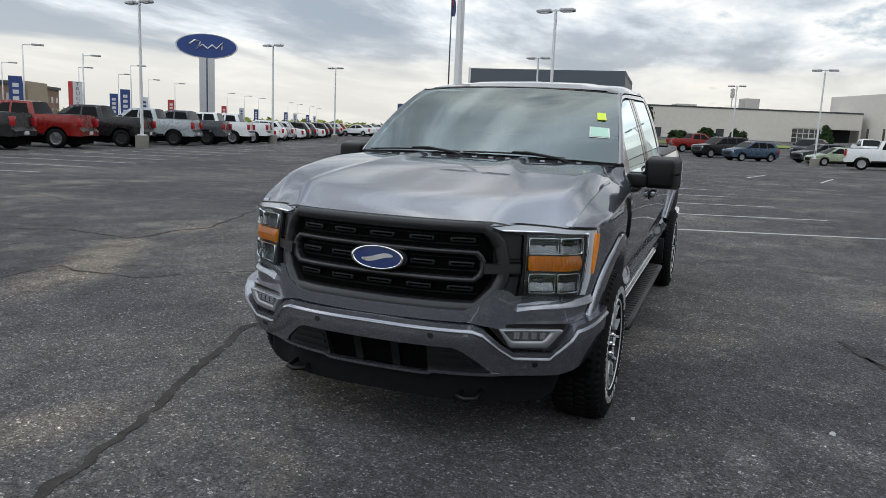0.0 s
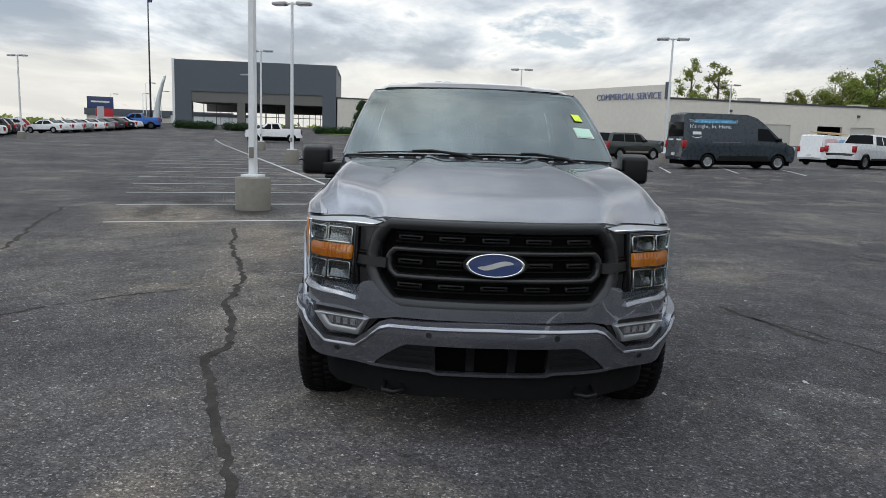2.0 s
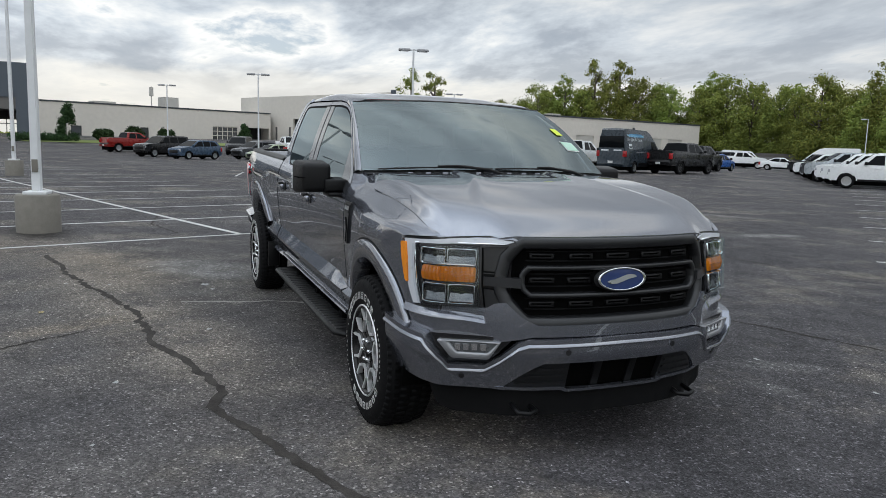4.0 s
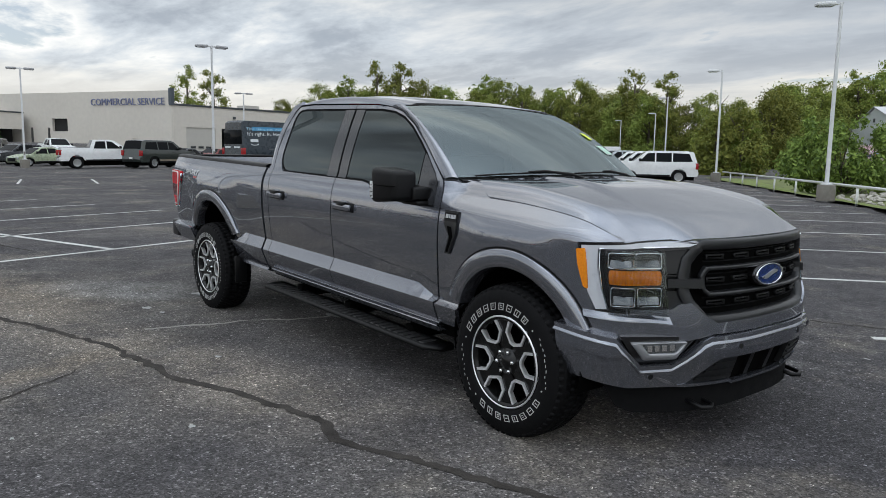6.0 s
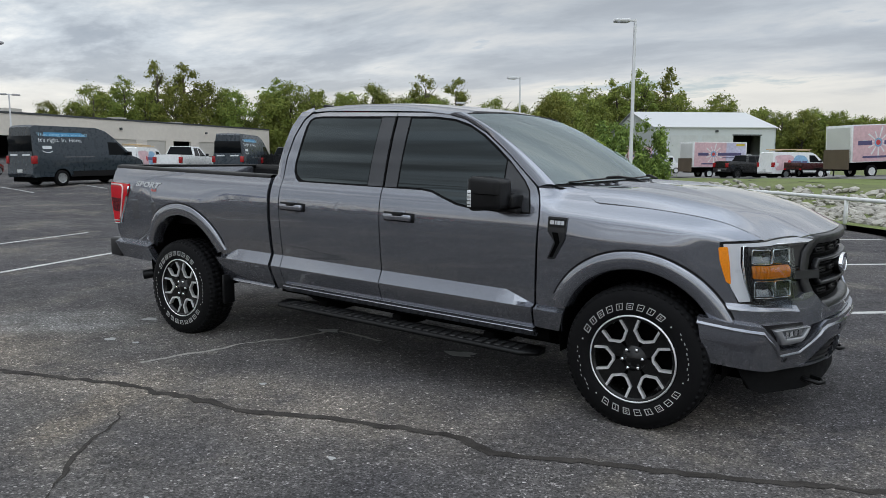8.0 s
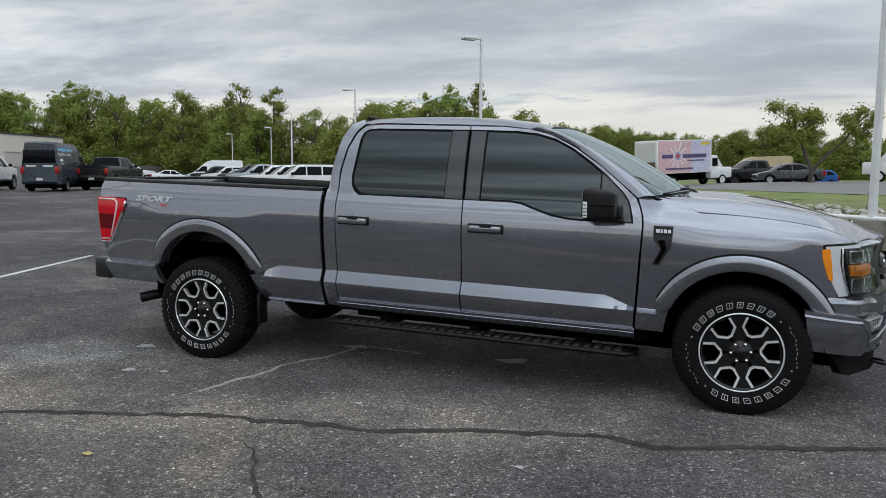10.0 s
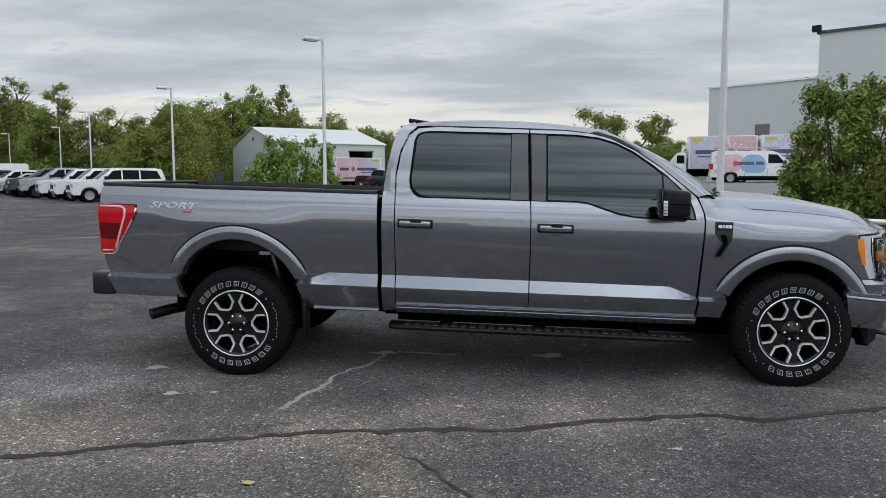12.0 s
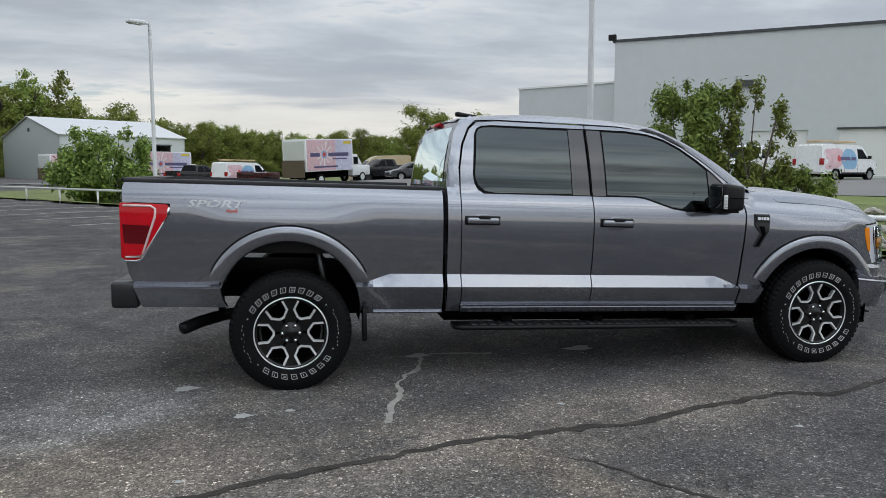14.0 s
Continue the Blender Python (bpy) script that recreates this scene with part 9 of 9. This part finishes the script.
# one banner carries a word that can be read
tb = thing("street_lamp", pose(-53.8, -60.8, 0, 0, 0, 140), "street lamp with a white and red lettered banner", "street lamp", "lamps along the far aisle")
b = bmesh.new()
tube(b, [(0, 0, 0), (0, 0, 7.6)], 0.09, 6)
tube(b, [(0, 0, 7.35), (1.0, 0, 7.45)], 0.05, 6)
part("pole", b, M_POLE, tb)
part("lamp_head", boxed(0.7, 1.7, -0.18, 0.18, 7.36, 7.52, 0.03), M_LAMPHEAD, tb)
bn = part("banner", boxed(-1.00, -0.12, -0.02, 0.02, 1.7, 4.75), M_BANNERS[2], tb)
for s in (1, -1):
    t = text_mesh("T\nR\nU\nC\nK\nS", 0.44, 0.004)
    for v in t.verts:
        v.co = Vector((-0.56 + s * v.co.x * 1.25, -s * (0.024 + v.co.z), 3.3 + v.co.y * 1.08))
    part("banner_lettering", t, mat("banner_ink", (0.06, 0.06, 0.08), 0.7), bn, "dark banner lettering")
part("banner_edge", boxed(-1.42, -1.00, -0.02, 0.02, 1.7, 4.75), M_BANNERS[1], tb, "red banner edge")

bs = thing("far_pole_sign", pose(-140, -63.5, 0, 0, 0, -65), "blue sign board on a grey post far off", "sign")
part("post", boxed(-0.6, 0.6, -0.3, 0.3, 0, 4.8), M_SILVER, bs)
part("board", boxed(-2.3, 2.3, -0.3, 0.3, 4.4, 6.6), M_BLUE, bs)
part("pale_bar", boxed(-1.6, 1.6, -0.34, 0.34, 5.5, 5.8), M_WHITE, bs)
rs = thing("far_square_sign", pose(-152, -68, 0, 0, 0, -65), "white panel with a red square sign", "sign")
part("panel", boxed(-1.6, 1.6, -0.4, 0.4, 0, 5.0), M_WHITE, rs)
part("red_square", boxed(-1.6, 1.6, -0.45, 0.45, 3.0, 5.2), mat("sign_red", (0.5, 0.02, 0.03), 0.5), rs)
fb = thing("far_dealership", pose(-165, -62, 0, 0, 0, 20), "low grey building across the road", "building")
part("wall", boxed(-3, 3, -14, 16, 0, 4.2), M_GARAGE, fb)
part("roof_band", boxed(-3.3, 3.3, -14.4, 16.4, 3.4, 4.8), M_SLATE, fb)
fb = thing("far_store", pose(-150, -45, 0, 0, 0, 15), "low white building across the road", "building")
part("wall", boxed(-3, 3, -8, 8, 0, 4.0), M_PANELWHITE, fb)
part("roof_band", boxed(-3.1, 3.1, -8.2, 8.2, 3.6, 4.2), M_ROOFTRIM, fb)


def hotel(x, y, turn, w, h, label):
    H = thing("apartment_building", pose(x, y, 0, 0, 0, turn), label, "building", "far buildings")
    part("wall", boxed(-w / 2, w / 2, -8, 8, 0, h), mat("brown_brick", (0.25, 0.17, 0.12), 0.9, spread=0.2, scale=0.4), H)
    part("roof", boxed(-w / 2 - 0.5, w / 2 + 0.5, -8.5, 8.5, h, h + 0.8), M_ROOFTRIM, H)
    b = boxed(-w * 0.18, w * 0.18, -9.2, 9.2, 0, h + 1.4)
    part("centre_bay", b, mat("tan_stucco", (0.36, 0.29, 0.21), 0.9, spread=0.1), H)
    n = int(w / 4)
    for k in range(n):
        for f in range(int(h / 3.4)):
            xx = -w / 2 + 2 + 4 * k
            if abs(xx) < w * 0.2:
                continue
            for s in (-1, 1):
                part("window", boxed(xx - 0.8, xx + 0.8, s * 8.03 - 0.05, s * 8.03 + 0.05, 1.2 + 3.4 * f, 2.9 + 3.4 * f), M_SHOPGLASS, H)
    return H


hotel(-95, -175, 25, 52, 7.6, "far brown brick hotel")
hotel(-40, -185, 10, 60, 7.6, "far brown brick hotel")
hotel(-150, -195, 30, 40, 8.6, "far tan and brown hotel")

# ---------------------------------------------------------------- trees and shrubs
def leaf_mat(name, c, spread=0.45):
    m = bpy.data.materials.new(name)
    m.use_nodes = True
    n, l = m.node_tree.nodes, m.node_tree.links
    b = n["Principled BSDF"]
    b.inputs["Roughness"].default_value = 0.6
    b.inputs["Specular IOR Level"].default_value = 0.12
    g = n.new("ShaderNodeNewGeometry")
    oi = n.new("ShaderNodeObjectInfo")
    r1 = n.new("ShaderNodeValToRGB")
    e = r1.color_ramp.elements
    e[0].position, e[0].color = 0.0, (c[0] * (1 - spread), c[1] * (1 - spread), c[2] * (1 - spread), 1)
    e[1].position, e[1].color = 1.0, (c[0] * (1 + spread) * 1.15, c[1] * (1 + spread), c[2] * (1 + spread * 0.6), 1)
    l.new(g.outputs["Random Per Island"], r1.inputs[0])
    hs = n.new("ShaderNodeHueSaturation")
    mr = n.new("ShaderNodeMapRange")
    mr.inputs["To Min"].default_value, mr.inputs["To Max"].default_value = 0.72, 1.2
    l.new(oi.outputs["Random"], mr.inputs["Value"])
    l.new(mr.outputs[0], hs.inputs["Value"])
    hue = n.new("ShaderNodeMapRange")
    hue.inputs["To Min"].default_value, hue.inputs["To Max"].default_value = 0.50, 0.54
    l.new(oi.outputs["Random"], hue.inputs["Value"])
    l.new(hue.outputs[0], hs.inputs["Hue"])
    l.new(r1.outputs[0], hs.inputs["Color"])
    l.new(hs.outputs[0], b.inputs["Base Color"])
    tr = n.new("ShaderNodeBsdfTranslucent")
    l.new(hs.outputs[0], tr.inputs[0])
    mx = n.new("ShaderNodeMixShader")
    mx.inputs[0].default_value = 0.25
    l.new(b.outputs[0], mx.inputs[1])
    l.new(tr.outputs[0], mx.inputs[2])
    l.new(mx.outputs[0], n["Material Output"].inputs[0])
    return m


M_LEAF = leaf_mat("tree_leaves", (0.212, 0.246, 0.060), 0.32)
M_LEAF2 = leaf_mat("shrub_leaves", (0.175, 0.222, 0.060), 0.5)
M_LEAFDARK = leaf_mat("conifer_leaves", (0.035, 0.065, 0.026))
M_BARK = mat("bark", (0.085, 0.07, 0.055), 0.95, spread=0.3, scale=5, bump=0.6, bump_scale=20)


def leaves_mesh(rnd, lobes, count, size, droop=0.25, long=1.9):
    """Many small folded leaves filling the lobes (centre, radii), denser to their outside."""
    V, F = [], []
    tot = sum(l[1][0] * l[1][1] * l[1][2] for l in lobes)
    for c, rad in lobes:
        for _ in range(int(count * rad[0] * rad[1] * rad[2] / tot)):
            d = Vector((rnd.gauss(0, 1), rnd.gauss(0, 1), rnd.gauss(0, 1))).normalized()
            f = abs(rnd.gauss(0.72, 0.34))
            p = Vector((c[0] + d.x * rad[0] * f, c[1] + d.y * rad[1] * f, c[2] + d.z * rad[2] * f))
            n = (d + Vector((rnd.uniform(-1, 1), rnd.uniform(-1, 1), rnd.uniform(-0.3, 1.5))) * 0.62).normalized()
            a = n.cross(Vector((rnd.uniform(-1, 1), rnd.uniform(-1, 1), rnd.uniform(-1, 1)))).normalized()
            a = (a + Vector((0, 0, -droop))).normalized()
            b = n.cross(a).normalized()
            s = size * rnd.uniform(0.6, 1.35)
            i = len(V)
            V += [p - a * s * long / 2, p + b * s / 2 + n * s * 0.12, p + a * s * long / 2, p - b * s / 2 + n * s * 0.12]
            F += [(i, i + 1, i + 2), (i, i + 2, i + 3)]
    me = bpy.data.meshes.new("crown")
    me.from_pydata(V, [], F)
    return me


def trunk_mesh(rnd, h, r, limbs, spread, lean=0.0):
    b = bmesh.new()
    tube(b, [(0, 0, -0.3), (0.05 * r, 0, h * 0.25), (lean * h * 0.4, 0.1, h * 0.6), (lean * h, 0, h)], r, 8, r_end=r * 0.35)
    for k in range(limbs):
        a, z = rnd.uniform(0, 6.28), h * rnd.uniform(0.3, 0.9)
        ln = spread * rnd.uniform(0.6, 1.0)
        p0 = Vector((lean * z, 0, z))
        d = Vector((math.cos(a), math.sin(a), rnd.uniform(0.5, 1.2))).normalized()
        tube(b, [p0, p0 + d * ln * 0.5, p0 + d * ln + Vector((0, 0, ln * 0.15))], r * 0.38, 6, r_end=r * 0.08)
    me = bpy.data.meshes.new("trunk")
    for f in b.faces:
        f.smooth = True
    b.to_mesh(me)
    b.free()
    return me


def tree_kind(seed, h, width, count, size, low=0.12, tall=False):
    rnd = random.Random(seed)
    lobes = []
    n = 60 if not tall else 26
    for k in range(n):
        t = (k + rnd.random()) / n
        z = h * (low + (0.93 - low) * t)
        prof = (math.sin(math.pi * (0.30 + 0.64 * t)) ** 0.8 if not tall else 0.35 + 0.6 * math.sin(math.pi * t)) * rnd.uniform(0.75, 1.12)
        a = rnd.uniform(0, 6.28)
        off = width * 0.5 * prof * math.sqrt(rnd.uniform(0.15, 1.0)) * 0.86
        r = width * rnd.uniform(0.10, 0.19) * (1.15 - 0.45 * t)
        lobes.append(((off * math.cos(a), off * math.sin(a), z), (r, r, r * rnd.uniform(0.6, 0.95))))
    cm = leaves_mesh(rnd, lobes, count, size)
    cm.materials.append(M_LEAF)
    tm = trunk_mesh(rnd, h * 0.8, h * 0.018 + 0.06, 9, width * 0.45)
    tm.materials.append(M_BARK)
    return cm, tm


TREES = [tree_kind(s, 11.0, 8.5, 15000, 0.165, low=0.02) for s in (1, 2, 3, 4, 5)] + [tree_kind(s, 15.5, 7.0, 3400, 0.21, low=0.30, tall=True) for s in (7, 8)] + [tree_kind(s, 11.0, 8.5, 4200, 0.30, low=0.02) for s in (11, 12)]


def tree(kind, x, y, sc, turn, label="broad green deciduous tree in full leaf", group="trees round the lot"):
    T = thing("tree", Matrix.LocRotScale((x, y, ground_z(x, y) - 0.1), Euler((0, 0, radians(turn))), (sc, sc, sc)), label, "tree", group)
    cm, tm = TREES[kind]
    for nm, me in (("crown", cm), ("trunk", tm)):
        o = new(nm, me)
        o.parent = T
    return T


rnd = random.Random(21)
# the wood's edge: x, y and the height of the trees there
EDGE = [(-146, 68, 10.8), (-141, 76, 13.6), (-136, 83, 15.6), (-128, 96, 16.2), (-116, 109, 16.4), (-107, 114, 15.4), (-96, 114, 16.2), (-84, 109, 14.2), (-77, 106, 14.8), (-67, 104, 13.2), (-60, 109, 12.2),
        (-59, 117, 14.0), (-74, 160, 19.0), (-73, 178, 21.8), (-64, 190, 23.6), (-54, 194, 20.4), (-43, 195, 19.0), (-32, 195, 15.2), (-14, 196, 12.8), (0, 197, 13.2), (47, 204, 13.2)]
count_ = 0
for (ax, ay, ah), (bx, by, bh) in zip(EDGE, EDGE[1:]):
    n = max(2, int(math.hypot(bx - ax, by - ay) / 4.1))
    for k in range(n):
        t = k / n
        x, y, h = ax + (bx - ax) * t, ay + (by - ay) * t, ah + (bh - ah) * t
        count_ += 1
        full = 1.0 if count_ % 4 == 0 else rnd.uniform(0.76, 0.95)
        tree(rnd.randrange(5), x + rnd.uniform(-1.5, 1.5), y + rnd.uniform(-1.5, 1.5), h / 11.0 * full, rnd.uniform(0, 360))
        if k % 2:
            tree(7 + rnd.randrange(2), x * 1.05 + rnd.uniform(-2, 2), y * 1.05 + rnd.uniform(-2, 2), h / 11.0 * rnd.uniform(0.78, 0.96), rnd.uniform(0, 360))
BELT = [(-60, 16.0), (-36, 15.0), (-25, 15.2), (-18, 13.8), (-8, 12.2), (-2, 13.4), (5, 12.0), (10, 13.8), (19, 12.0), (25, 10.8), (60, 11.0)]
for k in range(56):                                  # a closed belt behind the shed
    x = -56 + 1.9 * k
    h = lerp_table(BELT, x) * (rnd.uniform(0.95, 1.05) if k % 3 == 0 else rnd.uniform(0.70, 0.92))
    tree(7 + k % 2 if k % 3 else rnd.randrange(5), x + rnd.uniform(-1, 1), 198.5 + 3.5 * (k % 2) + rnd.uniform(-1, 1), h / 11.0, rnd.uniform(0, 360))
# taller open trees that stand out of it
for x, y, h, kd in ((-130, 46, 15.2, 5), (-133, 52, 15.5, 6), (-133, 89, 20.5, 5), (-130, 93, 20.8, 6), (-137, 84, 17, 5), (-70, 104, 16.8, 6), (-78, 106, 17.6, 5), (-66, 186, 27, 6), (-62, 193, 27.5, 5), (-70, 179, 24, 6), (-118, 108, 18, 6)):
    tree(kd, x, y, h / 15.5, rnd.uniform(0, 360), "tall open green tree with gaps in its crown")
# low scrub between the vehicles and the wood
for k in range(40):
    x, y = rail_pt(54 + k * 1.1, rnd.uniform(2.5, 5.5) + 0.14 * k)
    tree(7 + rnd.randrange(2), x, y, rnd.uniform(0.30, 0.62), rnd.uniform(0, 360), "low green scrub tree at the wood's edge", "scrub at the wood's edge")
# far woods on the horizon
V, F = [], []
for k in range(9000):
    a = rnd.uniform(0, 2 * math.pi)
    R = rnd.uniform(360, 440)
    s = rnd.uniform(1.2, 2.6)
    top = 3.0 + 2.6 * noise.noise((math.cos(a) * 14, math.sin(a) * 14, 0.0))
    p = Vector((R * math.cos(a), R * math.sin(a), rnd.uniform(0.0, 1.0) ** 0.7 * top))
    d = Vector((rnd.uniform(-1, 1), rnd.uniform(-1, 1), rnd.uniform(-0.4, 0.6))).normalized()
    e = d.cross(Vector((rnd.uniform(-1, 1), rnd.uniform(-1, 1), 1.0))).normalized()
    i = len(V)
    V += [p - d * s, p + e * s * 0.7, p + d * s, p - e * s * 0.7]
    F.append((i, i + 1, i + 2, i + 3))
me = bpy.data.meshes.new("far_woods")
me.from_pydata(V, [], F)
me.materials.append(M_LEAF)
tagged(new("far_woods", me), "low dark green woods along the horizon", "woods", kind="stuff")


def shrub(x, y, z, lobes, count, size, label, stems, seed, material=None, name="shrub"):
    rr = random.Random(seed)
    S = thing(name, pose(x, y, z), label, "shrub")
    cm = leaves_mesh(rr, lobes, count, size, 0.5, 2.4)
    cm.materials.append(material or M_LEAF2)
    new("crown", cm).parent = S
    for c, rad in lobes[:stems]:
        b = bmesh.new()
        p = Vector((rr.uniform(-0.25, 0.25), rr.uniform(-0.25, 0.25), -0.2))
        q = Vector(c) + Vector((0, 0, rad[2] * 0.6))
        tube(b, [p, p.lerp(q, 0.5) + Vector((rr.uniform(-0.2, 0.2), rr.uniform(-0.2, 0.2), 0.1)), q], 0.035, 6, r_end=0.008)
        part("stem", b, M_BARK, S)
    return S


def lobes_for(seed, w, h, n, r0, r1, base=0.3):
    rr = random.Random(seed)
    out = []
    for k in range(n):
        t = rr.random()
        z = base + (h - base) * t
        reach = w / 2 * (0.35 + 0.65 * math.sin(math.pi * (0.25 + 0.65 * t))) * math.sqrt(rr.random())
        a = rr.uniform(0, 6.28)
        r = rr.uniform(r0, r1) * (1.2 - 0.5 * t)
        out.append(((reach * math.cos(a), reach * math.sin(a), z), (r * 0.8, r * 0.8, r * 1.15)))
    return out


# the two shrubs by the rail, the lone tree on the lawn
shrub(5.9, 11.5, -0.3, lobes_for(3, 2.6, 4.0, 105, 0.18, 0.36, 0.3), 36000, 0.050, "tall leafy green shrub in the ditch by the rail", 30, 2)
shrub(6.9, 10.6, -0.3, lobes_for(13, 2.3, 3.9, 54, 0.17, 0.32, 0.4), 17000, 0.050, "slim leafy green shrub in the ditch by the rail", 16, 12)
shrub(7.9, 9.9, -0.3, lobes_for(15, 1.8, 1.7, 36, 0.20, 0.34, 0.2), 12000, 0.050, "low leafy shrub by the rail", 12, 14)
shrub(-14.3, 37.0, ground_z(-14.3, 37.0), lobes_for(5, 5.2, 3.8, 64, 0.35, 0.62, 0.5), 15000, 0.11, "broad green shrub behind the white rail", 30, 4)
lt = thing("tree", pose(5.6, 44.0, ground_z(5.6, 44.0)), "small forked lawn tree with an airy crown", "tree")
rr = random.Random(8)
b = bmesh.new()
tube(b, [(0, 0, -0.2), (0.05, 0, 0.8), (-0.4, 0, 1.9), (-0.9, 0, 3.2), (-1.2, 0, 4.3)], 0.16, 8, r_end=0.04)
tube(b, [(0.05, 0, 0.7), (0.9, 0.2, 1.7), (1.8, 0.2, 2.6), (2.4, 0.2, 3.6)], 0.11, 8, r_end=0.03)
part("trunk", b, M_BARK, lt)
lob = [((-1.2 + rr.uniform(-1.3, 1.3), rr.uniform(-1, 1), 2.4 + rr.uniform(0, 2.2)), (0.6, 0.6, 0.45)) for _ in range(16)] + [((2.4 + rr.uniform(-0.8, 0.8), rr.uniform(-0.8, 0.8), 2.6 + rr.uniform(0, 1.8)), (0.5, 0.5, 0.4)) for _ in range(10)]
cm = leaves_mesh(rr, lob, 9000, 0.095)
cm.materials.append(M_LEAF)
new("crown", cm).parent = lt
# clipped shrubs and hedges before the showroom
for x, y, w, h, cone in ((-97.5, -9.8, 3.0, 4.6, True), (-98.5, -2.4, 2.2, 2.0, False), (-100.5, 1.5, 2.2, 1.8, False), (-99.5, -6.0, 2.2, 1.5, False), (-106, 12.2, 2.0, 2.6, True)):
    lob = []
    rr = random.Random(int(x * 10))
    for k in range(24):
        t = rr.random()
        reach = w / 2 * ((1 - t) if cone else math.sin(math.pi * (0.15 + 0.7 * t))) * 0.8
        a = rr.uniform(0, 6.28)
        lob.append(((reach * math.cos(a), reach * math.sin(a), 0.3 + (h - 0.6) * t), (w * 0.16,) * 3))
    shrub(x, y, ground_z(x, y), lob, 3000, 0.16, "clipped dark evergreen cone" if cone else "clipped dark round shrub", 4, 5, M_LEAFDARK)
for x0, y0, x1, y1 in ((-98.5, -35.0, -97.5, -30.0), (-97.3, -28.0, -96.4, -24.0), (-95.8, -15.5, -96.8, -10.0)):
    lob = [((x1 - x0) * t, (y1 - y0) * t, 0.5) for t in np.linspace(0, 1, 12)]
    shrub(x0, y0, ground_z(x0, y0), [(c, (0.6, 0.6, 0.5)) for c in lob], 2600, 0.14, "clipped low hedge before the showroom", 3, 6, M_LEAFDARK, "hedge")
b = boxed(-99.5, -94.5, -14.5, 10.0, 0, 0.01)
for v in b.verts:
    v.co.z = ground_z(v.co.x, v.co.y) + 0.06 + (0.02 if v.co.z > 0.005 else 0)
tagged(part("grass_island", b, M_GRASS), "green lawn before the service wing", "grass", kind="stuff")
# dark board fence at the wood's foot
bf = thing("board_fence", pose(-118, 96, 0, 0, 0, 38), "long grey board fence at the wood's foot", "fence")
part("board_panel", boxed(0, 75, -0.1, 0.1, 0, 2.4), mat("grey_boards", (0.10, 0.09, 0.085), 0.9, spread=0.3, scale=1), bf)
